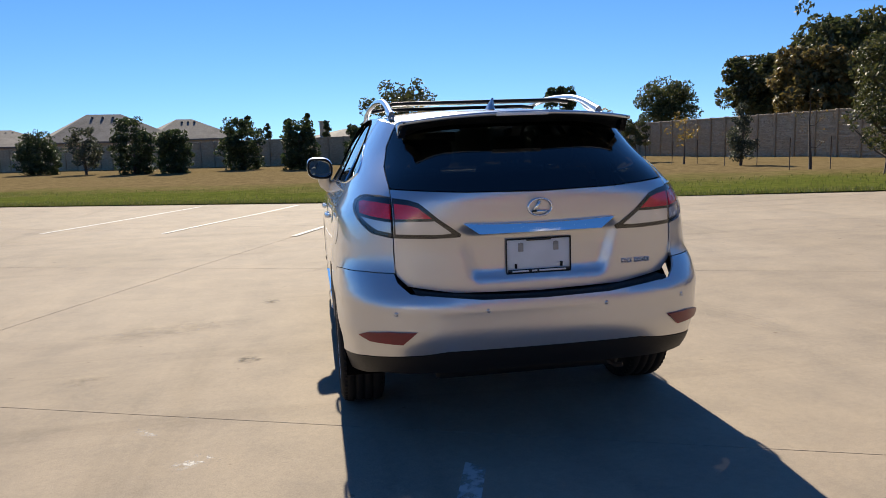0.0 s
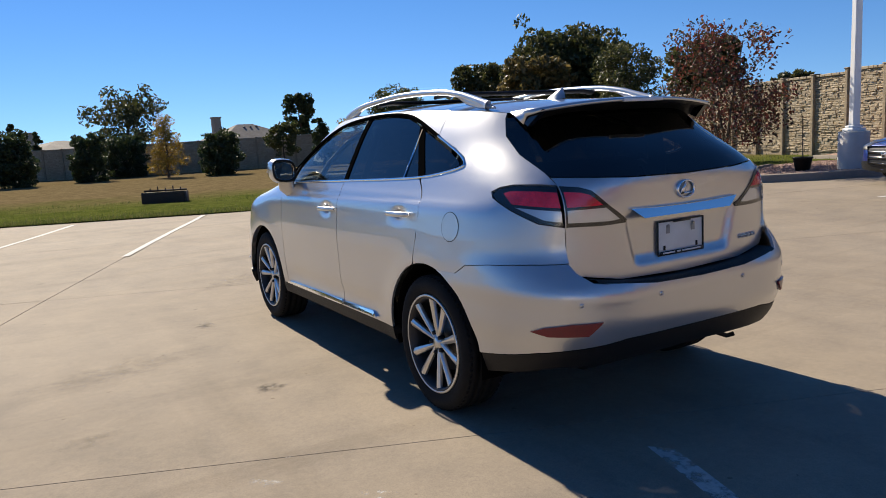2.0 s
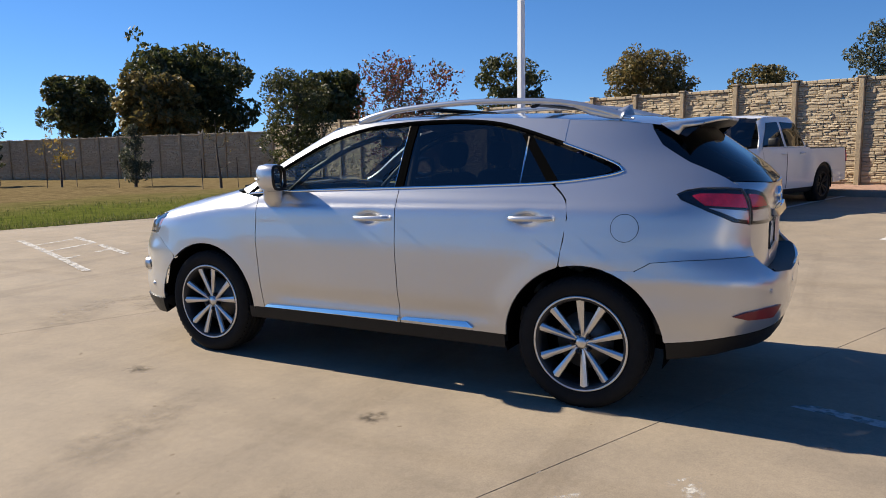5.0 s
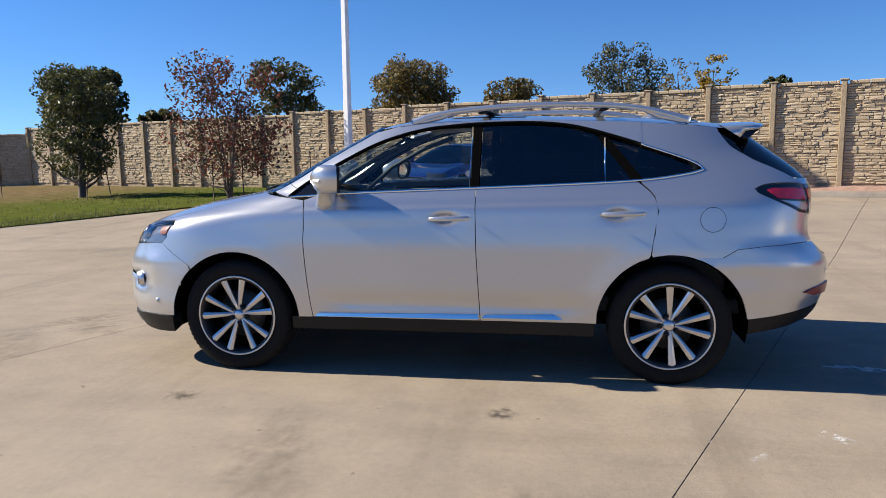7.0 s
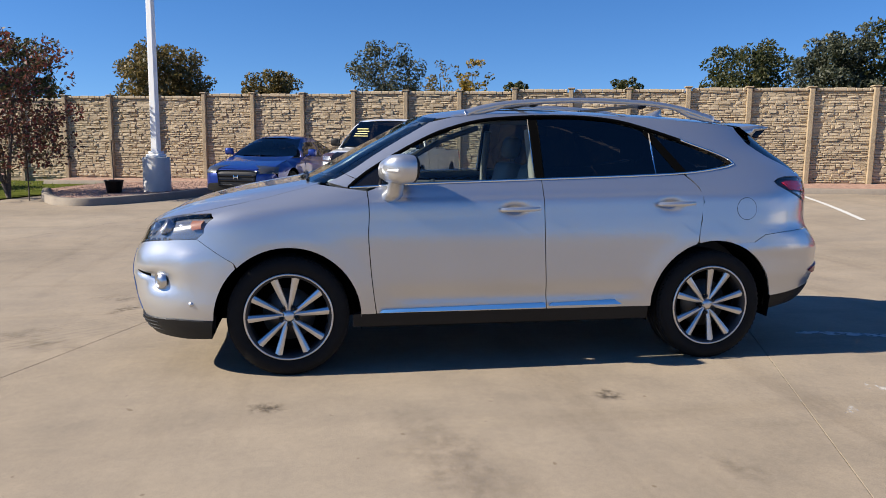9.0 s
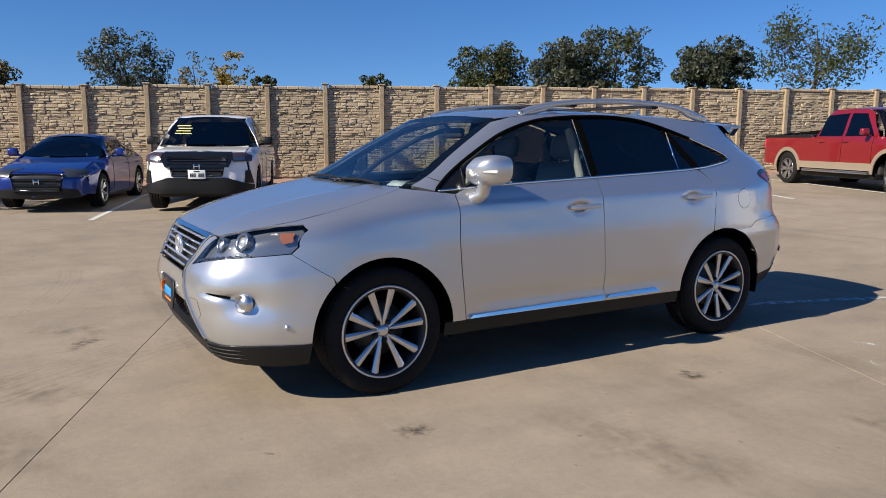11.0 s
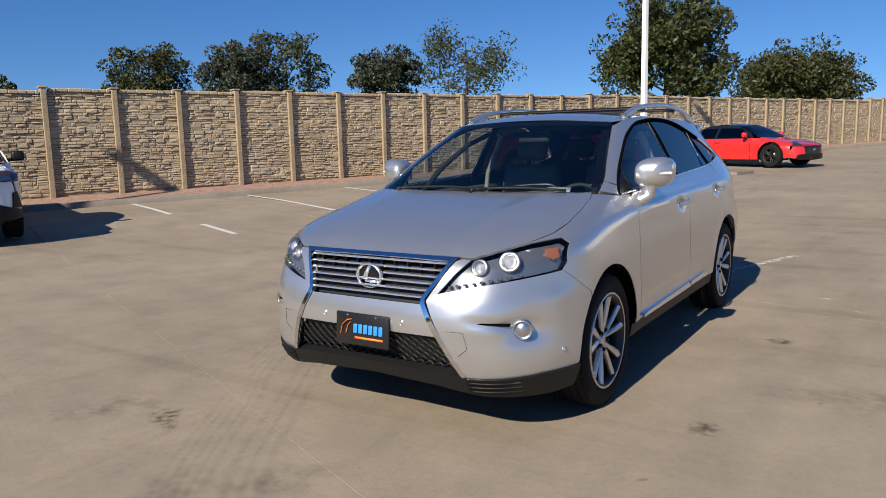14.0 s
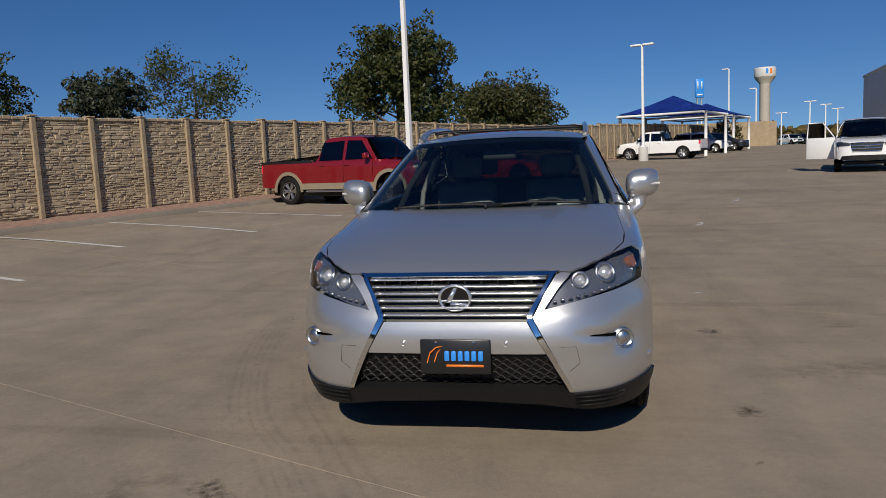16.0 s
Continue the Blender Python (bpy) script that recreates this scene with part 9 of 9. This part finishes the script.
SPOTS = ((2.657, 2.471, 0.085, WET, 1.5, 2.5), (4.13, 2.27, 0.10, WET, 1.6, 2.8), (2.78, 1.5, 0.022, WET, 1.0, 0), (2.83, 1.56, 0.028, WET, 1.3, 1), (2.85, 1.66, 0.024, WET, 1.5, 2), (2.81, 1.76, 0.018, WET, 1, 0), (2.93, 1.72, 0.016, WET, 1, 0),
         (1.41, 2.46, 0.09, OIL, 1.3, 0.5), (1.08, 2.75, 0.10, OIL, 1.8, 2.4), (1.38, 2.67, 0.10, SMUDGE, 1.4, 0.3), (1.5, 2.8, 0.14, SMUDGE, 1.5, 2.0), (1.58, 2.96, 0.15, SMUDGE, 1.3, 1.0), (2.19, 1.14, 0.06, OIL, 2.0, 2.6), (0.22, 3.36, 0.22, SMUDGE, 1.8, 2.4), (0.0, 3.05, 0.20, SMUDGE, 1.6, 0.8),
         (-1.636, -2.063, 0.09, SCUFF, 1.6, 0.4), (-1.25, -1.6, 0.10, SCUFF, 1.3, 0.2), (-1.905, -1.56, 0.09, SCUFF, 1.7, 1.2), (-1.83, -1.51, 0.10, SCUFF, 1.5, 0.9), (-1.545, -0.42, 0.08, OIL, 1.3, 0.0), (-1.48, 1.475, 0.085, OIL, 1.3, 0.8), (-2.56, -0.63, 0.10, SMUDGE, 1.4, 0.3), (-2.3, 0.6, 0.25, SMUDGE, 2.4, 0.2),
         (5.5, 3.2, 0.4, SMUDGE, 2.2, 2.7), (6.2, 5.0, 0.14, OIL, 2.4, 2.7), (5.2, 5.6, 0.10, OIL, 2.6, 2.7), (-0.6, 3.4, 0.30, SMUDGE, 1.9, 0.6), (4.9, 0.2, 0.35, SMUDGE, 2.6, 2.0))
for k, (x, y, r, m, sx, tn) in enumerate(SPOTS):
    stain(x, y, r, m, k + 3, sx, tn)
tyre_arc([(2.9, 3.1), (3.2, 2.02), (3.48, 1.26), (3.81, 0.21), (4.12, -1.48), (3.95, -3.22), (3.7, -6.3)])
tyre_arc([(2.45, 3.2), (2.75, 2.32), (3.01, 1.6), (3.38, 0.69), (3.74, -0.49), (3.83, -1.66), (3.68, -2.95), (3.4, -6.0)])
tyre_arc([(2.3, -1.3), (2.2, -0.5), (1.98, 0.33), (1.67, 1.15), (1.31, 1.87), (0.92, 2.38), (0.53, 2.97), (-0.3, 4.1)], 0.22)
tyre_arc([(1.5, 0.6), (1.14, 1.45), (0.78, 2.05), (0.47, 2.54), (0.25, 2.88), (-0.3, 3.6)], 0.16, 3)
tyre_arc([(6.6, -0.9), (6.15, -2.0), (5.75, -3.9), (5.5, -6.3)], 0.22)
tyre_arc([(7.5, 4.6), (5.9, 4.2), (3.4, 4.1), (0.5, 4.9)], 0.2)
tyre_arc([(7.6, 3.2), (5.9, 2.75), (3.6, 2.7), (0.6, 3.6)], 0.2)
# low kerb stub with a dry sprig by the red sedan
kb = thing("kerb", "low worn concrete kerb stub on the lot", "kerb", kind="structure")
bm = bmesh.new()
prism(bm, [(4.0, -18.1), (3.2, -17.2), (2.2, -17.15), (1.9, -17.9), (2.5, -19.4), (3.3, -19.5)], land(3, -18) - 0.05, land(3, -18) + 0.07, 0.02)
bmesh.ops.recalc_face_normals(bm, faces=bm.faces)
part("kerb_top", bm, CURB, kb, "tan concrete top", smooth=False)
tree("plant", "dry leafless sprig growing in the kerb", 3.05, -18.6, 0.42, 0.5, LEAF_OLIVE, 91, 0.02, 10, 8, 0.03, start=0.2, z0=land(3, -18) + 0.06)
pavement()
